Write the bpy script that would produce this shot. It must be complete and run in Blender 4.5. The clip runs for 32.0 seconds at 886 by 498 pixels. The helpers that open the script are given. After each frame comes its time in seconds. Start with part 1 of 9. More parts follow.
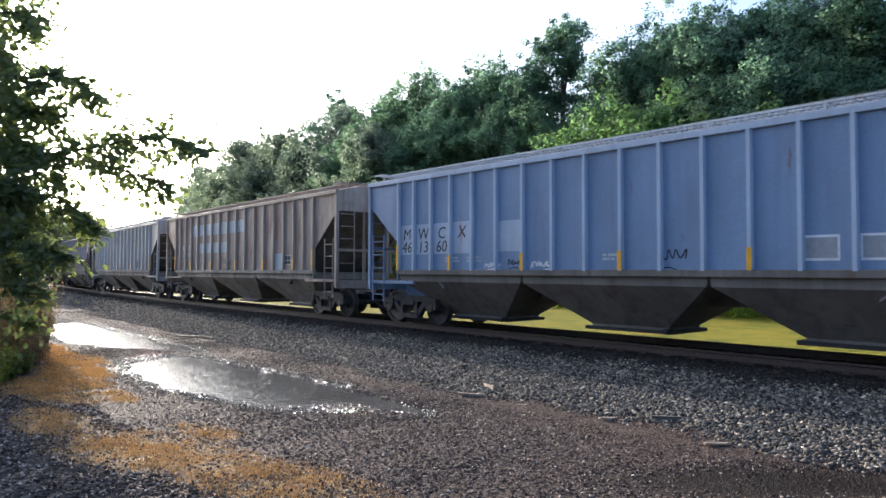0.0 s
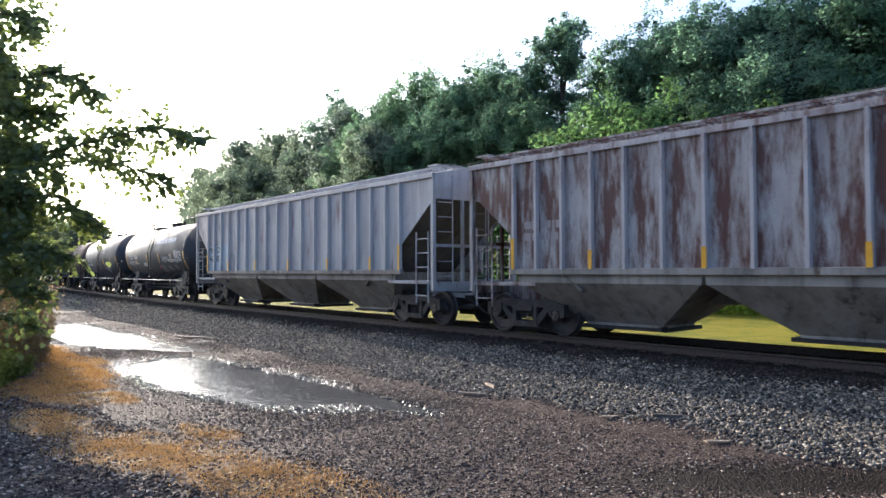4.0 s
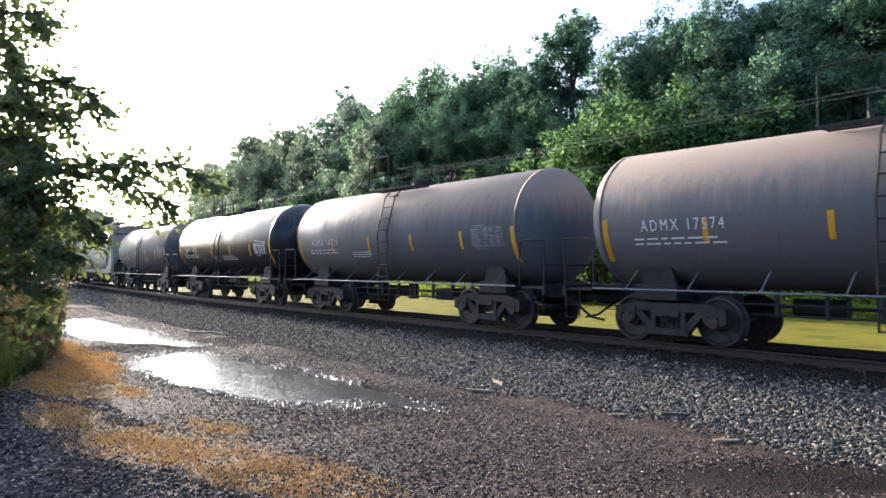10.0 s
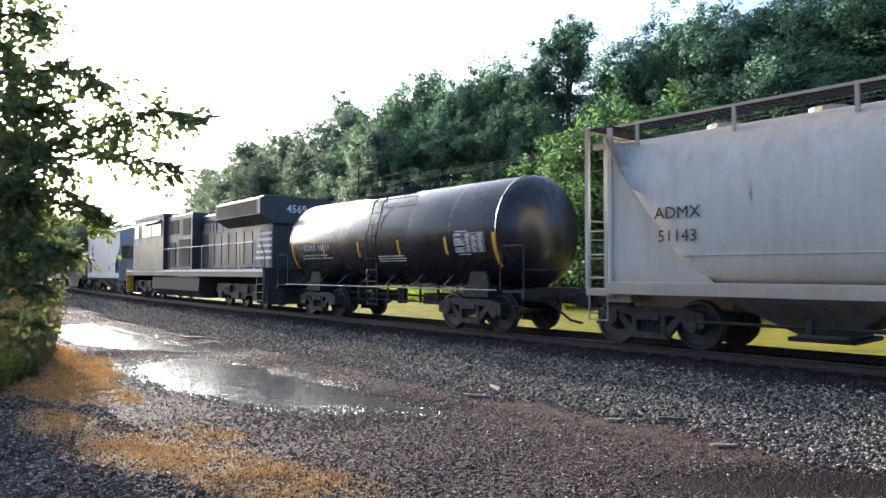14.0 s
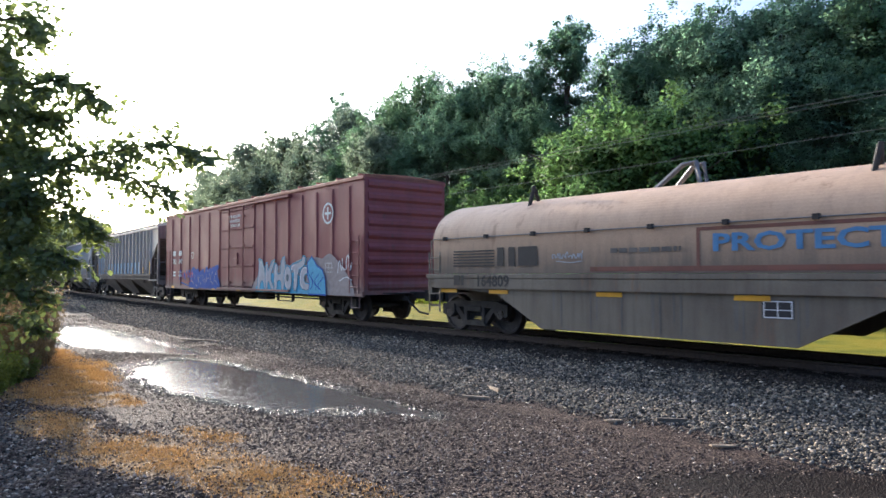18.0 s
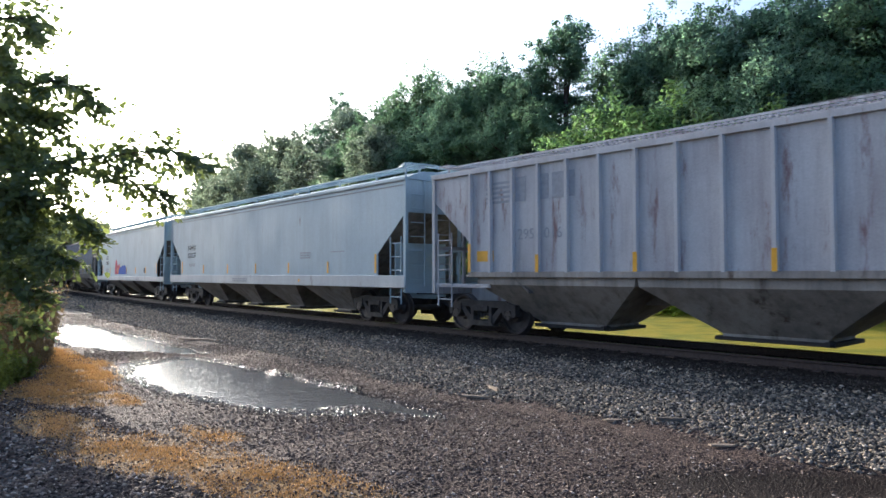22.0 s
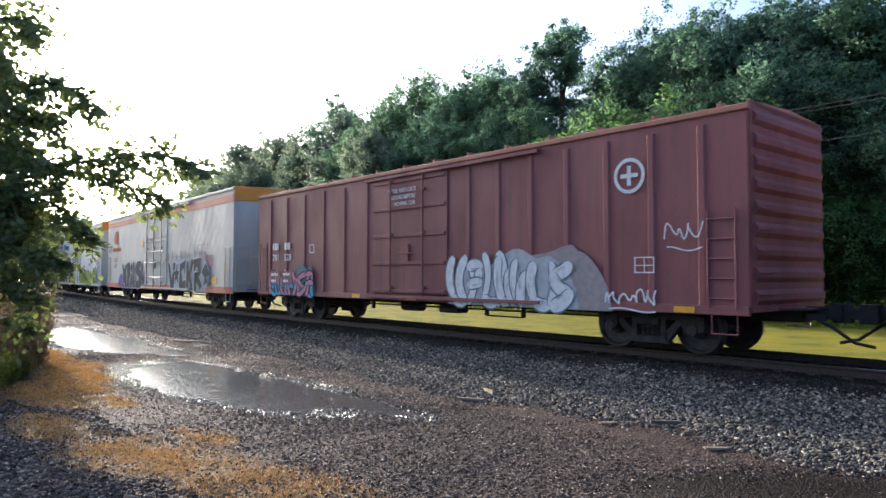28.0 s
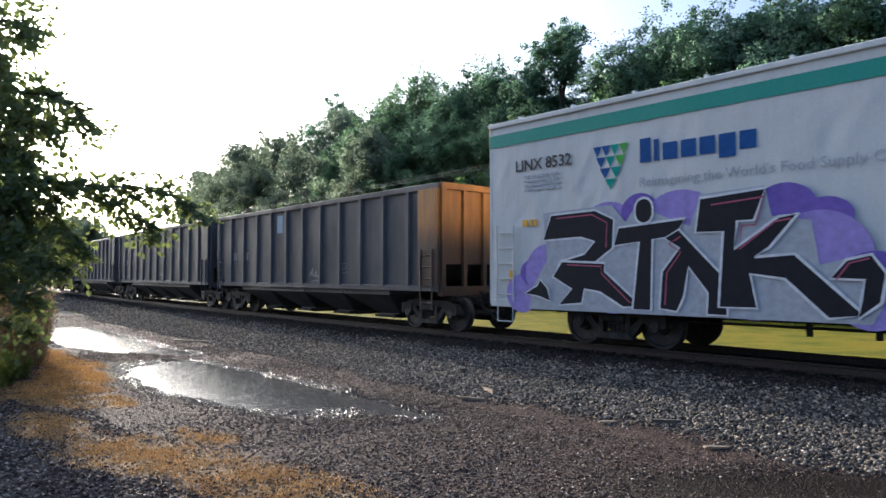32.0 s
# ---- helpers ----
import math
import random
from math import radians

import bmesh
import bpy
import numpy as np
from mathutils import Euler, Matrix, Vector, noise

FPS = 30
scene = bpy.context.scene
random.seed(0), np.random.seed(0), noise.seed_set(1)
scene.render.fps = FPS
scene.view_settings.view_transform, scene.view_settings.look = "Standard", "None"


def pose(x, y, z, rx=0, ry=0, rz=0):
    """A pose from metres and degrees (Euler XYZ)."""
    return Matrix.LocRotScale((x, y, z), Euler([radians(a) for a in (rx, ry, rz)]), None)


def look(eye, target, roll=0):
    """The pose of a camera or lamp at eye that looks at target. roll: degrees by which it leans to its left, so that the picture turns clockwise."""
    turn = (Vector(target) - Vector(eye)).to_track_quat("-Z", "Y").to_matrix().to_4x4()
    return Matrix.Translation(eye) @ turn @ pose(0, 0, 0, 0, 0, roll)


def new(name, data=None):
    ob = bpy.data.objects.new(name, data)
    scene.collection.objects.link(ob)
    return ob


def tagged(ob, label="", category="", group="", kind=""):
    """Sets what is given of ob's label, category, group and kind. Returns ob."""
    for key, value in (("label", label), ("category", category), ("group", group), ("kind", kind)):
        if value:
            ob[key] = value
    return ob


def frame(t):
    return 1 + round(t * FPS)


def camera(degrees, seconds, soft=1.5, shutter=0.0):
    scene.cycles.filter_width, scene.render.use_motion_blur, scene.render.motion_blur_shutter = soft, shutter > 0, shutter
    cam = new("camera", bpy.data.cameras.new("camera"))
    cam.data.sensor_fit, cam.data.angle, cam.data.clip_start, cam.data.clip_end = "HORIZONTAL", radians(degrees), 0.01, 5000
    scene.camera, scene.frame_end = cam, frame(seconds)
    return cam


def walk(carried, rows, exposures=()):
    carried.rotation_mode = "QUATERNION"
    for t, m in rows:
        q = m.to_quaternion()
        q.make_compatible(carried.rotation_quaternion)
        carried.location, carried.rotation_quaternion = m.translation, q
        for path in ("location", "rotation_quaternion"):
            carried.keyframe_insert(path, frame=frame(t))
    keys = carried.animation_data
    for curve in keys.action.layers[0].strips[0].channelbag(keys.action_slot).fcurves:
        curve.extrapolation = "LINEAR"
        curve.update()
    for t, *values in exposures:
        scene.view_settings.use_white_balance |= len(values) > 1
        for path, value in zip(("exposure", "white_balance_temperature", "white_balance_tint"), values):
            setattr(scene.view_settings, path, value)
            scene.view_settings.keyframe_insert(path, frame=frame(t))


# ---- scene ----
# ---- camera: a phone held in the hand, turning a little ----
HFOV = 65.88
EYE = (0.0, 0.0, 1.447)
TRACK_P, TRACK_HEAD, TRACK_R, SPEED = 12.827, radians(41.794), 510.6, 14.224
PATH = [
    (0, 91.856, -0.111, -0.562),
    (0.5, 91.841, 0.03, -0.557),
    (1, 91.893, 0.058, -0.568),
    (1.5, 91.951, 0.08, -0.683),
    (2, 91.97, 0.077, -0.635),
    (2.5, 91.98, -0.057, -0.586),
    (3, 91.939, 0.102, -0.56),
    (3.5, 91.876, 0.17, -0.585),
    (5.5, 91.641, 0.231, -0.199),
    (6, 91.632, 0.123, -0.12),
    (6.5, 91.664, 0.093, -0.096),
    (7, 91.586, 0.129, 0.012),
    (7.5, 91.547, 0.273, 0.146),
    (8, 91.513, 0.083, 0.235),
    (8.5, 91.543, -0.152, 0.235),
    (9, 91.57, -0.017, 0.239),
    (9.5, 91.563, -0.147, 0.21),
    (10, 91.531, -0.115, 0.175),
    (10.5, 91.561, -0.187, 0.14),
    (11, 91.623, 0.008, 0.085),
    (11.5, 91.637, -0.056, -0.004),
    (12, 91.62, -0.121, -0.067),
    (12.5, 91.718, -0.034, -0.066),
    (13, 91.829, -0.128, -0.004),
    (13.5, 91.893, -0.145, -0.06),
    (14, 91.941, -0.031, -0.082),
    (14.5, 92.009, -0.089, -0.097),
    (16.5, 92.036, -0.085, -0.16),
    (17, 92.006, -0.013, -0.236),
    (17.5, 92.062, 0.02, -0.227),
    (18, 92.083, 0.13, -0.184),
    (18.5, 92.105, 0.12, -0.186),
    (19, 92.075, 0.017, -0.23),
    (19.5, 92.074, 0.001, -0.248),
    (20, 92.071, -0.05, -0.262),
    (20.5, 92.002, -0.035, -0.223),
    (21, 92.013, 0.044, -0.207),
    (21.5, 92.034, 0.106, -0.208),
    (22, 92.032, 0.091, -0.254),
    (22.5, 92.021, 0.109, -0.426),
    (23, 92.039, 0.21, -0.519),
    (23.5, 92.033, 0.132, -0.571),
    (24, 92.104, -0.027, -0.616),
    (24.5, 92.165, -0.046, -0.54),
    (25, 92.216, -0.136, -0.574),
    (25.5, 92.242, -0.084, -0.553),
    (27.5, 92.233, -0.055, -0.618),
    (28, 92.233, -0.055, -0.618),
    (28.5, 92.293, -0.081, -0.615),
    (29, 92.313, -0.105, -0.517),
    (29.5, 92.329, -0.104, -0.485),
    (30, 92.248, -0.145, -0.543),
    (30.5, 92.242, 0.01, -0.595),
    (31, 92.233, -0.055, -0.618),
    (31.5, 92.22, -0.009, -0.609),
    (32, 92.173, 0.003, -0.629),
]
cam = camera(HFOV, 32.0, soft=1.5, shutter=0.06)
walk(cam, [(t, pose(*EYE, rx, ry, rz)) for t, rx, ry, rz in PATH],
     exposures=[(t, e + 0.08, 5620, 9) for t, e in ((0, 1.76), (6, 1.9), (13, 1.9), (19, 1.8), (22, 1.72), (24, 1.58), (28, 1.74), (30, 1.6), (32, 1.45))])

# ---- world and sun: a low hazy sun beyond the train, ahead and to the left ----
SUN_EL, SUN_AZ = radians(13), radians(34.2)
SUN_DIR = Vector((-math.sin(SUN_AZ) * math.cos(SUN_EL), math.cos(SUN_AZ) * math.cos(SUN_EL), math.sin(SUN_EL)))
world = bpy.data.worlds.new("sky")
scene.world = world
world.use_nodes = True
wn, wl = world.node_tree.nodes, world.node_tree.links
sky = wn.new("ShaderNodeTexSky")
sky.sky_type = "NISHITA"
sky.sun_disc = False
sky.sun_elevation, sky.sun_rotation = SUN_EL, -SUN_AZ
sky.air_density, sky.dust_density, sky.ozone_density = 0.65, 7.0, 2.0
wl.new(sky.outputs[0], wn["Background"].inputs[0])
wn["Background"].inputs[1].default_value = 0.15
sun = new("sun", bpy.data.lights.new("sun", "SUN"))
sun.data.energy, sun.data.angle, sun.data.color = 2.9, radians(0.8), (1.0, 0.82, 0.63)
sun.matrix_world = look(SUN_DIR * 300, (0, 0, 0))


# ---- the line of the track: a wide arc, s runs backwards along the train, lat is towards the camera ----
HD = Vector((-math.sin(TRACK_HEAD), math.cos(TRACK_HEAD), 0))
HN = Vector((math.cos(TRACK_HEAD), math.sin(TRACK_HEAD), 0))


def on_track(s, lat=0.0, z=0.0):
    a = s / TRACK_R
    return HN * TRACK_P + HD * ((TRACK_R + lat) * math.sin(a)) + HN * (TRACK_R - (TRACK_R + lat) * math.cos(a)) + Vector((0, 0, z))


def heading(s):
    """The turn about z that points +x along the train's way (towards falling s)."""
    a = s / TRACK_R
    d = HD * math.cos(a) + HN * math.sin(a)
    return math.atan2(-d.y, -d.x)


def track_coords(x, y):
    """s and lat of a place on the ground (numpy arrays)."""
    c = HN * (TRACK_P + TRACK_R)
    rx, ry = x - c.x, y - c.y
    rad = np.hypot(rx, ry)
    ang = np.arctan2(rx * HD.x + ry * HD.y, -(rx * HN.x + ry * HN.y))
    return ang * TRACK_R, rad - TRACK_R


# ---- materials ----
def material(name):
    m = bpy.data.materials.new(name)
    m.use_nodes = True
    return m, m.node_tree.nodes, m.node_tree.links, m.node_tree.nodes["Principled BSDF"]


def tex(n, l, kind, scale, coord="Object", stretch=None, **kw):
    t = n.new("ShaderNodeTexNoise" if kind == "noise" else "ShaderNodeTexVoronoi")
    c = n.new("ShaderNodeTexCoord")
    mp = n.new("ShaderNodeMapping")
    l.new(c.outputs[coord], mp.inputs[0])
    if stretch:
        mp.inputs["Scale"].default_value = stretch
    l.new(mp.outputs[0], t.inputs["Vector"])
    t.inputs["Scale"].default_value = scale
    if kind == "noise":
        t.inputs["Detail"].default_value = kw.get("detail", 5)
        t.inputs["Roughness"].default_value = kw.get("rough", 0.6)
    return t


def ramp(n, l, src, stops):
    r = n.new("ShaderNodeValToRGB")
    while len(r.color_ramp.elements) < len(stops):
        r.color_ramp.elements.new(0.5)
    for e, (p, c) in zip(r.color_ramp.elements, stops):
        e.position, e.color = p, (*c, 1) if len(c) == 3 else c
    l.new(src, r.inputs[0])
    return r


def mix(n, l, fac, a, b, mode="MIX"):
    m = n.new("ShaderNodeMix")
    m.data_type, m.blend_type = "RGBA", mode
    for sock, v in ((m.inputs[0], fac), (m.inputs[6], a), (m.inputs[7], b)):
        if hasattr(v, "links") or hasattr(v, "is_linked"):
            l.new(v, sock)
        elif isinstance(v, (int, float)):
            sock.default_value = v
        else:
            sock.default_value = (*v, 1)
    return m.outputs[2]


def bump(n, l, b, src, strength, dist=0.02):
    bn = n.new("ShaderNodeBump")
    bn.inputs["Strength"].default_value, bn.inputs["Distance"].default_value = strength, dist
    l.new(src, bn.inputs["Height"])
    l.new(bn.outputs[0], b.inputs["Normal"])


W0, W1 = (0, 0, 0), (1, 1, 1)


def paint(name, base, dirt=(0.06, 0.05, 0.04), amount=0.5, rust=0.0, rust_col=(0.16, 0.065, 0.03), rough=0.5, metal=0.0, dent=0.15, dust_lit=None, dust_lit_from=3.0, grime_shade=None, grime_shade_to=1.7):
    """Weathered paint: blotches of dirt, streaks that run down, fine grain."""
    m, n, l, b = material(name)
    big = tex(n, l, "noise", 0.9, stretch=(1, 1, 0.6), detail=6)
    streak = tex(n, l, "noise", 2.2, stretch=(2.4, 2.4, 0.16), detail=5)
    fine = tex(n, l, "noise", 34, detail=4)
    f1 = ramp(n, l, big.outputs[0], [(0.42, W0), (0.72, W1)])
    f2 = ramp(n, l, streak.outputs[0], [(0.46, W0), (0.74, W1)])
    s1 = n.new("ShaderNodeMath"); s1.operation = "MULTIPLY_ADD"
    l.new(f1.outputs[0], s1.inputs[0]); s1.inputs[1].default_value = amount * 0.7; s1.inputs[2].default_value = amount * 0.12
    s2 = n.new("ShaderNodeMath"); s2.operation = "MULTIPLY"
    l.new(f2.outputs[0], s2.inputs[0]); s2.inputs[1].default_value = amount * 0.75
    c = mix(n, l, s1.outputs[0], base, dirt)
    c = mix(n, l, s2.outputs[0], c, dirt)
    if rust:
        rr = tex(n, l, "noise", 1.5, stretch=(1.8, 1.8, 0.35), detail=8, rough=0.72)
        fr = ramp(n, l, rr.outputs[0], [(0.64 - 0.24 * rust, W0), (0.74 - 0.2 * rust, W1)])
        c = mix(n, l, fr.outputs[0], c, rust_col)
    # road dust on top, tinted for low sun, or brake grime from below that in places stands for shade, each with a
    # ragged edge
    for col, lo, hi in ((dust_lit, dust_lit_from - 0.25, dust_lit_from + 0.75), (grime_shade, grime_shade_to, grime_shade_to - 0.9)):
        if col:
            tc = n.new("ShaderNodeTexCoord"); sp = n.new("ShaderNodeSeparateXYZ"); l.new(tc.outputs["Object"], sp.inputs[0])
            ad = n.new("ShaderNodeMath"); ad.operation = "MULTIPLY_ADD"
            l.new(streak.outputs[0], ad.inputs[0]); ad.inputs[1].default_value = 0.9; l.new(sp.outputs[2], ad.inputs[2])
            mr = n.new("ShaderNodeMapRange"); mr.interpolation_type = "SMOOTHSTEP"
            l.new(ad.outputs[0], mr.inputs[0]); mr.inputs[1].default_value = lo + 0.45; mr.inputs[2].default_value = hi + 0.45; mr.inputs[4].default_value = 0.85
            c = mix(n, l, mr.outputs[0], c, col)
    g = mix(n, l, 0.25, c, fine.outputs[0], "OVERLAY")
    l.new(g, b.inputs["Base Color"])
    rg = ramp(n, l, big.outputs[0], [(0.3, (rough,) * 3), (0.75, (min(1, rough + 0.3),) * 3)])
    l.new(rg.outputs[0], b.inputs["Roughness"])
    b.inputs["Metallic"].default_value = metal
    bump(n, l, b, big.outputs[0], dent, 0.05)
    return m


def plain(name, col, rough=0.6, metal=0.0, grain=0.3, scale=20):
    m, n, l, b = material(name)
    t = tex(n, l, "noise", scale, detail=5)
    r = ramp(n, l, t.outputs[0], [(0.3, tuple(c * (1 - grain) for c in col)), (0.75, tuple(min(1, c * (1 + grain)) for c in col))])
    l.new(r.outputs[0], b.inputs["Base Color"])
    b.inputs["Roughness"].default_value, b.inputs["Metallic"].default_value = rough, metal
    bump(n, l, b, t.outputs[0], 0.2, 0.01)
    return m


def leaf_material(name, dark, light, trans=0.45, glow=(0.28, 0.36, 0.03)):
    m, n, l, b = material(name)
    geo = n.new("ShaderNodeNewGeometry")
    r = ramp(n, l, geo.outputs["Random Per Island"], [(0.0, dark), (1.0, light)])
    t = tex(n, l, "noise", 0.35, detail=3)
    c = mix(n, l, 0.55, r.outputs[0], t.outputs[0], "OVERLAY")
    # each tree has a tint of its own
    info = n.new("ShaderNodeObjectInfo")
    own = ramp(n, l, info.outputs["Random"], [(0.0, (0.78, 0.84, 0.95)), (0.5, (0.95, 0.97, 0.92)), (1.0, (1.16, 1.1, 0.80))])
    c = mix(n, l, 1.0, c, own.outputs[0], "MULTIPLY")
    l.new(c, b.inputs["Base Color"])
    b.inputs["Roughness"].default_value = 0.62
    b.inputs["Specular IOR Level"].default_value = 0.3
    tr = n.new("ShaderNodeBsdfTranslucent")
    tc = mix(n, l, 0.6, c, glow)
    l.new(tc, tr.inputs["Color"])
    ms = n.new("ShaderNodeMixShader")
    ms.inputs[0].default_value = trans
    l.new(b.outputs[0], ms.inputs[1]); l.new(tr.outputs[0], ms.inputs[2])
    l.new(ms.outputs[0], n["Material Output"].inputs[0])
    return m


# ---- mesh building ----
class Build:
    def __init__(self):
        self.v, self.f = [], []

    def add(self, vs, fs):
        k = len(self.v)
        self.v += [tuple(p) for p in vs]
        self.f += [tuple(i + k for i in f) for f in fs]
        return self

    def box(self, x0, x1, y0, y1, z0, z1, c=0.0):
        """A box, with its upright and long edges chamfered by c."""
        if x0 > x1: x0, x1 = x1, x0
        if y0 > y1: y0, y1 = y1, y0
        if z0 > z1: z0, z1 = z1, z0
        if c <= 0:
            return self.add([(x, y, z) for x in (x0, x1) for y in (y0, y1) for z in (z0, z1)],
                            [(0, 1, 3, 2), (4, 6, 7, 5), (0, 4, 5, 1), (2, 3, 7, 6), (0, 2, 6, 4), (1, 5, 7, 3)])
        ring = [(y0 + c, z0), (y1 - c, z0), (y1, z0 + c), (y1, z1 - c), (y1 - c, z1), (y0 + c, z1), (y0, z1 - c), (y0, z0 + c)]
        return self.loft([[(x, y, z) for y, z in ring] for x in (x0, x1)])

    def loft(self, rings, cap=True, closed=True):
        n = len(rings[0])
        vs = [p for r in rings for p in r]
        fs = []
        for i in range(len(rings) - 1):
            for j in range(n if closed else n - 1):
                a, b = i * n + j, i * n + (j + 1) % n
                fs.append((a, b, b + n, a + n))
        if cap:
            fs.append(tuple(range(n))[::-1])
            fs.append(tuple((len(rings) - 1) * n + j for j in range(n)))
        return self.add(vs, fs)

    def prism(self, pts, y0, y1):
        """A polygon of (x, z) points, thick from y0 to y1."""
        n = len(pts)
        vs = [(x, y0, z) for x, z in pts] + [(x, y1, z) for x, z in pts]
        fs = [tuple(range(n)), tuple(range(2 * n - 1, n - 1, -1))]
        fs += [(i, n + i, n + (i + 1) % n, (i + 1) % n) for i in range(n)]
        return self.add(vs, fs)

    def tube(self, pts, r, n=6, cap=True):
        pts = [Vector(p) for p in pts]
        rings = []
        for i, p in enumerate(pts):
            d = (pts[min(i + 1, len(pts) - 1)] - pts[max(i - 1, 0)]).normalized()
            a = d.orthogonal().normalized() if abs(d.z) < 0.95 else Vector((1, 0, 0))
            if abs(d.z) < 0.95:
                a = d.cross(Vector((0, 0, 1))).normalized()
            b = d.cross(a)
            rad = r[i] if isinstance(r, (list, tuple)) else r
            rings.append([p + (a * math.cos(t) + b * math.sin(t)) * rad for t in (2 * math.pi * k / n for k in range(n))])
        return self.loft(rings, cap)

    def cyl(self, p0, p1, r, n=12):
        return self.tube([p0, p1], r, n)


def mesh_of(name, b, mat=None, smooth=False):
    me = bpy.data.meshes.new(name)
    me.from_pydata(b.v, [], b.f)
    bm = bmesh.new()
    bm.from_mesh(me)
    bmesh.ops.recalc_face_normals(bm, faces=bm.faces)
    bm.to_mesh(me)
    bm.free()
    if smooth:
        me.polygons.foreach_set("use_smooth", [True] * len(me.polygons))
    if mat:
        me.materials.append(mat)
    me.update()
    return me


def mesh_np(name, v, f, mat, smooth=False):
    """A mesh out of numpy arrays: verts (n, 3) and faces (m, k)."""
    me = bpy.data.meshes.new(name)
    k = f.shape[1]
    me.vertices.add(len(v)); me.loops.add(f.size); me.polygons.add(len(f))
    me.vertices.foreach_set("co", np.ascontiguousarray(v, np.float32).ravel())
    me.loops.foreach_set("vertex_index", np.ascontiguousarray(f, np.int32).ravel())
    me.polygons.foreach_set("loop_start", np.arange(0, f.size, k, dtype=np.int32))
    me.polygons.foreach_set("loop_total", np.full(len(f), k, dtype=np.int32))
    if smooth:
        me.polygons.foreach_set("use_smooth", np.ones(len(f), bool))
    me.materials.append(mat)
    me.update()
    return me


def part(name, b, mat, parent, label="", smooth=False):
    """Links a Build, or a mesh that is shared, as one mesh object under a thing or a part."""
    me = mesh_of(name, b, mat, smooth) if isinstance(b, Build) else b
    ob = new(name, me)
    ob.parent = parent
    if label:
        ob["label"] = label
    return ob


def pieces(name, b, mat, parent, label=""):
    """Links each loose piece of a Build as a part of its own."""
    root = list(range(len(b.v)))

    def top(i):
        while root[i] != i:
            i = root[i]
        return i
    for f in b.f:
        for i in f[1:]:
            root[top(i)] = top(f[0])
    sets = {}
    for f in b.f:
        sets.setdefault(top(f[0]), []).append(f)
    for fs in sets.values():
        ids = sorted({i for f in fs for i in f})
        at = {i: k for k, i in enumerate(ids)}
        part(name, Build().add([b.v[i] for i in ids], [tuple(at[i] for i in f) for f in fs]), mat, parent, label)


def thing(name, label, category, group=""):
    return tagged(new(name), label, category, group)


def lettering(text, parent, x, y, z, size, mat, align="CENTER", offset=0.0, squeeze=1.0, tilt=0.0, name="lettering", flip=False, gap=1.0):
    """Painted letters on a side of a car that faces -y, with the text's middle at x and its foot at z."""
    cu = bpy.data.curves.new(name, "FONT")
    cu.body, cu.size, cu.align_x, cu.offset, cu.extrude = text, size, align, offset, 0.002
    cu.resolution_u, cu.space_character = 2, gap
    cu.shear = tilt
    cu.materials.append(mat)
    ob = new(name, cu)
    ob.parent = parent
    ob.matrix_basis = pose(x, y, z, 90, 0, 180 if flip else 0) @ Matrix.Diagonal((squeeze, 1, 1, 1))
    return ob

# ---- ground: one sheet, with the ballast bank, the gravel lane, its puddles and the field ----
GROUND = -0.5


def blob(s, lat, cs, cl, rs, rl, turn=0.0):
    c, sn = math.cos(turn), math.sin(turn)
    a, b = s - cs, lat - cl
    return np.sqrt(((a * c + b * sn) / rs) ** 2 + ((-a * sn + b * c) / rl) ** 2)


def hollow(s, lat):
    """Depth of the puddles' hollows: the wide one with its narrow tail, and the far one. Water stands 3 cm deep from the rim down."""
    w = 0.035 * np.sin(s * 2.1 + lat) + 0.03 * np.sin(s * 4.7 - lat * 3.1) + 0.02 * np.sin(lat * 9 + s * 6)
    d = np.zeros_like(s)
    for cs, cl, rs, rl, turn in ((11.7, 7.5, 3.5, 1.12, 0.08), (13.6, 7.35, 2.0, 0.85, -0.12), (9.3, 6.75, 2.2, 0.34, 0.05),
                                 (21.6, 7.1, 3.6, 1.12, 0.03), (25.3, 6.95, 3.2, 0.8, -0.05), (18.4, 6.7, 2.0, 0.55, 0.22)):
        d = np.maximum(d, np.clip(0.03 + 0.10 * (1 - blob(s, lat, cs, cl, rs, rl, turn) + w), 0, 0.085))
    # a damp dip without standing water
    d = np.maximum(d, 0.032 * np.clip(1.5 - blob(s, lat, 2.5, 6.1, 1.5, 0.5, 0.86) + 2 * w, 0, 1))
    return d


def patch_weight(s, lat):
    """Where dry orange grass grows on the verge."""
    w = np.zeros_like(s)
    for cs, cl, rs, rl, turn in ((7.6, 10.25, 1.6, 0.62, 0.3), (5.7, 9.75, 1.2, 0.52, 0.3), (8.0, 9.35, 0.6, 0.22, 0.2), (9.8, 10.7, 1.0, 0.45, 0.0), (12.4, 10.0, 1.6, 0.7, -0.1), (14.6, 9.3, 2.2, 0.62, -0.2), (11.2, 9.5, 0.7, 0.25, 0), (17.6, 9.1, 2.4, 0.45, -0.1)):
        w = np.maximum(w, np.clip(1.25 - blob(s, lat, cs, cl, rs, rl, turn), 0, 1))
    return w


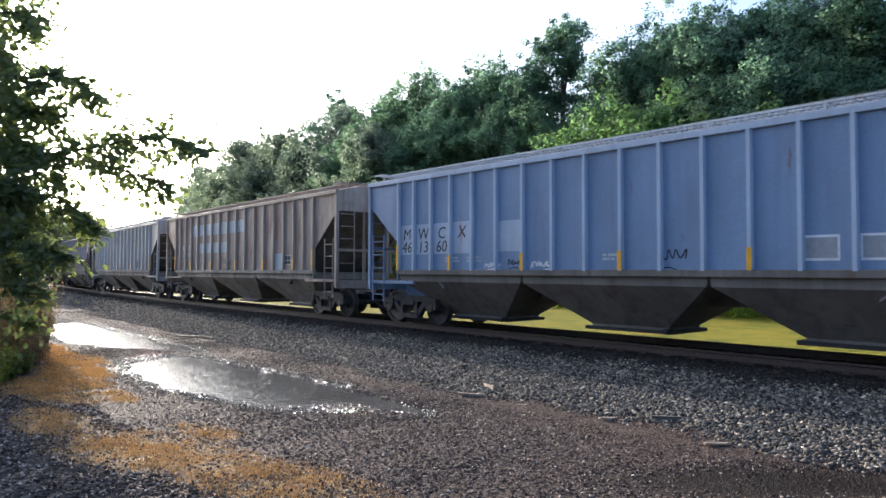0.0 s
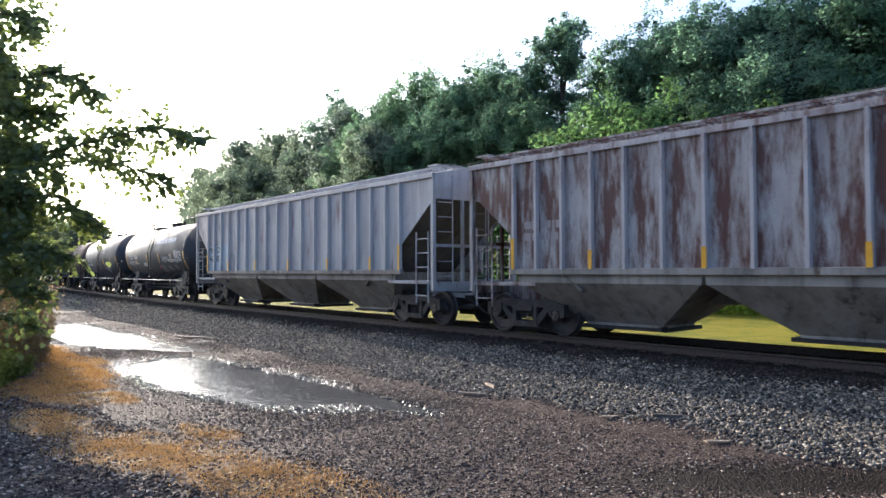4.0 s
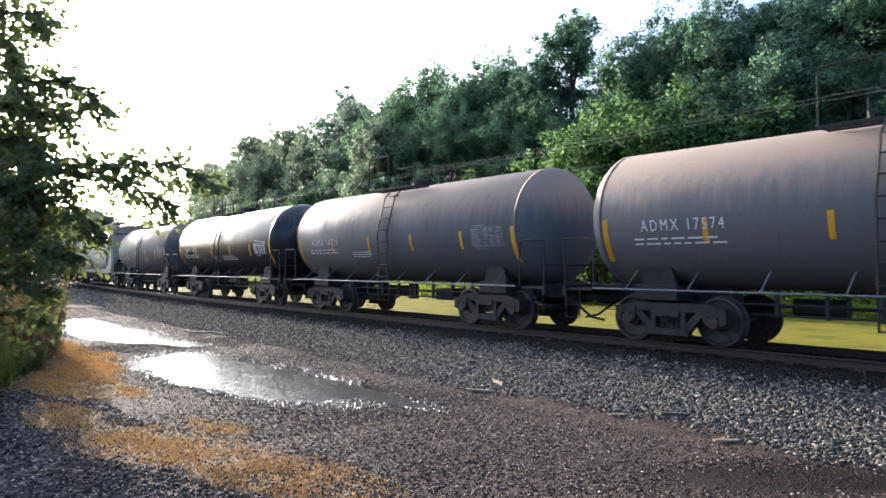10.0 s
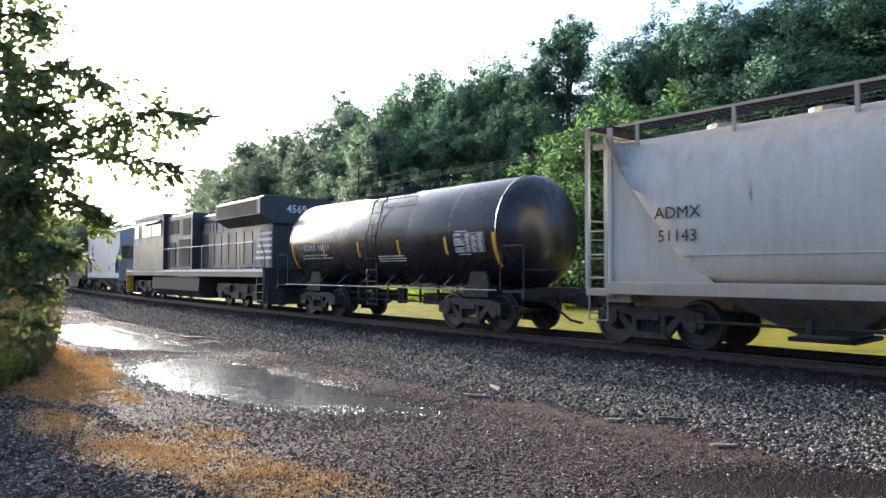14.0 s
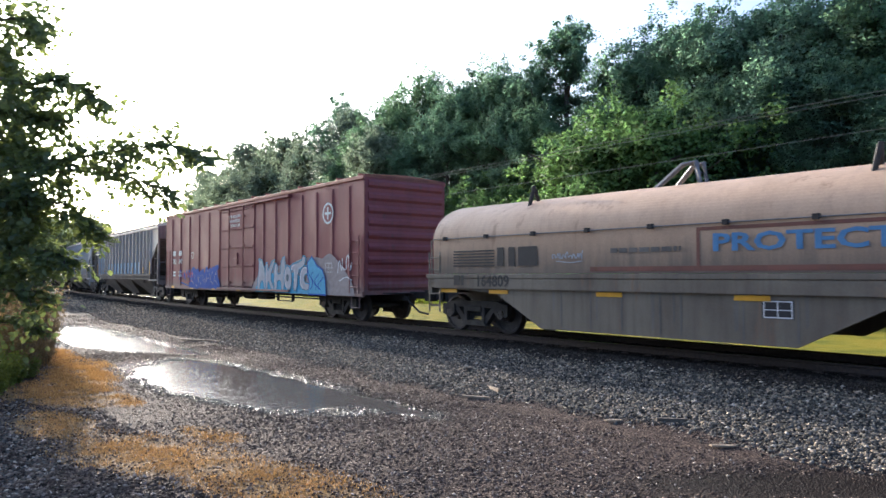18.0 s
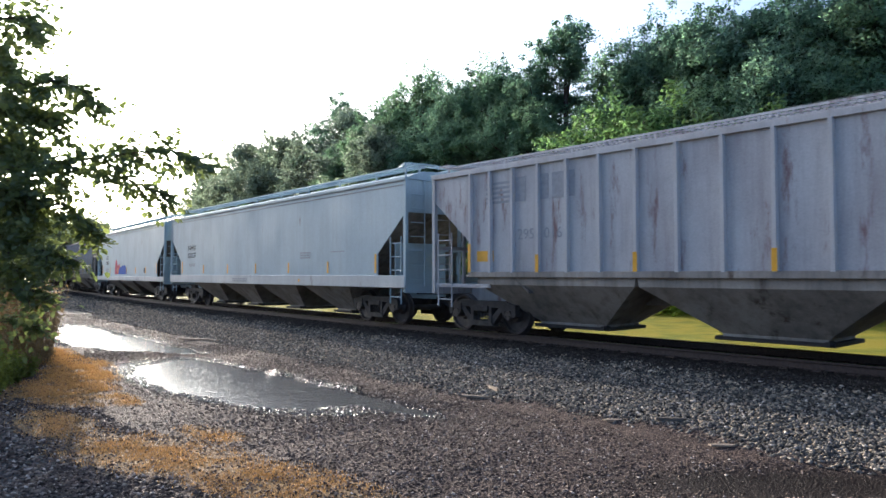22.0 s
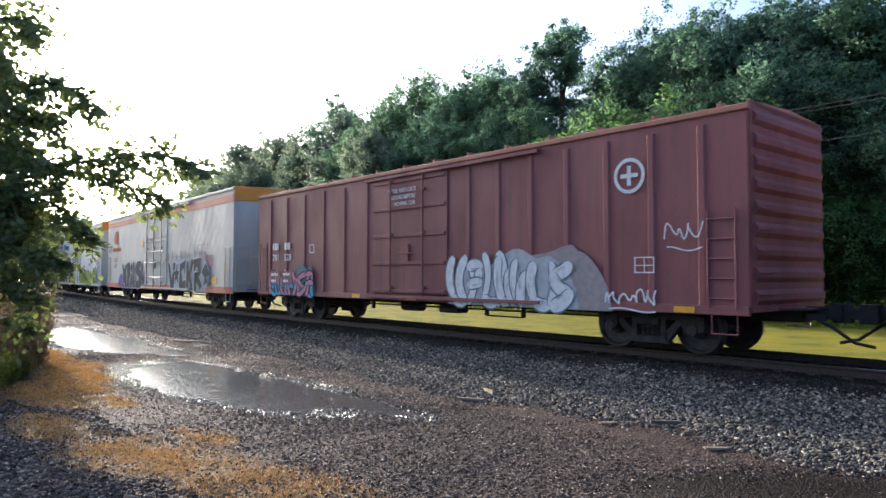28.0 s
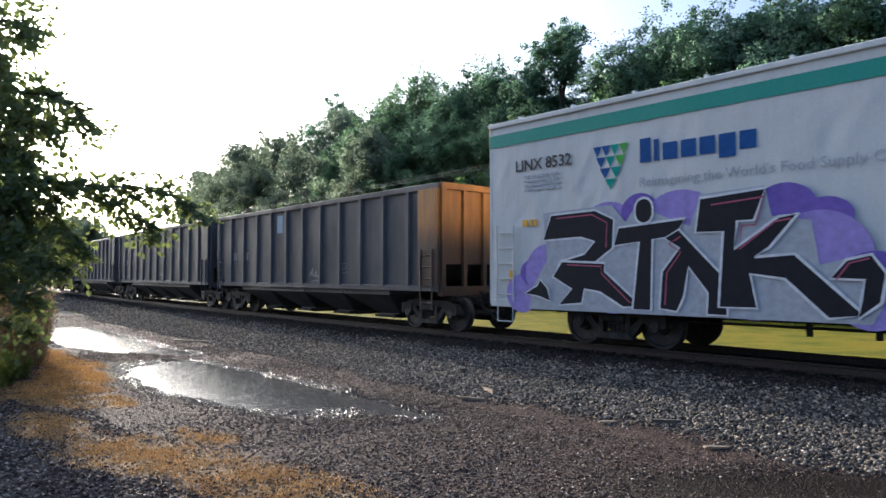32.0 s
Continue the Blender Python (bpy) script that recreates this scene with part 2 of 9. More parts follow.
def ground_height(x, y):
    s, lat = track_coords(x, y)
    z = np.full_like(x, GROUND)
    # the bank of ballast on both sides of the ties
    near = np.interp(lat, [1.45, 1.75, 3.4, 4.6, 5.2], [0.338, 0.325, 0.10, 0.015, 0.0])
    far = np.interp(-lat, [1.45, 1.8, 3.2, 4.2], [0.338, 0.31, 0.08, 0.05])
    z += np.where(lat > 0, near, far)
    # the wooded slope far behind the field, and the verge on the left
    z += np.clip(-lat - 19, 0, 60) * 0.2
    z += np.clip(lat - 10.2, 0, 3) * 0.05 * np.clip((s - 8) / 4, 0, 1)
    z -= hollow(s, lat) * (np.abs(lat) < 12)
    und = 0.012 * np.sin(x * 1.3 + y * 0.4) + 0.010 * np.sin(y * 1.9 - x * 0.7) + 0.006 * np.sin(x * 4.1 + 1) * np.sin(y * 3.7)
    z += und * np.clip((lat - 4.6) / 1.0, 0, 1) * np.clip(1 - hollow(s, lat) / 0.02, 0, 1)
    return z


def ground_material():
    m, n, l, b = material("ground")
    geo = n.new("ShaderNodeNewGeometry")
    att = n.new("ShaderNodeAttribute"); att.attribute_name = "zones"
    sep = n.new("ShaderNodeSeparateColor")
    l.new(att.outputs["Color"], sep.inputs[0])
    st = tex(n, l, "voronoi", 26)
    st2 = tex(n, l, "voronoi", 60)
    ns = tex(n, l, "noise", 1.1, detail=7)
    fn = tex(n, l, "noise", 60, detail=4)
    stone = ramp(n, l, st.outputs["Color"], [(0.15, (0.02, 0.02, 0.02)), (0.5, (0.05, 0.05, 0.049)), (0.9, (0.11, 0.105, 0.10))])
    earth = ramp(n, l, st2.outputs["Color"], [(0.1, (0.022, 0.016, 0.013)), (0.6, (0.078, 0.055, 0.044)), (1.0, (0.17, 0.126, 0.105))])
    lawn = ramp(n, l, ns.outputs[0], [(0.3, (0.12, 0.14, 0.018)), (0.55, (0.25, 0.215, 0.022)), (0.8, (0.29, 0.21, 0.032))])
    moss = ramp(n, l, fn.outputs[0], [(0.3, (0.22, 0.125, 0.05)), (0.7, (0.40, 0.25, 0.09))])
    c = mix(n, l, sep.outputs[0], earth.outputs[0], stone.outputs[0])
    c = mix(n, l, sep.outputs[1], c, lawn.outputs[0])
    c = mix(n, l, att.outputs["Alpha"], c, moss.outputs[0])
    # wet where the hollows hold water
    wet = mix(n, l, 1.0, c, (0.16, 0.145, 0.135), "MULTIPLY")
    c = mix(n, l, sep.outputs[2], c, wet)
    # strip along the ties darkened for fouling and the train's shade together
    foul_shade = n.new("ShaderNodeAttribute"); foul_shade.attribute_name = "fouled_shade"
    c = mix(n, l, foul_shade.outputs["Fac"], c, (0.017, 0.014, 0.012))
    l.new(c, b.inputs["Base Color"])
    rg = n.new("ShaderNodeMapRange")
    l.new(sep.outputs[2], rg.inputs[0]); rg.inputs[3].default_value = 0.85; rg.inputs[4].default_value = 0.62
    l.new(rg.outputs[0], b.inputs["Roughness"])
    h = n.new("ShaderNodeMath"); h.operation = "MULTIPLY_ADD"
    l.new(st.outputs["Distance"], h.inputs[0]); h.inputs[1].default_value = 1.0; l.new(st2.outputs["Distance"], h.inputs[2])
    bump(n, l, b, h.outputs[0], 0.8, 0.03)
    b.inputs["Specular IOR Level"].default_value = 0.1
    return m


def add_ground():
    def axis(fine0, fine1, step, far0, far1):
        a = list(np.arange(fine0, fine1, step))
        d, x = step, fine1
        while x < far1:
            a.append(x); d *= 1.22; x += d
        d, x, lo = step, fine0 - step, []
        while x > far0:
            lo.append(x); d *= 1.22; x -= d
        return np.array(lo[::-1] + a + [far1])
    xs, ys = axis(-16, 8, 0.11, -3000, 3000), axis(4, 32, 0.11, -2000, 3500)
    X, Y = np.meshgrid(xs, ys)
    x, y = X.ravel(), Y.ravel()
    z = ground_height(x, y)
    nx, ny = len(xs), len(ys)
    i = (np.arange(ny - 1)[:, None] * nx + np.arange(nx - 1)[None]).ravel()
    f = np.stack([i, i + 1, i + 1 + nx, i + nx], 1)
    me = mesh_np("ground", np.stack([x, y, z], 1), f, ground_material(), True)
    s, lat = track_coords(x, y)
    wob = 0.35 * np.sin(s * 0.8) + 0.25 * np.sin(s * 2.3 + 1) + 0.15 * np.sin(s * 5.1)
    stone = np.clip((5.05 + wob * 0.3 - lat) / 0.3, 0, 1) * (lat > -4.5)
    stone = np.maximum(stone, np.clip((lat - 10.6 + wob) / 0.6, 0, 1) * (s < 10.5))
    lawn = np.clip((-lat - 4.2 - wob) / 0.8, 0, 1)
    verge = np.maximum(np.clip((lat - 10.2) / 0.5, 0, 1) * np.clip((s - 10.5) / 1.0, 0, 1), np.clip(patch_weight(s, lat) * 1.3, 0, 1)) * 0.7
    lawn = np.maximum(lawn, np.clip((np.hypot(x, y) - 90) / 20, 0, 1))
    wet = np.clip(hollow(s, lat) / 0.028, 0, 1)
    col = np.stack([stone, lawn, wet, verge], 1)
    at = me.color_attributes.new("zones", "FLOAT_COLOR", "POINT")
    at.data.foreach_set("color", col.astype(np.float32).ravel())
    foul_shade = me.attributes.new("fouled_shade", "FLOAT", "POINT")
    foul_shade.data.foreach_set("value", np.clip((2.2 + wob * 0.3 - np.abs(lat)) / 0.4, 0, 1).astype(np.float32))
    tagged(new("ground", me), "gravel lane and ballast bank with brown earth and a yellow field beyond", "ground", kind="structure")


add_ground()


def add_water():
    m, n, l, b = material("puddle_water")
    b.inputs["Base Color"].default_value = (0.07, 0.067, 0.06, 1)
    b.inputs["Roughness"].default_value = 0.035
    b.inputs["IOR"].default_value = 1.33
    b.inputs["Specular IOR Level"].default_value = 0.085
    t = tex(n, l, "noise", 9, stretch=(0.6, 1.2, 1), detail=3)
    bump(n, l, b, t.outputs[0], 0.4, 0.025)
    for nm, s0, s1, l0, l1, z in (("puddle", 5.6, 15.85, 5.6, 9.6, GROUND - 0.03), ("puddle_far", 15.9, 30.5, 5.4, 9.6, GROUND - 0.03)):
        ss, ll = np.arange(s0, s1, 0.1), np.arange(l0, l1, 0.1)
        vs, fs, idx = [], [], {}
        for i, s in enumerate(ss):
            for j, la in enumerate(ll):
                cx = on_track(s + 0.05, la + 0.05)
                if ground_height(np.array([cx.x]), np.array([cx.y]))[0] < z + 0.016:
                    q = []
                    for a, c in ((i, j), (i + 1, j), (i + 1, j + 1), (i, j + 1)):
                        if (a, c) not in idx:
                            idx[a, c] = len(vs)
                            vs.append(tuple(on_track(s0 + a * 0.1, l0 + c * 0.1, z)))
                        q.append(idx[a, c])
                    fs.append(tuple(q))
        bb = Build().add(vs, fs)
        tagged(new("puddle", mesh_of("puddle", bb, m)), "shallow rain puddle that mirrors the pale sky on the gravel", "puddle", kind="structure")


add_water()

# ---- track ----
MAT_TIE = plain("creosoted_wood", (0.028, 0.023, 0.02), 0.85, grain=0.4, scale=9)
MAT_RAIL = plain("worn_steel", (0.55, 0.53, 0.50), 0.16, 1.0, grain=0.15)
MAT_RUST = plain("rail_rust", (0.05, 0.032, 0.024), 0.75, grain=0.4)
tie_mesh = mesh_of("tie", Build().box(-0.115, 0.115, -1.3, 1.3, -0.36, -0.165, 0.012), MAT_TIE)
plate_mesh = mesh_of("tie_plate", Build().box(-0.09, 0.09, -0.17, 0.17, -0.165, -0.15).box(0.04, 0.065, -0.105, -0.08, -0.15, -0.115).box(-0.065, -0.04, 0.08, 0.105, -0.15, -0.115), MAT_RUST)
railway = tagged(new("railway_track"), "single railway track of worn steel rails on dark wooden ties", "track", kind="structure")


def add_track():
    prof = [(-0.036, 0), (0.036, 0), (0.036, -0.03), (0.012, -0.045), (0.012, -0.135), (0.07, -0.15), (-0.07, -0.15), (-0.012, -0.135), (-0.012, -0.045), (-0.036, -0.03)]
    for lat in (0.755, -0.755):
        rings = []
        for k in range(0, 301):
            s = -120 + k * 2.0
            rings.append([on_track(s, lat + a, z) for a, z in prof])
        rail = part("rail", Build().loft(rings), MAT_RUST, railway, "dark rusty rail")
        part("rail_head", Build().loft([[on_track(-120 + k * 2.0, lat + a, z) for a, z in ((-0.03, 0.0005), (0.03, 0.0005), (0.026, 0.004), (-0.026, 0.004))] for k in range(301)]), MAT_RAIL, rail, "polished running surface")
    rng = random.Random(3)
    for k in range(250):
        s = -14 + k * 0.52 + rng.uniform(-0.03, 0.03)
        ob = part("tie", tie_mesh, None, railway)
        ob.matrix_basis = Matrix.Translation(on_track(s)) @ Matrix.Rotation(heading(s) + rng.uniform(-0.02, 0.02), 4, "Z") @ Matrix.Translation((0, rng.uniform(-0.06, 0.06), rng.uniform(-0.012, 0.004)))
    bb = Build()
    for k in range(120):
        s = -14 + k * 0.52
        for lat in (0.755, -0.755):
            c = on_track(s, lat)
            a = Matrix.Translation(c) @ Matrix.Rotation(heading(s), 4, "Z")
            bb.add([a @ v.co for v in plate_mesh.vertices], [tuple(p.vertices) for p in plate_mesh.polygons])
    tagged(part("tie_plates", bb, MAT_RUST, railway), "rusty tie plates and spikes", kind="stuff")


add_track()

# ---- parts that all the cars share ----
MAT_STEEL_DARK = plain("grimy_black_steel", (0.022, 0.02, 0.019), 0.75, 0.0, 0.5, 7)
MAT_TRUCK = plain("dusty_cast_steel", (0.038, 0.033, 0.029), 0.8, 0.0, 0.5, 6)
MAT_WHEEL = plain("wheel_steel", (0.06, 0.05, 0.045), 0.55, 0.3, 0.4, 8)
MAT_YELLOW = plain("yellow_reflector", (0.75, 0.38, 0.02), 0.45, 0.0, 0.15, 5)
MAT_WHITE = plain("white_letters", (0.78, 0.78, 0.76), 0.6, 0.0, 0.12, 12)
MAT_BLACK = plain("black_letters", (0.02, 0.02, 0.022), 0.6, 0.0, 0.3, 12)
MAT_GREY = plain("grey_letters", (0.3, 0.31, 0.32), 0.6, 0.0, 0.15, 12)


def wheel_mesh():
    b = Build()
    b.cyl((0, -0.95, 0), (0, 0.95, 0), 0.085, 10)
    for sg in (-1, 1):
        prof = [(0.69, 0.485), (0.715, 0.457), (0.83, 0.45), (0.835, 0.40), (0.79, 0.37), (0.775, 0.18), (0.85, 0.14), (0.85, 0.0)]
        rings = []
        for y, r in prof:
            rings.append([(r * math.cos(a), sg * y, r * math.sin(a)) for a in (2 * math.pi * k / 28 for k in range(28))])
        b.loft(rings, cap=False)
        prof2 = [(0.69, 0.485), (0.69, 0.38), (0.73, 0.36), (0.73, 0.15), (0.66, 0.13), (0.66, 0.0)]
        b.loft([[(r * math.cos(a), sg * y, r * math.sin(a)) for a in (2 * math.pi * k / 28 for k in range(28))] for y, r in prof2], cap=False)
        # bearing cap with its three bolts
        b.cyl((0, sg * 0.93, 0), (0, sg * 1.11, 0), 0.11, 12)
        for k in range(3):
            a = 2 * math.pi * k / 3
            b.cyl((0.06 * math.cos(a), sg * 1.11, 0.06 * math.sin(a)), (0.06 * math.cos(a), sg * 1.13, 0.06 * math.sin(a)), 0.018, 6)
    return mesh_of("wheelset", b, MAT_WHEEL)


def truck_mesh():
    b = Build()
    for sg in (-1, 1):
        y0, y1 = sg * 0.93, sg * 1.08
        b.prism([(-1.12, 0.56), (-1.12, 0.68), (-0.75, 0.78), (0.75, 0.78), (1.12, 0.68), (1.12, 0.56), (0.72, 0.62), (-0.72, 0.62)], y0, y1)
        for m in (-1, 1):
            b.prism([(m * 0.78, 0.66), (m * 0.62, 0.66), (m * 0.24, 0.30), (m * 0.40, 0.22)], y0, y1)
            b.prism([(m * 0.36, 0.28), (m * 0.26, 0.28), (m * 0.26, 0.64), (m * 0.36, 0.64)], y0 - sg * 0.02, y1 + sg * 0.015)
            b.prism([(m * 1.14, 0.70), (m * 0.70, 0.70), (m * 0.70, 0.52), (m * 0.76, 0.40), (m * 0.80, 0.56), (m * 1.0, 0.56), (m * 1.03, 0.40), (m * 1.14, 0.44)], y0 + sg * 0.02, y1 + sg * 0.03)
        b.prism([(-0.42, 0.18), (0.42, 0.18), (0.34, 0.30), (-0.34, 0.30)], y0 - sg * 0.03, y1 + sg * 0.03)
        b.box(-0.24, 0.24, y0, y1 + sg * 0.04, 0.52, 0.66, 0.02)
    b.box(-0.2, 0.2, -1.0, 1.0, 0.5, 0.72, 0.03)
    b.cyl((0, 0, 0.70), (0, 0, 0.84), 0.2, 14)
    # brake beams
    for m in (-1, 1):
        b.tube([(m * 0.36, -0.75, 0.38), (m * 0.30, 0, 0.42), (m * 0.36, 0.75, 0.38)], 0.035, 6)
    return mesh_of("truck", b, MAT_TRUCK)


def spring_mesh():
    b = Build()
    for x in (-0.16, -0.055, 0.055, 0.16):
        for k in range(5):
            z = 0.31 + k * 0.042
            b.cyl((x, 0, z), (x, 0, z + 0.024), 0.05, 8)
    return mesh_of("spring_nest", b, MAT_TRUCK)


def coupler_mesh():
    b = Build()
    b.box(-0.35, 0.52, -0.09, 0.09, 0.72, 0.92, 0.02)
    b.prism([(0.5, 0.66), (0.75, 0.66), (0.78, 0.70), (0.78, 0.98), (0.5, 0.98)], -0.17, 0.10)
    b.prism([(0.6, 0.70), (0.86, 0.72), (0.86, 0.94), (0.6, 0.96)], 0.04, 0.18)
    b.tube([(-0.05, -0.42, 0.72), (0.2, -0.44, 0.6), (0.5, -0.36, 0.36), (0.75, -0.22, 0.30)], 0.03, 6)
    b.tube([(0.15, 0.02, 0.9), (-0.1, -0.5, 0.88), (-0.12, -1.2, 0.9)], 0.018, 5)
    b.box(-0.2, 0.1, -0.46, -0.38, 0.7, 0.8)
    return mesh_of("coupler", b, MAT_STEEL_DARK)


WHEELSET, TRUCK, SPRINGS, COUPLER = wheel_mesh(), truck_mesh(), spring_mesh(), coupler_mesh()
TRAIN = []      # (car, u of its middle, distance between truck centres)
WHEELS = []     # (wheelset, u)


def car_thing(name, label, category, u0, u1, trucks, coupler_at=None, axles=(-0.89, 0.89), truck_mats=None):
    """The car's Empty on the rail at its middle, with its two trucks and couplers. +x is the way it runs, -y faces the lane."""
    car = tagged(new(name), label, category, "cars of the freight train")
    mid = (u0 + u1) / 2
    TRAIN.append((car, mid, trucks))
    for sg in (1, -1):
        tr = part("truck", TRUCK, None, car, "")
        tr.matrix_basis = pose(sg * trucks / 2, 0, 0)
        for a in axles:
            w = part("wheelset", WHEELSET, None, tr)
            w.matrix_basis = pose(a, 0, 0.457)
            WHEELS.append((w, mid - (sg * trucks / 2 + a), a))
        for y in (-1.0, 1.0):
            sp = part("spring_nest", SPRINGS, None, tr)
            sp.matrix_basis = pose(0, y, 0)
        c = part("coupler", COUPLER, None, car)
        e = coupler_at or ((u1 - u0) / 2 + 0.0)
        c.matrix_basis = pose(sg * (e - 0.12), 0, 0, 0, 0, 0 if sg > 0 else 180)
    return car


def ladder(b, x0, x1, y, z0, z1, n, r=0.016):
    for x in (x0, x1):
        b.tube([(x, y, z0), (x, y, z1)], r * 1.3, 5)
    for k in range(n):
        z = z0 + (z1 - z0) * (k + 0.5) / n
        b.tube([(x0, y, z), (x1, y, z)], r, 5)
    return b


def grating(b, x0, x1, y0, y1, z, step=0.28):
    """A running board of open grating."""
    for y in (y0, (y0 + y1) / 2, y1):
        b.box(x0, x1, y - 0.012, y + 0.012, z - 0.04, z)
    k = int((x1 - x0) / step)
    for i in range(k + 1):
        x = x0 + (x1 - x0) * i / k
        b.box(x - 0.012, x + 0.012, y0, y1, z - 0.025, z - 0.004)
    return b


def stencil(b, rng, x, z, w, h, rows, y):
    """Small print that cannot be read: rows of plain bars."""
    for r in range(rows):
        zz = z - r * h * 1.6
        xx = x
        while xx < x + w:
            ww = rng.uniform(0.06, 0.22)
            b.box(xx, min(xx + ww, x + w), y, y - 0.003, zz, zz + h)
            xx += ww + 0.04
    return b

# ---- covered hoppers ----
def hopper_ends(car, h, mat, low, zt, zs, cut, y=1.45, slope=None):
    """Slope sheets, corner posts, ladders and end sills of a hopper; the same at both ends."""
    for sg in (1, -1):
        X = lambda x: sg * x
        part("slope_sheet", Build().add([(X(h - 0.12), -y, zt - cut), (X(h - 0.12), y, zt - cut), (X(h - 3.2), y, 1.05), (X(h - 3.2), -y, 1.05),
                                          (X(h - 0.16), -y, zt - cut - 0.04), (X(h - 0.16), y, zt - cut - 0.04), (X(h - 3.2), y, 1.0), (X(h - 3.2), -y, 1.0)],
                                         [(0, 1, 2, 3), (4, 5, 6, 7), (0, 1, 5, 4), (2, 3, 7, 6), (0, 3, 7, 4), (1, 2, 6, 5)]), slope or mat, car)
        part("end_panel", Build().box(X(h - 0.14), X(h - 0.06), -y, y, zt - cut, zt, 0.01), mat, car)
        for yy in (-y, y):
            part("corner_post", Build().box(X(h - 0.10), X(h), yy - 0.05, yy + 0.05, 0.95, zt + 0.02), mat, car)
        for yy in (-0.45, 0.45):
            part("end_post", Build().box(X(h - 0.10), X(h - 0.03), yy - 0.04, yy + 0.04, 1.0, zt - cut), mat, car)
        part("end_beam", Build().box(X(h - 0.1), X(h - 0.02), -y, y, 2.05, 2.13), mat, car)
        b = Build()
        b.box(X(h - 0.12), X(h - 0.02), -y, y, 0.92, 1.16, 0.01)
        b.box(X(h - 2.0), X(h - 0.1), -y - 0.02, -y + 0.05, 1.1, 1.19, 0.01).box(X(h - 2.0), X(h - 0.1), y - 0.05, y + 0.02, 1.1, 1.19, 0.01)
        b.box(X(h - 1.6), X(h + 0.1), -0.22, 0.22, 0.72, 1.05)
        part("end_sill", b, mat, car)
        # side ladders and the rungs on the end
        for yy in (-y - 0.03, y + 0.03):
            part("ladder", ladder(Build(), X(h - 0.72), X(h - 0.22), yy, 0.62, 2.45, 5), mat, car)
        b = Build()
        for k in range(7):
            b.tube([(X(h + 0.03), -y + 0.1, 1.3 + k * 0.38), (X(h + 0.03), -y + 0.55, 1.3 + k * 0.38)], 0.014, 5)
        b.tube([(X(h + 0.03), -y + 0.58, 1.1), (X(h + 0.03), -y + 0.58, zt)], 0.018, 5)
        part("end_ladder", b, mat, car)
    # hand brake wheel on the rear end
    b = Build()
    ring = [(-h - 0.16, 0.55 + 0.26 * math.cos(a), 2.1 + 0.26 * math.sin(a)) for a in (2 * math.pi * k / 16 for k in range(17))]
    b.tube(ring, 0.016, 5)
    for k in range(3):
        a = math.pi * k / 3
        b.tube([(-h - 0.16, 0.55 - 0.25 * math.cos(a), 2.1 - 0.25 * math.sin(a)), (-h - 0.16, 0.55 + 0.25 * math.cos(a), 2.1 + 0.25 * math.sin(a))], 0.012, 5)
    b.cyl((-h - 0.18, 0.55, 2.1), (-h, 0.55, 2.1), 0.05, 8)
    part("brake_wheel", b, MAT_STEEL_DARK, car)
    b = Build().box(-h + 1, h - 1, -0.16, 0.16, 0.78, 1.06)
    part("centre_sill", b, low, car)
    # brake reservoir and pipes
    b = Build().cyl((-h + 1.3, 0.5, 1.35), (-h + 2.1, 0.5, 1.35), 0.16, 10)
    b.tube([(-h + 0.4, 0.3, 0.95), (h - 0.4, 0.3, 0.95)], 0.02, 5)
    part("brake_gear", b, MAT_STEEL_DARK, car)


def bays(car, centres, half, zs, low, bottom=0.26, foot=0.9, y=1.45):
    for c in centres:
        b = Build()
        b.loft([[(c - half, -y, zs), (c + half, -y, zs), (c + half, y, zs), (c - half, y, zs)],
                [(c - half * 0.98, -y, zs - 0.22), (c + half * 0.98, -y, zs - 0.22), (c + half * 0.98, y, zs - 0.22), (c - half * 0.98, y, zs - 0.22)],
                [(c - foot, -0.62, bottom + 0.08), (c + foot, -0.62, bottom + 0.08), (c + foot, 0.62, bottom + 0.08), (c - foot, 0.62, bottom + 0.08)],
                [(c - foot, -0.62, bottom), (c + foot, -0.62, bottom), (c + foot, 0.62, bottom), (c - foot, 0.62, bottom)]])
        bay = part("hopper_bay", b, low, car)
        g = Build().box(c - foot - 0.12, c + foot + 0.12, -0.7, 0.7, bottom - 0.04, bottom + 0.03)
        g.cyl((c + foot + 0.05, -0.85, bottom + 0.02), (c + foot + 0.05, -0.6, bottom + 0.02), 0.05, 8)
        part("discharge_gate", g, MAT_STEEL_DARK, bay)


def roof_walk(car, h, z, mat, y=0.55, width=0.42, posts=9):
    for sg in (-1, 1):
        b = grating(Build(), -h, h, sg * y - width / 2, sg * y + width / 2, z, 0.13)
        part("running_board", b, mat, car)
        post = mesh_of("rail_post", Build().box(-0.022, 0.022, -0.022, 0.022, z - 0.3, z - 0.005), mat)
        for k in range(posts):
            ob = part("rail_post", post, None, car)
            ob.matrix_basis = pose(-h + 0.1 + (2 * h - 0.2) * k / (posts - 1), sg * (y + width / 2 - 0.02), 0)
    for sg in (-1, 1):
        part("end_crosswalk", grating(Build(), sg * (h - 0.26) - 0.2, sg * (h - 0.26) + 0.2, -1.3, 1.3, z, 0.1), mat, car)


def side_poly(h, zt, zs, cut, run, low):
    return [(-h, zt), (h, zt), (h, zt - cut), (h - run, low), (h - run, zs), (-h + run, zs), (-h + run, low), (-h, zt - cut)]


def rib_x(h, k, n=18):
    """Ribs stand closer together towards the ends."""
    q = 2 * k / (n - 1) - 1
    return (h - 1.42) * (1.1 * q - 0.1 * q ** 3)


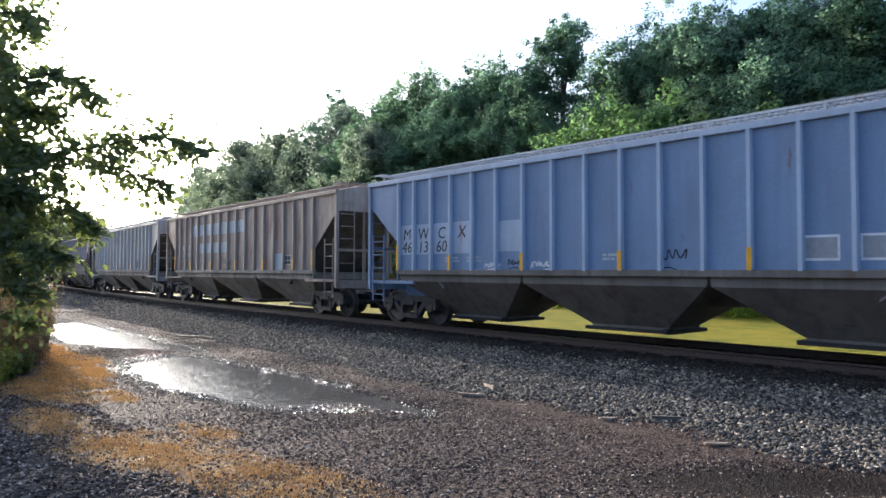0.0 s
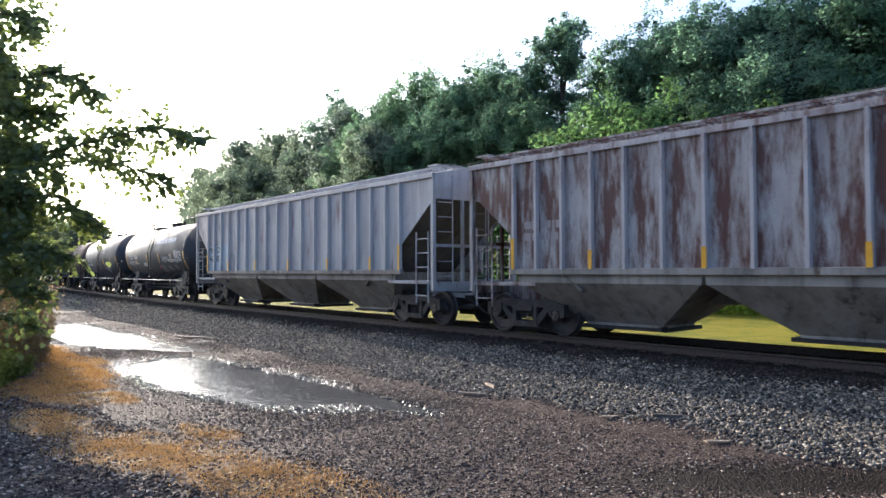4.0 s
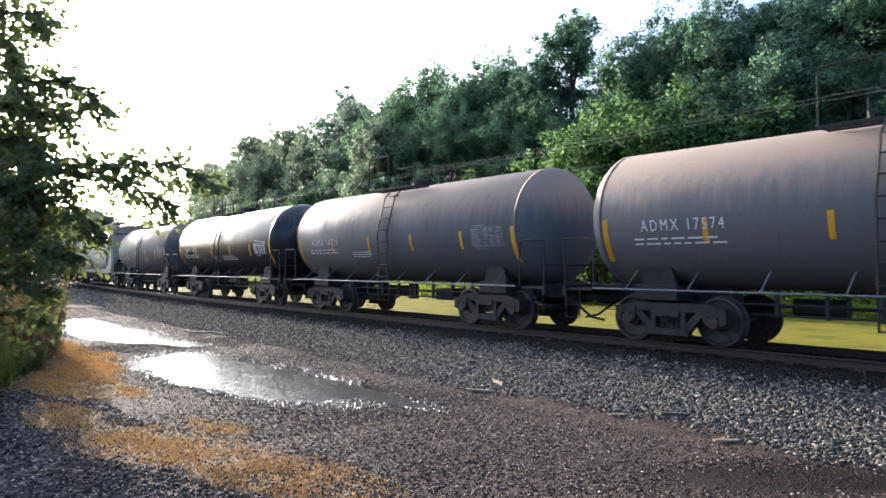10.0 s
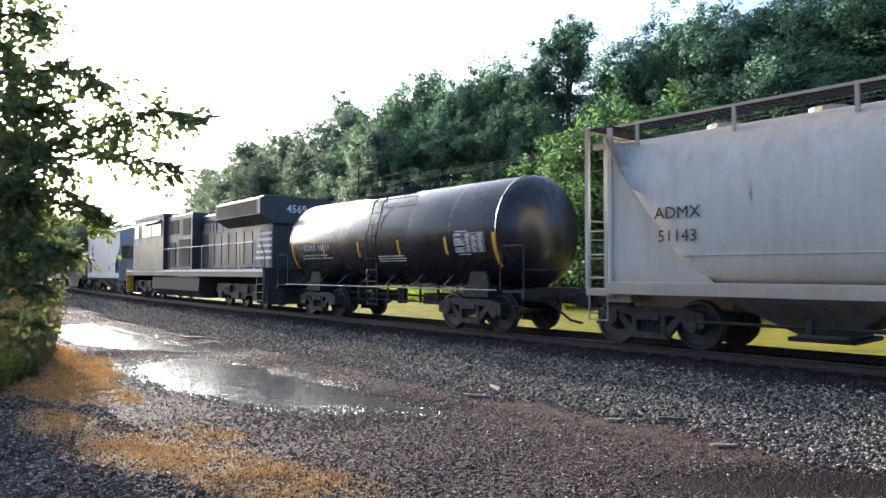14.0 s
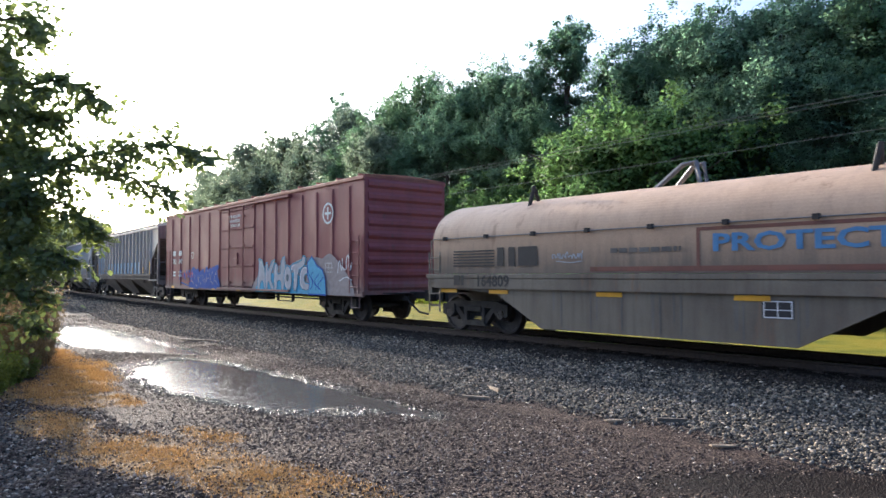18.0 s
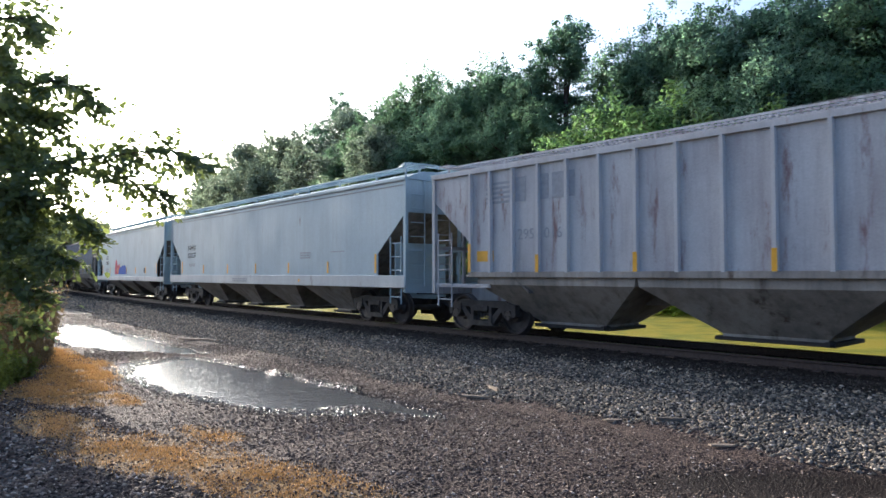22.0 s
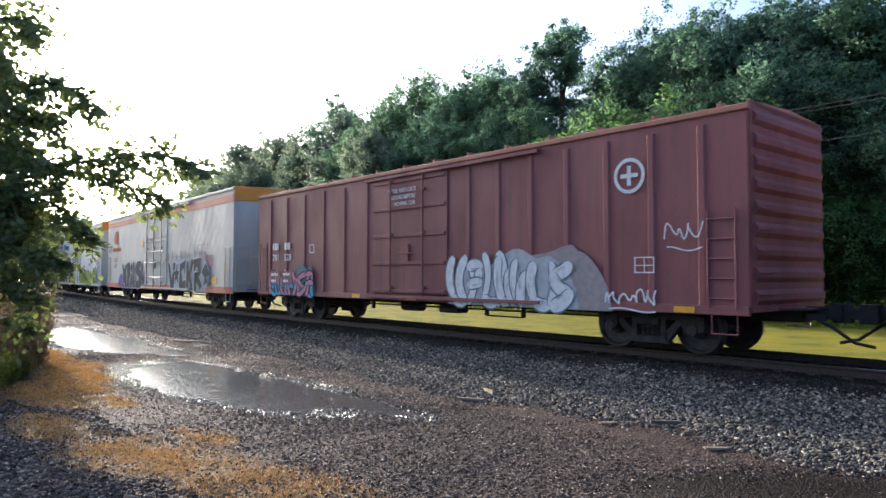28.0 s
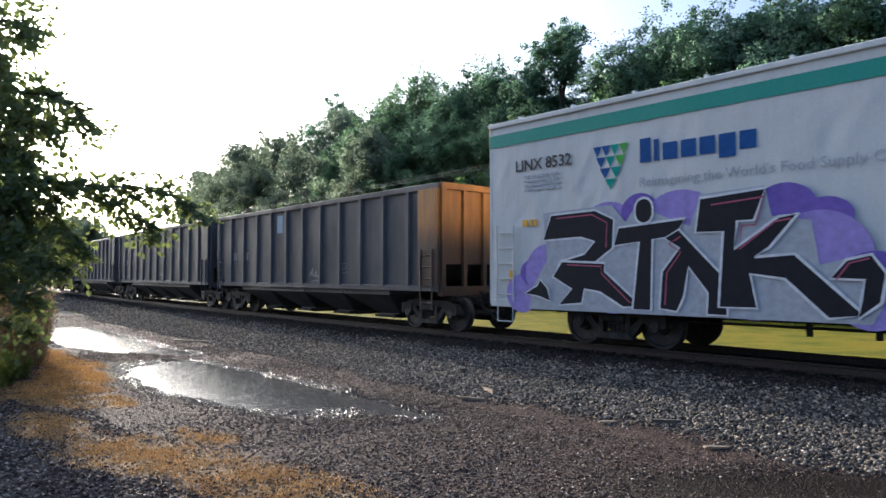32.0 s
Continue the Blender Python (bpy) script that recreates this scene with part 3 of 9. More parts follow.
def ribbed_hopper(u0, u1, body, ribm, low, label, walk_mat=None, zt=3.92, zs=1.40, n=18, panels=()):
    h = (u1 - u0) / 2
    car = car_thing("covered_hopper", label, "hopper car", u0, u1, 2 * h - 2.7, h + 0.35)
    poly = side_poly(h, zt, zs, 0.62, 1.4, 2.15)
    for y in (-1.45, 1.45):
        part("side_sheet", Build().prism(poly, y - 0.012, y + 0.012), body, car)
        sg = 1 if y > 0 else -1
        part("top_plate", Build().box(-h, h, y - sg * 0.02, y + sg * 0.075, zt - 0.1, zt + 0.02, 0.008), ribm, car)
        part("side_sill", Build().box(-h + 1.35, h - 1.35, y - sg * 0.02, y + sg * 0.085, zs - 0.05, zs + 0.08, 0.01), low if not panels else ribm, car)
        rib = None
        for k in range(n):
            x = rib_x(h, k, n)
            if rib is None:
                rb = Build().loft([[(-0.05, 0, z), (-0.032, sg * 0.085, z), (0.032, sg * 0.085, z), (0.05, 0, z)] for z in (zs + 0.06, zt - 0.08)])
                rib = mesh_of("rib", rb, ribm)
            ob = part("rib", rib, None, car)
            ob.matrix_basis = pose(x, y + sg * 0.012, 0)
    # slightly crowned roof with a row of hatches
    part("roof", Build().loft([[(x, -1.47, zt), (x, -0.75, zt + 0.15), (x, 0, zt + 0.2), (x, 0.75, zt + 0.15), (x, 1.47, zt), (x, 0, zt - 0.05)] for x in (-h + 0.05, h - 0.05)]), body, car)
    hatch = mesh_of("roof_hatch", Build().box(-0.62, 0.62, -0.3, 0.3, zt + 0.16, zt + 0.30, 0.03), body)
    for k in range(10):
        ob = part("roof_hatch", hatch, None, car)
        ob.matrix_basis = pose(-h + 1.2 + (2 * h - 2.4) * k / 9, 0, 0)
    roof_walk(car, h, zt + 0.27, walk_mat or body, 0.78, 0.5)
    bays(car, (-4.35, 0, 4.35), 2.17, zs, low)
    hopper_ends(car, h, body, low, zt, zs, 0.62, slope=P_LOW)
    for k in (0, 3, 6, 9, 12, 15, n - 1):
        x = rib_x(h, k, n)
        part("reflector", Build().box(x - 0.045, x + 0.045, -1.547, -1.556, 1.47, 2.15 if k in (0, n - 1) else 1.85), MAT_YELLOW, car)
    return car, h


def round_body(car, h, body, low, sillm):
    """A bulging shell cut off aslant at both ends, flat end panels, and an open cage of posts that carries the crosswalk."""
    prof = [(1.30, 1.15), (1.46, 1.45), (1.54, 1.75), (1.565, 2.1), (1.575, 2.5), (1.56, 2.85), (1.515, 3.2), (1.43, 3.5), (1.30, 3.75), (1.1, 3.95), (0.85, 4.08), (0.5, 4.17), (0.2, 4.2)]
    sec = [(-y, z) for y, z in prof] + [(y, z) for y, z in prof[::-1]]

    def cut_ring(x, low_z):
        return [(x, y, max(z, low_z)) for y, z in sec]
    cuts = ((0.5, 4.1), (0.62, 3.85), (0.8, 3.5), (1.1, 3.05), (1.5, 2.5), (2.0, 1.77), (2.4, 1.15))
    rings = [cut_ring(-h + d, z) for d, z in cuts] + [cut_ring(x, 1.15) for x in (-3.0, 3.0)] + [cut_ring(h - d, z) for d, z in cuts[::-1]]
    part("body_shell", Build().loft(rings), body, car, smooth=True)
    part("shell_seam", Build().box(-h + 2.0, h - 2.0, -1.535, -1.552, 1.74, 1.77), body, car)
    for sg in (-1, 1):
        part("side_sill", Build().box(-h + 0.5, h - 0.5, sg * 1.44, sg * 1.53, 1.02, 1.26, 0.01), sillm, car)
        for e in (-1, 1):
            panel = part("side_panel", Build().prism([(e * (h - 0.55), 4.05), (e * (h - 0.55), 1.2), (e * (h - 2.7), 1.2), (e * (h - 2.2), 1.77), (e * (h - 1.35), 3.0), (e * (h - 1.0), 3.5)], sg * 1.42, sg * 1.44), body, car)
            part("edge_post", Build().box(e * (h - 0.6), e * (h - 0.5), sg * 1.41, sg * 1.47, 1.1, 4.3), body, car)
    for e in (-1, 1):
        part("end_panel", Build().box(e * (h - 0.62), e * (h - 0.57), -1.42, 1.42, 1.6, 3.95), body, car)
        part("slope_sheet", Build().add([(e * (h - 0.6), -1.4, 1.7), (e * (h - 0.6), 1.4, 1.7), (e * (h - 2.4), 1.4, 1.05), (e * (h - 2.4), -1.4, 1.05)], [(0, 1, 2, 3)]), body, car)
        part("end_brace", Build().box(e * (h - 0.6), e * (h - 0.54), -1.4, 1.4, 3.55, 3.68), low, car)
        part("end_sill", Build().box(e * (h - 0.6), e * (h + 0.02), -1.47, 1.47, 0.98, 1.12, 0.01).box(e * (h - 2.4), e * (h + 0.1), -0.2, 0.2, 0.74, 1.02), body, car)
        for y in (-1.43, -0.8, 0.0, 0.85, 1.4):
            part("cage_post", Build().box(e * (h - 0.04), e * (h + 0.03), y - (0.045 if abs(y) > 1 else 0.028), y + (0.045 if abs(y) > 1 else 0.028), 1.1, 4.34), body, car)
        for y in (-1.46, 1.46):
            part("ladder", ladder(Build(), e * (h - 0.55), e * h, y, 1.1, 2.5, 3), body, car)
            part("step", Build().tube([(e * (h - 0.48), y, 1.0), (e * (h - 0.48), y, 0.5), (e * (h - 0.05), y, 0.5), (e * (h - 0.05), y, 1.0)], 0.02, 5), body, car)
        b = Build()
        for k in range(4):
            b.tube([(e * (h + 0.03), -1.4, 1.35 + 0.38 * k), (e * (h + 0.03), -0.8, 1.35 + 0.38 * k)], 0.015, 5)
        part("end_ladder", b, body, car)
        part("crosswalk_rail", Build().box(e * (h - 0.04), e * (h + 0.03), -1.47, 1.45, 4.32, 4.39), body, car)
        part("end_crosswalk", grating(Build(), e * (h - 0.3) - 0.25, e * (h - 0.3) + 0.25, -1.38, 1.38, 4.36, 0.06), MAT_STEEL_DARK, car)
        part("slope_gusset", Build().box(e * (h - 0.6), e * (h - 0.05), -1.3, -1.2, 3.95, 4.05), body, car)
        # long rails of the roof walk on short posts
        y = e * 1.12
        part("roof_rail", Build().box(-h, h, y - 0.02, y + 0.02, 4.36, 4.41), body, car)
        part("running_board", grating(Build(), -h + 0.4, h - 0.4, y - e * 0.05 if e < 0 else y - 0.5, y + 0.5 if e < 0 else y - 0.05, 4.37, 0.16), MAT_STEEL_DARK, car)
        for k in range(9):
            x = -h + 2 * h * (k + 0.5) / 9
            part("rail_post", Build().box(x - 0.03, x + 0.03, y - 0.025, y + 0.025, 3.9, 4.37), body, car)
        b = Build().box(e * (h - 0.9), e * (h - 0.35), -1.3, -1.05, 0.86, 1.0)
        part("jack_pad", b, body, car)
    for k in range(8):
        x = -h + 2.2 + (2 * h - 4.4) * k / 7
        part("hatch_cover", Build().cyl((x, 0, 4.18), (x, 0, 4.3), 0.32, 12), body, car)
    for c in (-4.6, -1.55, 1.55, 4.6):
        bays(car, (c,), 1.3, 1.16, low, 0.32, 0.4, 1.28)
    part("centre_sill", Build().box(-h + 1, h - 1, -0.16, 0.16, 0.7, 1.0), low, car)
    b = Build().tube([(-h + 2.2, -1.15, 0.55), (h - 2.2, -1.15, 0.55)], 0.035, 6)
    for x in (-4.6, -1.55, 1.55, 4.6):
        b.box(x - 0.05, x + 0.05, -1.2, -1.1, 0.45, 0.68)
    part("gate_pipe", b, MAT_STEEL_DARK, car)
    b = Build()
    ring = [(-h - 0.16, 0.55 + 0.26 * math.cos(a), 2.1 + 0.26 * math.sin(a)) for a in (2 * math.pi * k / 16 for k in range(17))]
    b.tube(ring, 0.016, 5).tube([(-h - 0.16, 0.3, 2.1), (-h - 0.16, 0.8, 2.1)], 0.012, 5).cyl((-h - 0.18, 0.55, 2.1), (-h, 0.55, 2.1), 0.05, 8)
    part("brake_wheel", b, MAT_STEEL_DARK, car)


def smooth_hopper(u0, u1, body, low, label, zt=4.0, zs=1.39, n_bays=4, sill_mat=None, round_side=False, name="covered_hopper", ztop=None, back=4.1):
    h = (u1 - u0) / 2
    car = car_thing(name, label, "hopper car", u0, u1, 2 * h - back, h + 0.35)
    ends = 1.9
    if round_side:
        round_body(car, h, body, low, sill_mat or body)
        return car, h
    if True:
        poly = side_poly(h, zt, zs, 0.9, 1.35, 2.0)
        for y in (-1.47, 1.47):
            sg = 1 if y > 0 else -1
            part("side_sheet", Build().prism(poly, y - 0.014, y + 0.014), body, car)
            part("side_sill", Build().box(-h, h, y - sg * 0.03, y + sg * 0.07, 1.05, zs, 0.015), sill_mat or body, car)
            part("eave_flange", Build().box(-h, h, y - sg * 0.02, y + sg * 0.06, zt - 0.04, zt + 0.06, 0.01), body, car)
            part("eave_bead", Build().box(-h, h, y - sg * 0.02, y + sg * 0.035, zt - 0.16, zt - 0.12, 0.008), body, car)
        part("roof", Build().loft([[(x, -1.5, zt + 0.02), (x, -0.9, zt + 0.24), (x, 0, zt + 0.28), (x, 0.9, zt + 0.24), (x, 1.5, zt + 0.02), (x, 0, zt - 0.05)] for x in (-h + 0.03, h - 0.03)]), body, car)
    hatch = mesh_of("hatch_cover", Build().box(-0.55, 0.55, -0.28, 0.28, (ztop or zt) + 0.2, (ztop or zt) + 0.34, 0.03), body)
    for k in range(11):
        ob = part("hatch_cover", hatch, None, car)
        ob.matrix_basis = pose(-h + 1.2 + (2 * h - 2.4) * k / 10, 0, 0)
    roof_walk(car, h, (ztop or zt) + 0.46, body, 0.72, 0.5, 10)
    for e in (-1, 1):
        part("end_hoop", Build().tube([(e * (h + 0.02), -1.5, 1.1), (e * (h + 0.02), -1.5, zt + 0.3), (e * (h - 0.08), -1.46, zt + 0.42), (e * (h - 0.5), -1.2, zt + 0.45), (e * (h - 1.0), -0.98, zt + 0.46)], 0.028, 6), body, car)
    span = (2 * h - 5.4) / n_bays
    bays(car, [-h + 2.7 + span * (k + 0.5) for k in range(n_bays)], span * 0.43, zs - 0.1, low, 0.22, 0.55)
    hopper_ends(car, h, body, low, zt, 1.3, 0.9, 1.45, slope=low)
    for e in (-1, 1):
        part("end_plate", Build().box(e * (h - 0.85), e * (h - 0.8), -1.25, 0.55, 1.1, 2.3, 0.01), body, car)
    for z in (zt - 0.06, zt - 0.17):
        part("roof_seam", Build().box(-h + 0.1, h - 0.1, -1.482, -1.489, z - 0.012, z + 0.012), MAT_GREY, car)
    for k in range(7):
        x = -h + 1.5 + (2 * h - 3.0) * k / 6
        part("reflector", Build().box(x, x + 0.1, -1.487, -1.496, 1.46, 2.0 if k in (0, 6) else 1.82), MAT_YELLOW, car)
    return car, h

# ---- tank cars ----
TANK_R, TANK_Z = 1.40, 2.44


def on_tank(x, ang, lift=0.006):
    """A point on the near side of the tank, ang in degrees above its middle."""
    a = radians(ang)
    return (x, -(TANK_R + lift) * math.cos(a), TANK_Z + (TANK_R + lift) * math.sin(a))


def tank_patch(b, x0, x1, a0, a1, lift=0.006, n=6):
    """A patch of paint or foil that follows the tank's curve."""
    rows = [[on_tank(x, a0 + (a1 - a0) * k / n, lift) for k in range(n + 1)] for x in (x0, x1)]
    k = len(b.v)
    b.v += rows[0] + rows[1]
    b.f += [(k + i, k + i + 1, k + n + 2 + i, k + n + 1 + i) for i in range(n)]
    return b


def tank_text(text, car, x, ang, size, mat, align="CENTER", offset=0.0, squeeze=1.0, gap=1.0):
    ob = lettering(text, car, 0, 0, 0, size, mat, align, offset, squeeze, gap=gap)
    p = on_tank(x, ang, 0.012)
    ob.matrix_basis = Matrix.Translation(p) @ Matrix.Rotation(radians(90 - ang * 1.0), 4, "X") @ Matrix.Diagonal((squeeze, 1, 1, 1))
    return ob


def tank_car(u0, u1, body, label, fittings=None, seed=0, under=None, insulated=False):
    h = (u1 - u0) / 2
    fit = fittings or MAT_STEEL_DARK
    under = under or MAT_STEEL_DARK
    car = car_thing("tank_car", label, "tank car", u0, u1, 2 * h - 2.6, h + 0.95)
    N = 48
    circ = lambda x, r: [(x, -r * math.cos(2 * math.pi * k / N), TANK_Z + r * math.sin(2 * math.pi * k / N)) for k in range(N)]
    rings = []
    for k in range(8):
        t = k / 7
        rings.append(circ(-h - 0.62 * math.cos(t * math.pi / 2), max(0.02, TANK_R * math.sin(t * math.pi / 2))))
    seams = [-h + 2 * h * k / 6 for k in range(1, 6)]
    for x in seams:
        part("weld_seam", Build().loft([circ(x - 0.02, TANK_R - 0.002), circ(x - 0.008, TANK_R + 0.002), circ(x + 0.008, TANK_R + 0.002), circ(x + 0.02, TANK_R - 0.002)], cap=False), body, car, smooth=True)
    for k in range(8):
        t = 1 - k / 7
        rings.append(circ(h + 0.62 * math.cos(t * math.pi / 2), max(0.02, TANK_R * math.sin(t * math.pi / 2))))
    part("tank", Build().loft(rings), body, car, smooth=True)
    # head rings
    for sg in (-1, 1):
        part("head_band", Build().loft([circ(sg * h - 0.06, TANK_R + 0.004), circ(sg * h - 0.06, TANK_R + 0.006), circ(sg * h + 0.02, TANK_R + 0.006), circ(sg * h + 0.02, TANK_R + 0.004)], cap=False), body, car, smooth=True)
        b = Build()
        b.box(sg * (h - 2.1), sg * (h + 0.95), -0.3, 0.3, 0.72, 1.08, 0.02)
        b.box(sg * (h - 1.5), sg * (h - 0.6), -1.1, 1.1, 0.82, 1.12, 0.02)
        b.box(sg * (h + 0.2), sg * (h + 0.9), -1.42, 1.42, 0.98, 1.03)
        b.box(sg * (h + 0.84), sg * (h + 0.92), -1.45, 1.45, 0.86, 1.06)
        part("stub_sill", b, under, car)
        for y in (-0.95, 0.95):
            b = Build().prism([(sg * (h - 1.45), 1.05), (sg * (h - 0.65), 1.05), (sg * (h - 0.8), 1.55), (sg * (h - 1.3), 1.55)], y - 0.05, y + 0.05)
            part("tank_saddle", b, under, car)
        # end hand rails and steps
        b = Build()
        for y in (-1.42, 1.42):
            b.tube([(sg * (h + 0.15), y, 1.02), (sg * (h + 0.15), y, 1.95), (sg * (h + 0.25), y, 2.05), (sg * (h + 0.85), y, 2.05), (sg * (h + 0.88), y, 1.95), (sg * (h + 0.88), y, 1.02)], 0.02, 6)
            for z in (0.42, 0.68):
                b.tube([(sg * (h + 0.5), y, 1.0), (sg * (h + 0.5), y, z), (sg * (h + 0.85), y, z), (sg * (h + 0.85), y, 1.0)], 0.016, 5)
        b.tube([(sg * (h + 0.9), -1.4, 1.5), (sg * (h + 0.9), 1.4, 1.5)], 0.02, 6)
        part("end_handrail", b, under, car)
    # running pipe along the side, on brackets
    for y in (-1.5, 1.5):
        b = Build().tube([(-h - 0.1, y, 1.03), (h + 0.1, y, 1.03)], 0.022, 6)
        for k in range(8):
            x = -h + 2 * h * (k + 0.5) / 8
            b.tube([(x, y, 1.03), (x, y * 0.72, 1.38)], 0.016, 5)
        part("side_pipe", b, plain_pipe, car)
    b = Build()
    b.tube([(-h + 1.2, 0.5, 0.72), (h - 1.2, 0.5, 0.72)], 0.03, 6)
    b.tube([(-h + 1.2, -0.6, 0.80), (h - 1.2, -0.6, 0.80)], 0.022, 6)
    b.tube([(-h + 1.2, -0.6, 0.62), (h - 1.2, -0.6, 0.62)], 0.022, 6)
    for k in range(10):
        x = -h + 1.5 + (2 * h - 3) * k / 9
        b.box(x - 0.03, x + 0.03, -0.63, -0.57, 0.58, 1.06)
    b.cyl((-0.2, -0.2, 0.98), (-0.2, -0.2, 0.52), 0.16, 10)
    b.cyl((-2.1, 0.35, 0.72), (-1.2, 0.35, 0.72), 0.17, 10)
    b.box(1.2, 1.8, -0.5, 0.1, 0.55, 0.86, 0.02)
    part("brake_rigging", b, MAT_STEEL_DARK, car)
    # manway, top platform with its rails, ladders
    top = TANK_Z + TANK_R
    b = Build().cyl((0.0, 0, top - 0.1), (0.0, 0, top + 0.12), 0.30, 18).cyl((0, 0, top + 0.12), (0, 0, top + 0.17), 0.34, 18)
    for k in range(6):
        a = 2 * math.pi * k / 6
        b.cyl((0.34 * math.cos(a), 0.34 * math.sin(a), top + 0.1), (0.34 * math.cos(a), 0.34 * math.sin(a), top + 0.21), 0.022, 6)
    b.cyl((0.7, 0.1, top - 0.05), (0.7, 0.1, top + 0.24), 0.06, 10).cyl((-0.7, -0.1, top - 0.05), (-0.7, -0.1, top + 0.2), 0.05, 10)
    part("manway", b, fit, car)
    for y in (-0.95, 0.95):
        pl = part("top_platform", grating(Build(), -1.15, 1.15, y - 0.24, y + 0.24, top - 0.12, 0.16), fit, car)
        b = Build()
        s = 1 if y > 0 else -1
        b.tube([(-1.12, y + s * 0.24, top - 0.14), (-1.12, y + s * 0.24, top + 0.72), (-1.05, y + s * 0.24, top + 0.82), (-0.1, y + s * 0.24, top + 0.82)], 0.015, 6)
        b.tube([(1.12, y + s * 0.24, top - 0.14), (1.12, y + s * 0.24, top + 0.30), (1.05, y + s * 0.24, top + 0.38), (0.25, y + s * 0.24, top + 0.38), (0.2, y + s * 0.24, top - 0.1)], 0.015, 6)
        b.tube([(-0.12, y + s * 0.24, top - 0.14), (-0.12, y + s * 0.24, top + 0.82)], 0.014, 6)
        part("platform_rail", b, fit, pl)
        b = Build()
        for xx in (-0.24, 0.24):
            b.tube([(xx, s * (TANK_R + 0.02), 0.5), (xx, s * (TANK_R + 0.1), TANK_Z), (xx, s * 1.22, top - 0.38), (xx, s * 0.95, top - 0.13)], 0.022, 5)
        for k in range(10):
            z = 0.52 + k * 0.33
            dz = z - TANK_Z
            y2 = TANK_R + 0.09 if dz < 0 else math.sqrt(max(0.2, (TANK_R + 0.1) ** 2 - dz * dz))
            b.tube([(-0.24, s * y2, z), (0.24, s * y2, z)], 0.016, 5)
        part("side_ladder", b, fit, car)
    # reflective strips: long ones at the heads, short ones between
    for x in (-h + 0.05, h - 0.17):
        part("reflector", tank_patch(Build(), x, x + 0.12, -38, -2), MAT_YELLOW, car)
    for k in (1, 2, 3, 4):
        x = -h + 2 * h * k / 5 + 0.1
        part("reflector", tank_patch(Build(), x, x + 0.1, -23, -4), MAT_YELLOW, car)
    return car, h


plain_pipe = plain("worn_grey_pipe", (0.16, 0.16, 0.165), 0.5, 0.3, 0.3, 9)


def tank_marks(car, h, rng, text, grid=True, size=0.31, mat=None, x=None, prints=2, grid_mat=None):
    mat = mat or MAT_WHITE
    grid_mat = grid_mat or mat
    tank_text(text, car, (-h + 1.75) if x is None else x, -12.5, size, mat, squeeze=0.72, gap=1.38)
    b = Build()
    for r in range(2):
        xx = -h + 0.75
        while xx < -h + 2.4:
            w = rng.uniform(0.12, 0.3)
            tank_patch(b, xx, xx + w, -18 - r * 4, -19.4 - r * 4, 0.006, 1)
            xx += w + 0.07
    for k in range(prints):
        x0 = rng.uniform(-h + 3.2, h - 3)
        for r in range(3):
            tank_patch(b, x0, x0 + rng.uniform(0.5, 1.0), -22 - r * 3, -23.4 - r * 3, 0.006, 1)
    tagged(part("stencil_print", b, mat, car), "rows of small white print", kind="stuff")
    if grid:
        # a ruled table with a date or a few letters in each cell
        b = Build()
        x0, cols = h - 1.52, (0.0, 0.42, 0.64, 0.86, 1.07)
        for r in range(9):
            tank_patch(b, x0, x0 + 1.07, -1.7 - r * 2.4, -1.25 - r * 2.4, 0.006, 1)
        for c in cols:
            tank_patch(b, x0 + c - 0.005, x0 + c + 0.005, -20.7, -1.5, 0.0065, 5)
        for r in range(8):
            for c0, c1 in zip(cols, cols[1:]):
                if rng.random() < 0.85:
                    tank_patch(b, x0 + c0 + 0.03, x0 + c0 + 0.03 + (c1 - c0 - 0.06) * rng.uniform(0.5, 1), -3.2 - r * 2.4, -2.3 - r * 2.4, 0.006, 1)
        tank_patch(b, x0 + 0.05, x0 + 0.5, 0.2, 1.0, 0.006, 1)
        tank_patch(b, x0 + 0.1, x0 + 0.55, -23.5, -22.7, 0.006, 1)
        tagged(part("test_stencil", b, grid_mat, car), "ruled table of test dates in small print", kind="stuff")


def tank_line(b, pts, w, lift=0.008):
    """A sprayed or chalked line on the tank through (x, angle) points."""
    k = 180 / math.pi / TANK_R
    flat = ribbon(Build(), [(x, a / k) for x, a in pts], w, 0)
    return b.add([on_tank(x, z * k, lift) for x, _, z in flat.v], flat.f)


MAT_ROD = plain("dull_galvanised_rod", (0.22, 0.215, 0.20), 0.5, 0.3, 0.3, 9)


# ---- box cars, refrigerated cars, coal hopper, coil car ----
def dented(x0, x1, y, sg, z0, z1):
    """A thin side wall with shallow dents between its frames."""
    nx, nz = int((x1 - x0) / 0.085), 34
    xs, zs = np.linspace(x0, x1, nx + 1), np.linspace(z0, z1, nz + 1)
    X, Z = np.meshgrid(xs, zs)
    d = np.sin(X * 10.5 + 0.8 * np.sin(Z * 3.1)) * np.sin(Z * 7.3 + 1.1 * np.sin(X * 1.7)) + 0.7 * np.sin(X * 6.1 + Z * 2.3 + 1) * np.sin(Z * 4.1 - X * 1.3) + 0.3 * np.sin(X * 17 - Z * 9)
    d = 0.009 * (d - 2.0) * (0.7 + 0.3 * np.sin(X * 0.9 + 2))
    Y = y + sg * d
    b = Build()
    n = nx + 1
    b.add(np.stack([X.ravel(), Y.ravel(), Z.ravel()], 1).tolist(), [(j * n + i, j * n + i + 1, (j + 1) * n + i + 1, (j + 1) * n + i) for j in range(nz) for i in range(nx)])
    yi = y - sg * 0.05
    b.add([(x0, yi, z0), (x1, yi, z0), (x1, yi, z1), (x0, yi, z1)], [(3, 2, 1, 0)])
    return b


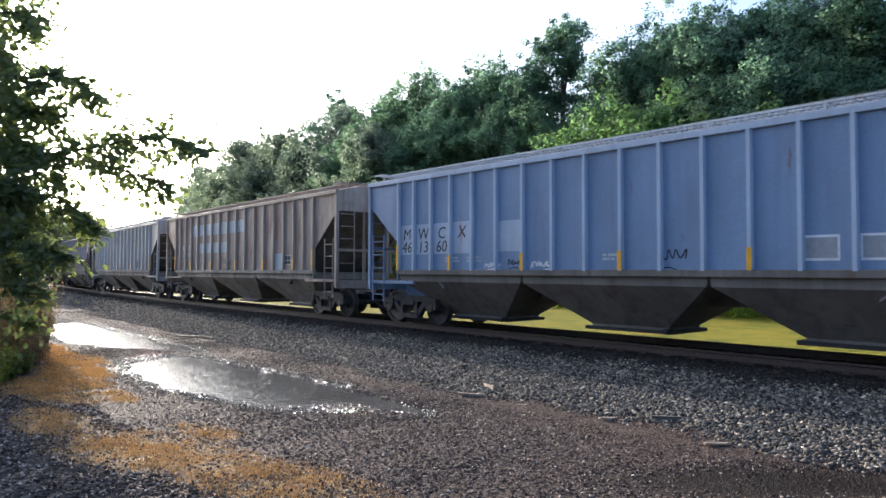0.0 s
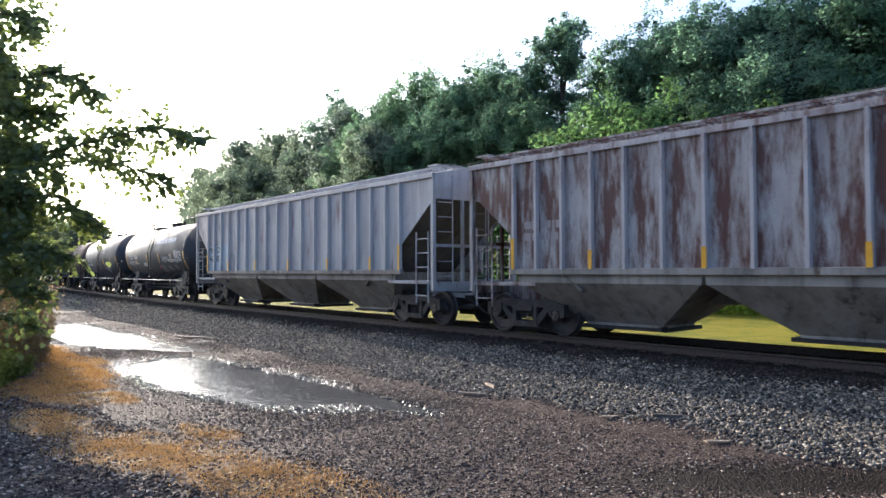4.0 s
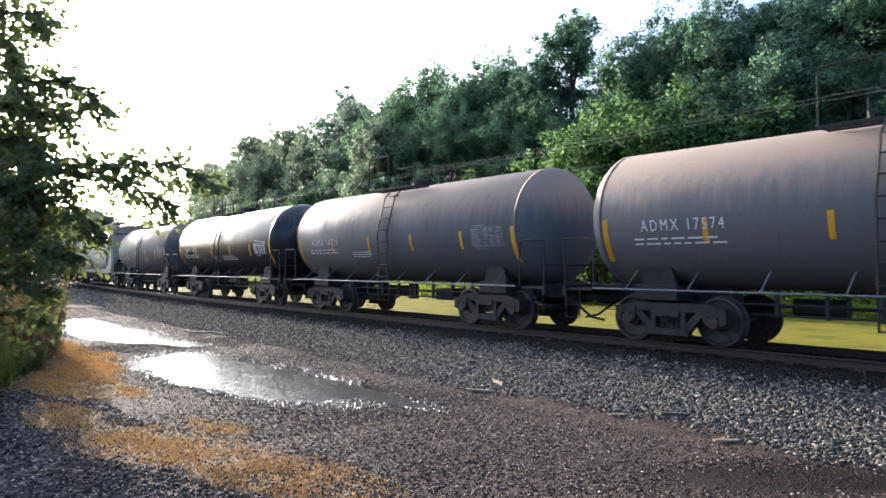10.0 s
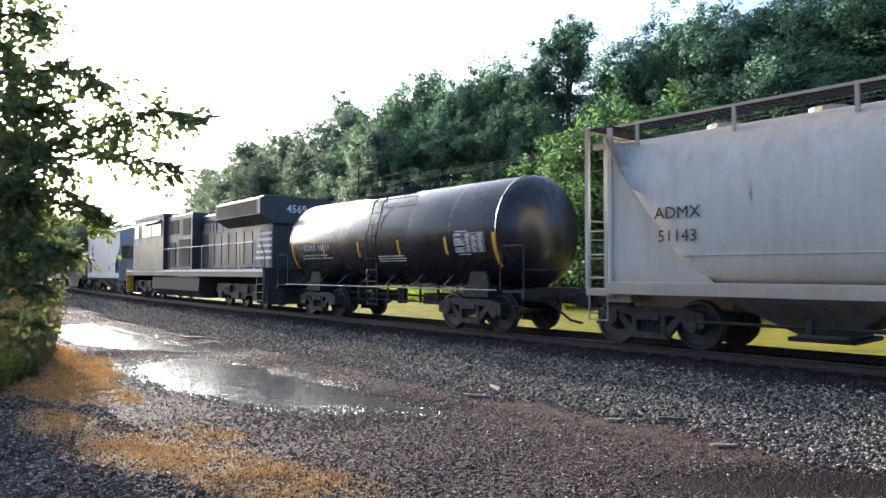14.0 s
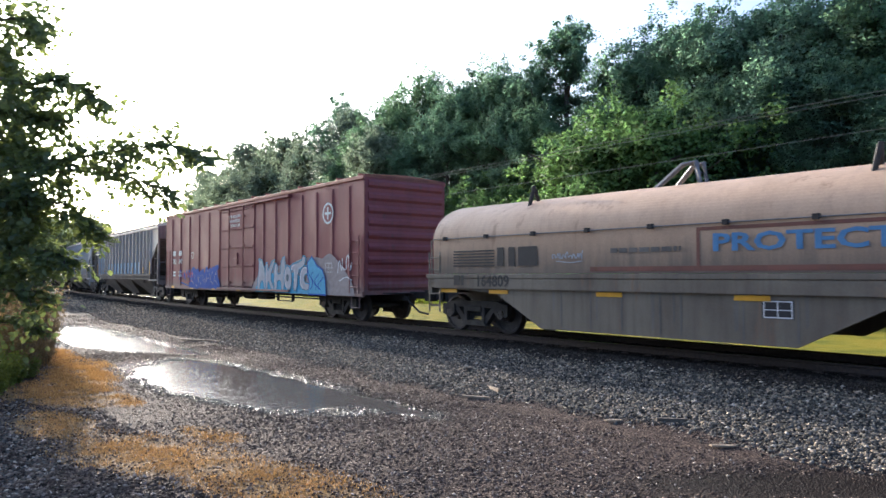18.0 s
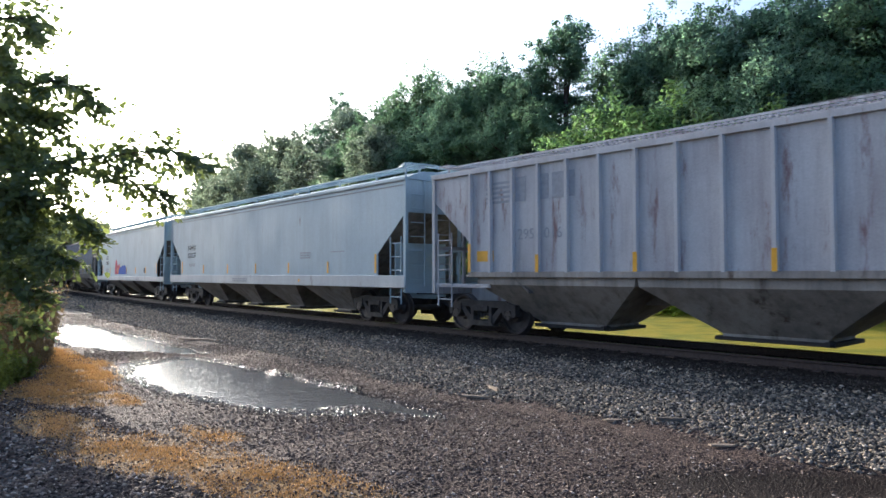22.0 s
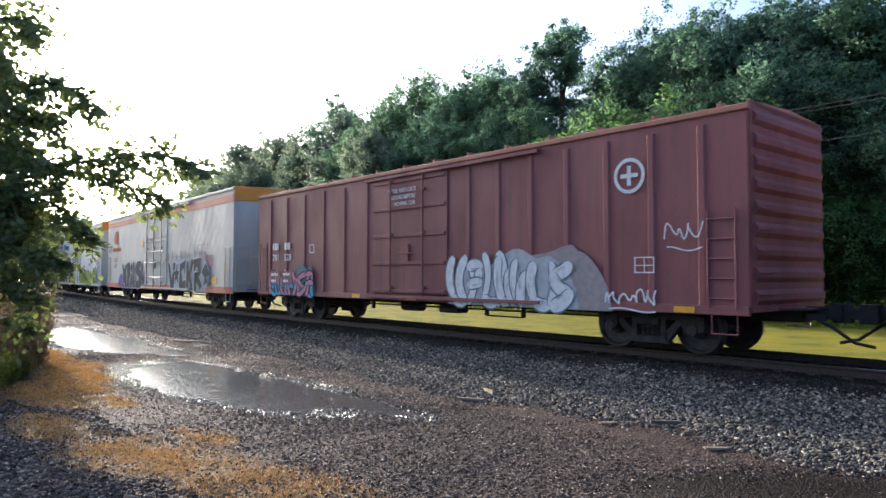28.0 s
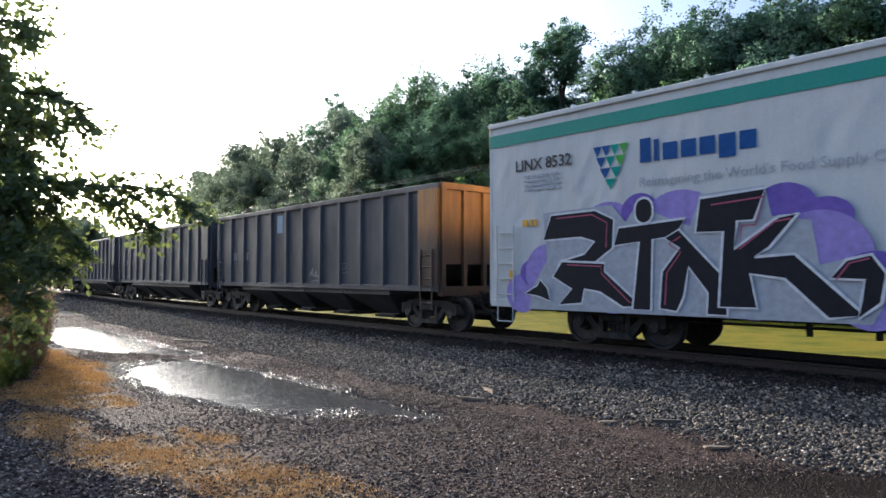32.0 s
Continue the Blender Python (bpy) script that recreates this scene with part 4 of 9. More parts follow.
def box_shell(car, h, z0, z1, body, roofm, ribs, door, rib_mat, w=1.5, corrugated=True, roof_rise=0.14, dents=False):
    d0, d1 = door
    for y in (-w, w):
        sg = 1 if y > 0 else -1
        for a, b_ in ((-h, d0), (d1, h)):
            part("side_wall", dented(a, b_, y, sg, z0, z1) if dents else Build().box(a, b_, y - sg * 0.03, y, z0, z1), body, car, smooth=dents)
        part("side_sill", Build().box(-h + 0.05, h - 0.05, y - sg * 0.05, y + sg * 0.03, z0 - 0.06, z0 + 0.1, 0.01), body, car)
        part("eave", Build().box(-h, h, y - sg * 0.04, y + sg * 0.045, z1 - 0.08, z1 + 0.03, 0.015), roofm, car)
        if ribs:
            rm = mesh_of("side_post", Build().loft([[(-0.09, 0, z), (-0.05, sg * 0.036, z), (0.05, sg * 0.036, z), (0.09, 0, z)] for z in (z0 + 0.1, z1 - 0.22)]), rib_mat)
            for x in ribs:
                ob = part("side_post", rm, None, car)
                ob.matrix_basis = pose(x, y, 0)
    for sg in (-1, 1):
        wall = part("end_wall", Build().box(sg * h, sg * (h - 0.05), -w, w, z0, z1 + roof_rise * 0.5), body, car)
        if corrugated:
            b = Build()
            k = 9
            for i in range(k):
                z = z0 + 0.25 + (z1 - z0 - 0.45) * i / (k - 1)
                b.loft([[(sg * h, y, z - 0.13), (sg * (h + 0.06), y, z - 0.05), (sg * (h + 0.06), y, z + 0.05), (sg * h, y, z + 0.13)] for y in (-w + 0.12, w - 0.12)])
            part("end_corrugation", b, body, wall)
    ring = [(-w - 0.02, z1), (-w + 0.3, z1 + roof_rise * 0.6), (0, z1 + roof_rise), (w - 0.3, z1 + roof_rise * 0.6), (w + 0.02, z1), (0, z1 - 0.05)]
    part("roof", Build().loft([[(x, y, z) for y, z in ring] for x in (-h, h)]), roofm, car)
    b = Build()
    for k in range(14):
        x = -h + 2 * h * (k + 0.5) / 14
        b.box(x - 0.03, x + 0.03, -w + 0.2, w - 0.2, z1 + 0.05, z1 + roof_rise + 0.03)
    pieces("roof_rib", b, roofm, car)
    part("floor", Build().box(-h + 0.05, h - 0.05, -w + 0.05, w - 0.05, z0, z0 + 0.1), MAT_STEEL_DARK, car)
    b = Build().box(-h - 0.25, h + 0.25, -0.2, 0.2, z0 - 0.2, z0 + 0.02)
    b.cyl((-1.6, -0.5, z0 - 0.24), (-0.8, -0.5, z0 - 0.24), 0.16, 10).box(0.4, 1.1, -0.9, -0.5, z0 - 0.36, z0 - 0.06, 0.03)
    b.tube([(-h + 2.5, -0.9, z0 - 0.22), (h - 2.5, -0.9, z0 - 0.22)], 0.025, 5)
    for x in (-3.6, -2.6, 2.2, 3.4):
        b.box(x - 0.04, x + 0.04, -0.94, -0.86, z0 - 0.36, z0)
    b.tube([(2.2, -0.9, z0 - 0.36), (3.4, -0.9, z0 - 0.36)], 0.02, 5)
    part("underframe", b, MAT_STEEL_DARK, car)
    for sg in (-1, 1):
        for y in (-w - 0.04, w + 0.04):
            part("ladder", ladder(Build(), sg * (h - 0.75), sg * (h - 0.25), y, z0 + 0.05, z0 + 1.75, 5), body, car)
            part("step", Build().tube([(sg * (h - 0.7), y * 0.98, z0), (sg * (h - 0.7), y * 0.98, z0 - 0.38), (sg * (h - 0.25), y * 0.98, z0 - 0.38), (sg * (h - 0.25), y * 0.98, z0)], 0.02, 5), body, car)
        b = Build()
        for k in range(5):
            b.tube([(sg * (h + 0.09), -w + 0.1, z0 + 0.3 + k * 0.36), (sg * (h + 0.09), -w + 0.55, z0 + 0.3 + k * 0.36)], 0.014, 5)
        b.box(sg * h, sg * (h + 0.5), -0.5, 0.5, z0 + 0.02, z0 + 0.06)
        part("end_grab_irons", b, body, car)


def box_door(car, d0, d1, z0, z1, body, w=1.5, n=4, bars=True, rods=(0.28, 0.72), rod_mat=None):
    for y in (-w, w):
        sg = 1 if y > 0 else -1
        door = part("door", Build().box(d0, d1, y - sg * 0.03, y + sg * 0.035, z0 + 0.12, z1 - 0.2, 0.01), body, car)
        b = Build()
        for k in range(n + 1):
            z = z0 + 0.2 + (z1 - z0 - 0.5) * k / n
            b.box(d0 + 0.08, d1 - 0.08, y, y + sg * 0.07, z - 0.045, z + 0.045, 0.01)
        part("door_rib", b, body, door)
        if bars:
            for x in [d0 + (d1 - d0) * q for q in rods]:
                lb = Build().tube([(x, y + sg * 0.10, z0 + 0.0), (x, y + sg * 0.10, z1 - 0.22)], 0.026, 6)
                for z in (z0 + 0.3, (z0 + z1) / 2, z1 - 0.6):
                    lb.box(x - 0.07, x + 0.07, y, y + sg * 0.12, z - 0.03, z + 0.03)
                part("lock_bar", lb, rod_mat or body, door)
            xm = (d0 + d1) / 2
            part("door_handle", Build().box(xm - 0.08, xm + 0.08, y, y + sg * 0.09, z0 + 1.0, z0 + 1.45).tube([(xm - 0.3, y + sg * 0.11, z0 + 1.2), (xm + 0.3, y + sg * 0.11, z0 + 1.2)], 0.02, 5), rod_mat or body, door)
        for za, zb in ((z0, z0 + 0.07), (z1 - 0.2, z1 - 0.12)):
            part("door_track", Build().box(d0 - (d1 - d0) * 0.1, d1 + (d1 - d0) * 0.95, y, y + sg * 0.12, za, zb), body, car)


def box_car(u0, u1, body, roofm, label, door=(-2.3, 0.75), z0=0.84, z1=4.30):
    h = (u1 - u0) / 2
    car = car_thing("box_car", label, "box car", u0, u1, 2 * h - 4.4, h + 0.75)
    left = [-h + 0.95 + (door[0] + h - 1.3) * k / 5 for k in range(6)]
    right = [door[1] + 0.75 + (h - door[1] - 1.6) * k / 6 for k in range(7)]
    box_shell(car, h, z0, z1, body, roofm, left + right, door, body)
    box_door(car, *door, z0, z1, body, n=4, bars=True)
    for k in range(7):
        x = -h + 1.2 + (2 * h - 2.4) * k / 6
        part("reflector", Build().box(x - 0.2, x + 0.2, -1.532, -1.538, z0 - 0.04, z0 + 0.07), MAT_YELLOW, car)
    return car, h


def reefer(u0, u1, body, stripe, sillm, capm, label, door=(-2.2, 1.0), z0=0.80, z1=4.86):
    h = (u1 - u0) / 2
    car = car_thing("refrigerator_car", label, "refrigerator car", u0, u1, 2 * h - 6.0, h + 0.85)
    box_shell(car, h, z0, z1, body, body, [], door, body, w=1.53, corrugated=False, roof_rise=0.12, dents=True)
    box_door(car, *door, z0, z1, body, w=1.53, n=3, rods=(0.13, 0.47, 0.82), rod_mat=MAT_ROD)
    for k, z in enumerate((z0 + 0.55, z0 + 1.3, z0 + 1.85, z0 + 2.35)):
        part("door_rod", Build().tube([(door[0] + 0.15, -1.64, z), (door[1] - 0.15, -1.64, z)], 0.022, 5), MAT_ROD, car)
    for y in (-1.53, 1.53):
        sg = 1 if y > 0 else -1
        for a, b_ in ((-h, door[0] - 0.02), (door[0], door[1]), (door[1] + 0.02, h)):
            off = 0.042 if a == door[0] else 0.004
            part("stripe", Build().box(a, b_, y + sg * off, y + sg * (off + 0.004), z1 - 0.52, z1 - 0.24), stripe, car)
        if sillm is not body:
            part("sill_stripe", Build().box(-h, h, y + sg * 0.032, y + sg * 0.036, z0 - 0.06, z0 + 0.2), sillm, car)
    for sg in (-1, 1):
        part("end_cap", Build().box(sg * (h + 0.004), sg * (h + 0.05), -1.5, 1.5, z1 - 0.48, z1 + 0.08, 0.01), capm, car)
    # the cooling unit with its frame on the leading end
    part("cooling_unit", Build().box(h + 0.005, h + 0.1, -0.85, 0.85, z0 + 0.3, z0 + 1.9, 0.03), body, car)
    b = Build()
    for y in (-1.45, -0.9, 0.9, 1.45):
        b.tube([(h + 0.06, y, z0), (h + 0.12, y, z0 + 1.3)], 0.02, 5)
    b.tube([(h + 0.12, -1.45, z0 + 1.3), (h + 0.12, 1.45, z0 + 1.3)], 0.02, 5)
    part("end_rail", b, body, car)
    for x in (-h + 0.6, -h + 4.0, h - 3.6, h - 0.95):
        part("reflector", Build().box(x, x + 0.1, -1.535, -1.543, z0 + 0.35, z0 + (1.2 if x > h - 2 else 0.75)), MAT_YELLOW, car)
    return car, h


def coal_hopper(u0, u1, body, endm, label, z0=1.02, z1=3.74):
    h = (u1 - u0) / 2
    car = car_thing("coal_hopper", label, "coal car", u0, u1, 2 * h - 1.9, h + 0.45)
    for y in (-1.47, 1.47):
        sg = 1 if y > 0 else -1
        part("side_sheet", Build().prism([(-h, z1), (h, z1), (h, z0 + 0.75), (h - 0.5, z0 + 0.1), (-h + 0.5, z0 + 0.1), (-h, z0 + 0.75)], y - 0.012, y + 0.012), body, car)
        part("top_chord", Build().box(-h, h, y - 0.03, y + sg * 0.09, z1 - 0.12, z1 + 0.03, 0.015), body, car)
        part("side_sill", Build().box(-h, h, y - 0.03, y + sg * 0.08, z0, z0 + 0.16, 0.015), body, car)
        rm = mesh_of("side_stake", Build().loft([[(-0.1, 0, z), (-0.06, sg * 0.1, z), (0.06, sg * 0.1, z), (0.1, 0, z)] for z in (z0 + 0.12, z1 - 0.1)]), body)
        for k in range(13):
            ob = part("side_stake", rm, None, car)
            ob.matrix_basis = pose(-h + 0.12 + (2 * h - 0.24) * k / 12, y, 0)
    for sg in (-1, 1):
        m = endm if sg > 0 else body
        part("end_sheet", Build().box(sg * (h - 0.03), sg * h, -1.46, 1.46, z0 + 0.7, z1), m, car)
        b = Build()
        for y in (-1.42, -0.7, 0, 0.7, 1.42):
            b.box(sg * h, sg * (h + 0.09), y - 0.06, y + 0.06, z0, z1 + 0.02)
        b.box(sg * h, sg * (h + 0.1), -1.47, 1.47, z1 - 0.12, z1 + 0.04)
        b.box(sg * (h - 0.1), sg * (h + 0.1), -1.47, 1.47, z0 - 0.1, z0 + 0.14)
        b.box(sg * (h - 1.5), sg * (h + 0.3), -0.22, 0.22, z0 - 0.3, z0)
        part("end_frame", b, m, car)
        part("corner_post", Build().box(sg * (h - 0.75), sg * h, -1.482, -1.60 if sg > 0 else -1.5, z0 + 0.15, z1 - 0.1) if sg > 0 else Build().box(-h, -h + 0.1, -1.5, -1.58, z0, z1), m, car)
        part("ladder", ladder(Build(), sg * (h - 0.62), sg * (h - 0.15), -1.62, 0.6, 2.1, 5), m, car)
        part("slope_floor", Build().add([(sg * (h - 0.1), -1.45, 2.6), (sg * (h - 0.1), 1.45, 2.6), (sg * (h - 3), 1.45, 0.9), (sg * (h - 3), -1.45, 0.9)], [(0, 1, 2, 3)]), body, car)
    bays(car, (-3.6, -1.2, 1.2, 3.6), 1.2, z0 + 0.1, body, 0.25, 0.5)
    part("coal", Build().box(-h + 0.1, h - 0.1, -1.42, 1.42, z1 - 0.7, z1 - 0.55), MAT_STEEL_DARK, car)
    part("underframe", Build().box(-h + 1, h - 1, -0.2, 0.2, 0.72, 1.05), MAT_STEEL_DARK, car)
    return car, h


def coil_car(u0, u1, hoodm, body, label):
    h = (u1 - u0) / 2
    car = car_thing("coil_car", label, "coil car", u0, u1, 2 * h - 2.45, h + 0.5)
    for y in (-1.5, 1.5):
        sg = 1 if y > 0 else -1
        part("side_girder", Build().prism([(-h, 1.42), (h, 1.42), (h, 1.12), (4.0, 1.0), (2.6, 0.27), (-2.65, 0.27), (-4.0, 1.0), (-h, 1.12)], y - 0.03, y + 0.03), body, car)
        part("top_flange", Build().box(-h, h, y - 0.05, y + sg * 0.1, 1.34, 1.44, 0.01), body, car)
    part("floor", Build().box(-h, h, -1.45, 1.45, 1.12, 1.2), body, car)
    n = 46
    hood = [(-1.46 if k == 0 else -1.46 * math.cos(math.pi * (k - 1) / (n - 2)), 1.45 if k in (0, n) else 2.3 + 0.93 * math.sin(math.pi * (k - 1) / (n - 2))) for k in range(n)] + [(1.46, 1.45)]
    hd = part("hood", Build().loft([[(x, y, z) for y, z in hood] for x in (-h + 0.12, h - 0.12)]), hoodm, car, smooth=False)
    for sg in (-1, 1):
        part("hood_rail", Build().tube([(-h + 0.15, sg * 1.49, 2.32), (h - 0.15, sg * 1.49, 2.32)], 0.013, 6), plain_pipe, hd)
        clip = mesh_of("rail_clip", Build().box(-0.05, 0.05, sg * 1.45, sg * 1.53, 2.28, 2.37), MAT_TRUCK)
        for k in range(9):
            part("rail_clip", clip, None, hd).matrix_basis = pose(-h + 0.6 + (2 * h - 1.2) * k / 8, 0, 0)
    b = Build()
    for x in (-h * 0.55, h * 0.55):
        b.tube([(x, -0.9, 2.95), (x + 0.1, -0.85, 3.45)], 0.05, 6)
        b.tube([(x, -0.55, 3.1), (x + 0.1, -0.85, 3.45)], 0.05, 6)
    part("stacking_guide", b, MAT_STEEL_DARK, hd)
    b = Build().tube([(-0.6, -0.35, 3.15), (-0.05, -0.2, 3.62), (0.2, -0.15, 3.66), (0.3, -0.15, 3.15)], 0.055, 6)
    b.tube([(-0.6, 0.35, 3.15), (-0.05, 0.2, 3.62), (0.2, 0.15, 3.66), (0.3, 0.15, 3.15)], 0.055, 6).tube([(0.1, -0.2, 3.64), (0.1, 0.2, 3.64)], 0.05, 6)
    part("lifting_bail", b, plain_pipe, hd)
    for sg in (-1, 1):
        b = Build().box(sg * (h - 0.1), sg * (h + 0.05), -1.5, 1.5, 0.95, 1.42).box(sg * (h - 1.5), sg * (h + 0.3), -0.22, 0.22, 0.7, 1.1)
        part("end_sill", b, body, car)
        part("ladder", ladder(Build(), sg * (h - 0.5), sg * (h - 0.1), -1.58, 0.5, 2.0, 5), body, car)
        b = Build()
        for y in (-1.4, -0.7, 0.7, 1.4):
            b.tube([(sg * (h + 0.02), y, 1.42), (sg * (h + 0.02), y, 2.3)], 0.02, 5)
        b.tube([(sg * (h + 0.02), -1.4, 2.3), (sg * (h + 0.02), 1.4, 2.3)], 0.02, 5)
        part("end_handrail", b, body, car)
    for x in (-h + 0.5, -h + 2.2, -1.2, 1.6, h - 1.6):
        part("reflector", Build().box(x, x + 0.6, -1.54, -1.548, 0.99, 1.08), MAT_YELLOW, car)
    return car, h


def locomotive(u0, u1, body, label):
    h = (u1 - u0) / 2
    loco = tagged(new("locomotive"), label, "locomotive", "cars of the freight train")
    TRAIN.append((loco, (u0 + u1) / 2, 13.4))
    mid = (u0 + u1) / 2
    lt = Build()
    for sg in (-1, 1):
        y0, y1 = sg * 0.98, sg * 1.14
        lt.prism([(-2.5, 0.62), (-2.3, 0.95), (2.3, 0.95), (2.5, 0.62), (2.2, 0.5), (0.9, 0.5), (0.7, 0.36), (-0.7, 0.36), (-0.9, 0.5), (-2.2, 0.5)], y0, y1)
        for x in (-1.85, 0, 1.85):
            lt.box(x - 0.22, x + 0.22, y0, y1 + sg * 0.07, 0.33, 0.62, 0.02)
        for x in (-0.93, 0.93):
            lt.box(x - 0.2, x + 0.2, y1, y1 + sg * 0.08, 0.6, 0.9, 0.02)
        lt.cyl((-1.3, y1 + sg * 0.05, 0.8), (-0.6, y1 + sg * 0.05, 0.8), 0.09, 8)
    lt.box(-2.2, 2.2, -0.9, 0.9, 0.75, 0.95)
    ltm = mesh_of("truck", lt, MAT_TRUCK)
    for sg in (-1, 1):
        tr = part("truck", ltm, None, loco)
        tr.matrix_basis = pose(sg * 6.7, 0, 0.02)
        for a in (-1.85, 0, 1.85):
            w = part("wheelset", WHEELSET, None, tr)
            w.matrix_basis = pose(a, 0, 0.457)
            WHEELS.append((w, mid - (sg * 6.7 + a), a))
        c = part("coupler", COUPLER, None, loco)
        c.matrix_basis = pose(sg * (h + 0.0), 0, 0, 0, 0, 0 if sg > 0 else 180)
    part("frame", Build().box(-h + 0.2, h - 0.2, -1.45, 1.45, 1.25, 1.58, 0.02), body, loco)
    part("sill_stripe", Build().box(-h + 0.2, h - 0.2, -1.452, -1.458, 1.46, 1.55), MAT_WHITE, loco, "white stripe along the walkway")
    part("fuel_tank", Build().loft([[(x, y, z) for y, z in ((-1.4, 1.2), (-1.45, 0.6), (-1.1, 0.28), (1.1, 0.28), (1.45, 0.6), (1.4, 1.2))] for x in (-4.5, 2.8)]), MAT_TRUCK, loco)
    part("long_hood", Build().box(-5.0, 9.4, -0.9, 0.9, 1.56, 4.08, 0.08), body, loco)
    part("radiator_cab", Build().loft([[(x, y, z) for y, z in ((-0.92, 3.3), (-1.5, 3.62), (-1.5, 4.2), (-1.3, 4.32), (1.3, 4.32), (1.5, 4.2), (1.5, 3.62), (0.92, 3.3))] for x in (4.95, 9.6)]), body, loco, "flared radiator housing")
    for k in range(9):
        x = 1.7 + k * 0.85
        part("hood_door", Build().box(x, x + 0.74, -0.9, -0.925, 1.75, 3.1, 0.01), body, loco)
    b = Build()
    for k in range(14):
        b.box(5.2, 9.3, -1.5, -1.515, 3.66 + k * 0.036, 3.68 + k * 0.036)
    for k in range(10):
        b.box(0.5, 3.6, -0.9, -0.93, 3.3 + k * 0.05, 3.33 + k * 0.05)
    part("grilles", b, MAT_STEEL_DARK, loco)
    part("exhaust_stack", Build().box(-1.4, -0.4, -0.35, 0.35, 4.05, 4.3, 0.04), MAT_STEEL_DARK, loco)
    part("roof_equipment", Build().box(-4.6, -2.2, -0.8, 0.8, 4.05, 4.22, 0.05).cyl((1.6, 0, 4.05), (1.6, 0, 4.28), 0.6, 20), body, loco)
    part("equipment_cabinet", Build().box(-2.4, 1.5, -1.32, 1.32, 1.56, 4.24, 0.05), body, loco)
    for x0, x1, z0, z1 in ((-2.1, -0.9, 1.7, 2.9), (-2.1, -1.4, 3.3, 4.0), (-1.2, -0.5, 3.3, 4.0), (0.2, 1.2, 3.2, 4.0), (-0.4, 1.2, 1.75, 3.0)):
        part("cabinet_door", Build().box(x0, x1, -1.32, -1.345, z0, z1, 0.01), MAT_STEEL_DARK, loco)
    # the cab, with its nose towards the rear of the train
    cab = part("cab", Build().prism([(-8.15, 1.56), (-8.15, 3.3), (-7.95, 4.2), (-7.75, 4.38), (-2.5, 4.38), (-2.4, 4.2), (-2.4, 1.56)], -1.5, 1.5), body, loco)
    part("cab_roof", Build().prism([(-8.05, 4.3), (-7.8, 4.46), (-2.45, 4.46), (-2.3, 4.36), (-2.3, 4.3)], -1.56, 1.56), body, loco)
    part("nose", Build().loft([[(-9.75, -0.95, 1.56), (-9.75, -0.95, 3.0), (-9.7, -0.8, 3.2), (-9.7, 0.8, 3.2), (-9.75, 0.95, 3.0), (-9.75, 0.95, 1.56)],
                                [(-8.15, -1.35, 1.56), (-8.15, -1.35, 3.25), (-8.15, -1.2, 3.5), (-8.15, 1.2, 3.5), (-8.15, 1.35, 3.25), (-8.15, 1.35, 1.56)]]), body, loco)
    for x0, x1 in ((-7.75, -6.9), (-6.2, -4.5), (-4.42, -2.7)):
        fr = part("window_frame", Build().box(x0, x1, -1.5, -1.53, 3.28, 4.08), MAT_LOCO_TRIM, cab)
        part("window_pane", Build().box(x0 + 0.05, x1 - 0.05, -1.53, -1.536, 3.33, 4.03), MAT_GLASS_DARK, cab)
    part("sun_visor", Build().add([(-6.3, -1.5, 4.12), (-2.8, -1.5, 4.12), (-2.8, -1.76, 3.98), (-6.3, -1.76, 3.98), (-6.3, -1.5, 4.15), (-2.8, -1.5, 4.15), (-2.8, -1.76, 4.01), (-6.3, -1.76, 4.01)],
                                  [(0, 1, 2, 3), (4, 5, 6, 7), (0, 1, 5, 4), (2, 3, 7, 6), (0, 3, 7, 4), (1, 2, 6, 5)]), MAT_LOCO_TRIM, cab)
    for k in range(5):
        z = 2.05 + k * 0.235
        part("nose_stripe", Build().add([(-9.6 , -1.01, z), (-8.35 + 0.06 * k, -1.34, z), (-8.3 + 0.06 * k, -1.345, z + 0.12), (-9.6, -1.01, z + 0.12)], [(0, 1, 2, 3)]), MAT_WHITE, loco)
        part("hood_stripe", Build().box(7.9 + 0.08 * k, 9.38, -0.926, -0.932, z - 0.1, z), MAT_WHITE, loco)
    # walkway rails, steps
    for y in (-1.42, 1.42):
        b = Build().tube([(-2.6, y * 1.02, 2.6), (h - 1.0, y * 1.02, 2.6)], 0.022, 6)
        for k in range(9):
            x = -2.6 + (h + 1.6) * k / 8
            b.tube([(x, y * 1.02, 1.56), (x, y * 1.02, 2.6)], 0.02, 5)
        part("handrail", b, MAT_WHITE if y < 0 else body, loco)
        for sg in (-1, 1):
            b = Build()
            for k in range(4):
                b.box(sg * (h - 0.75), sg * (h - 0.2), y * 1.02 - 0.02, y * 0.84, 0.38 + k * 0.3, 0.41 + k * 0.3)
            b.box(sg * (h - 0.77), sg * (h - 0.74), y * 1.02, y * 0.84, 0.3, 1.5).box(sg * (h - 0.2), sg * (h - 0.17), y * 1.02, y * 0.84, 0.3, 1.5)
            pieces("step", b, MAT_YELLOW if sg < 0 else body, loco)
            part("grab_rail", Build().tube([(sg * (h - 0.1), y, 0.7), (sg * (h - 0.1), y, 2.1), (sg * (h - 0.5), y, 2.6)], 0.022, 6), MAT_YELLOW if sg < 0 else body, loco)
    for sg in (-1, 1):
        part("pilot", Build().box(sg * (h - 0.15), sg * h, -1.35, 1.35, 0.25, 1.4, 0.02), body, loco)
    part("headlight", Build().cyl((-8.1, -0.12, 4.1), (-8.2, -0.12, 4.1), 0.09, 12).cyl((-8.1, 0.12, 4.1), (-8.2, 0.12, 4.1), 0.09, 12), MAT_WHITE, cab)
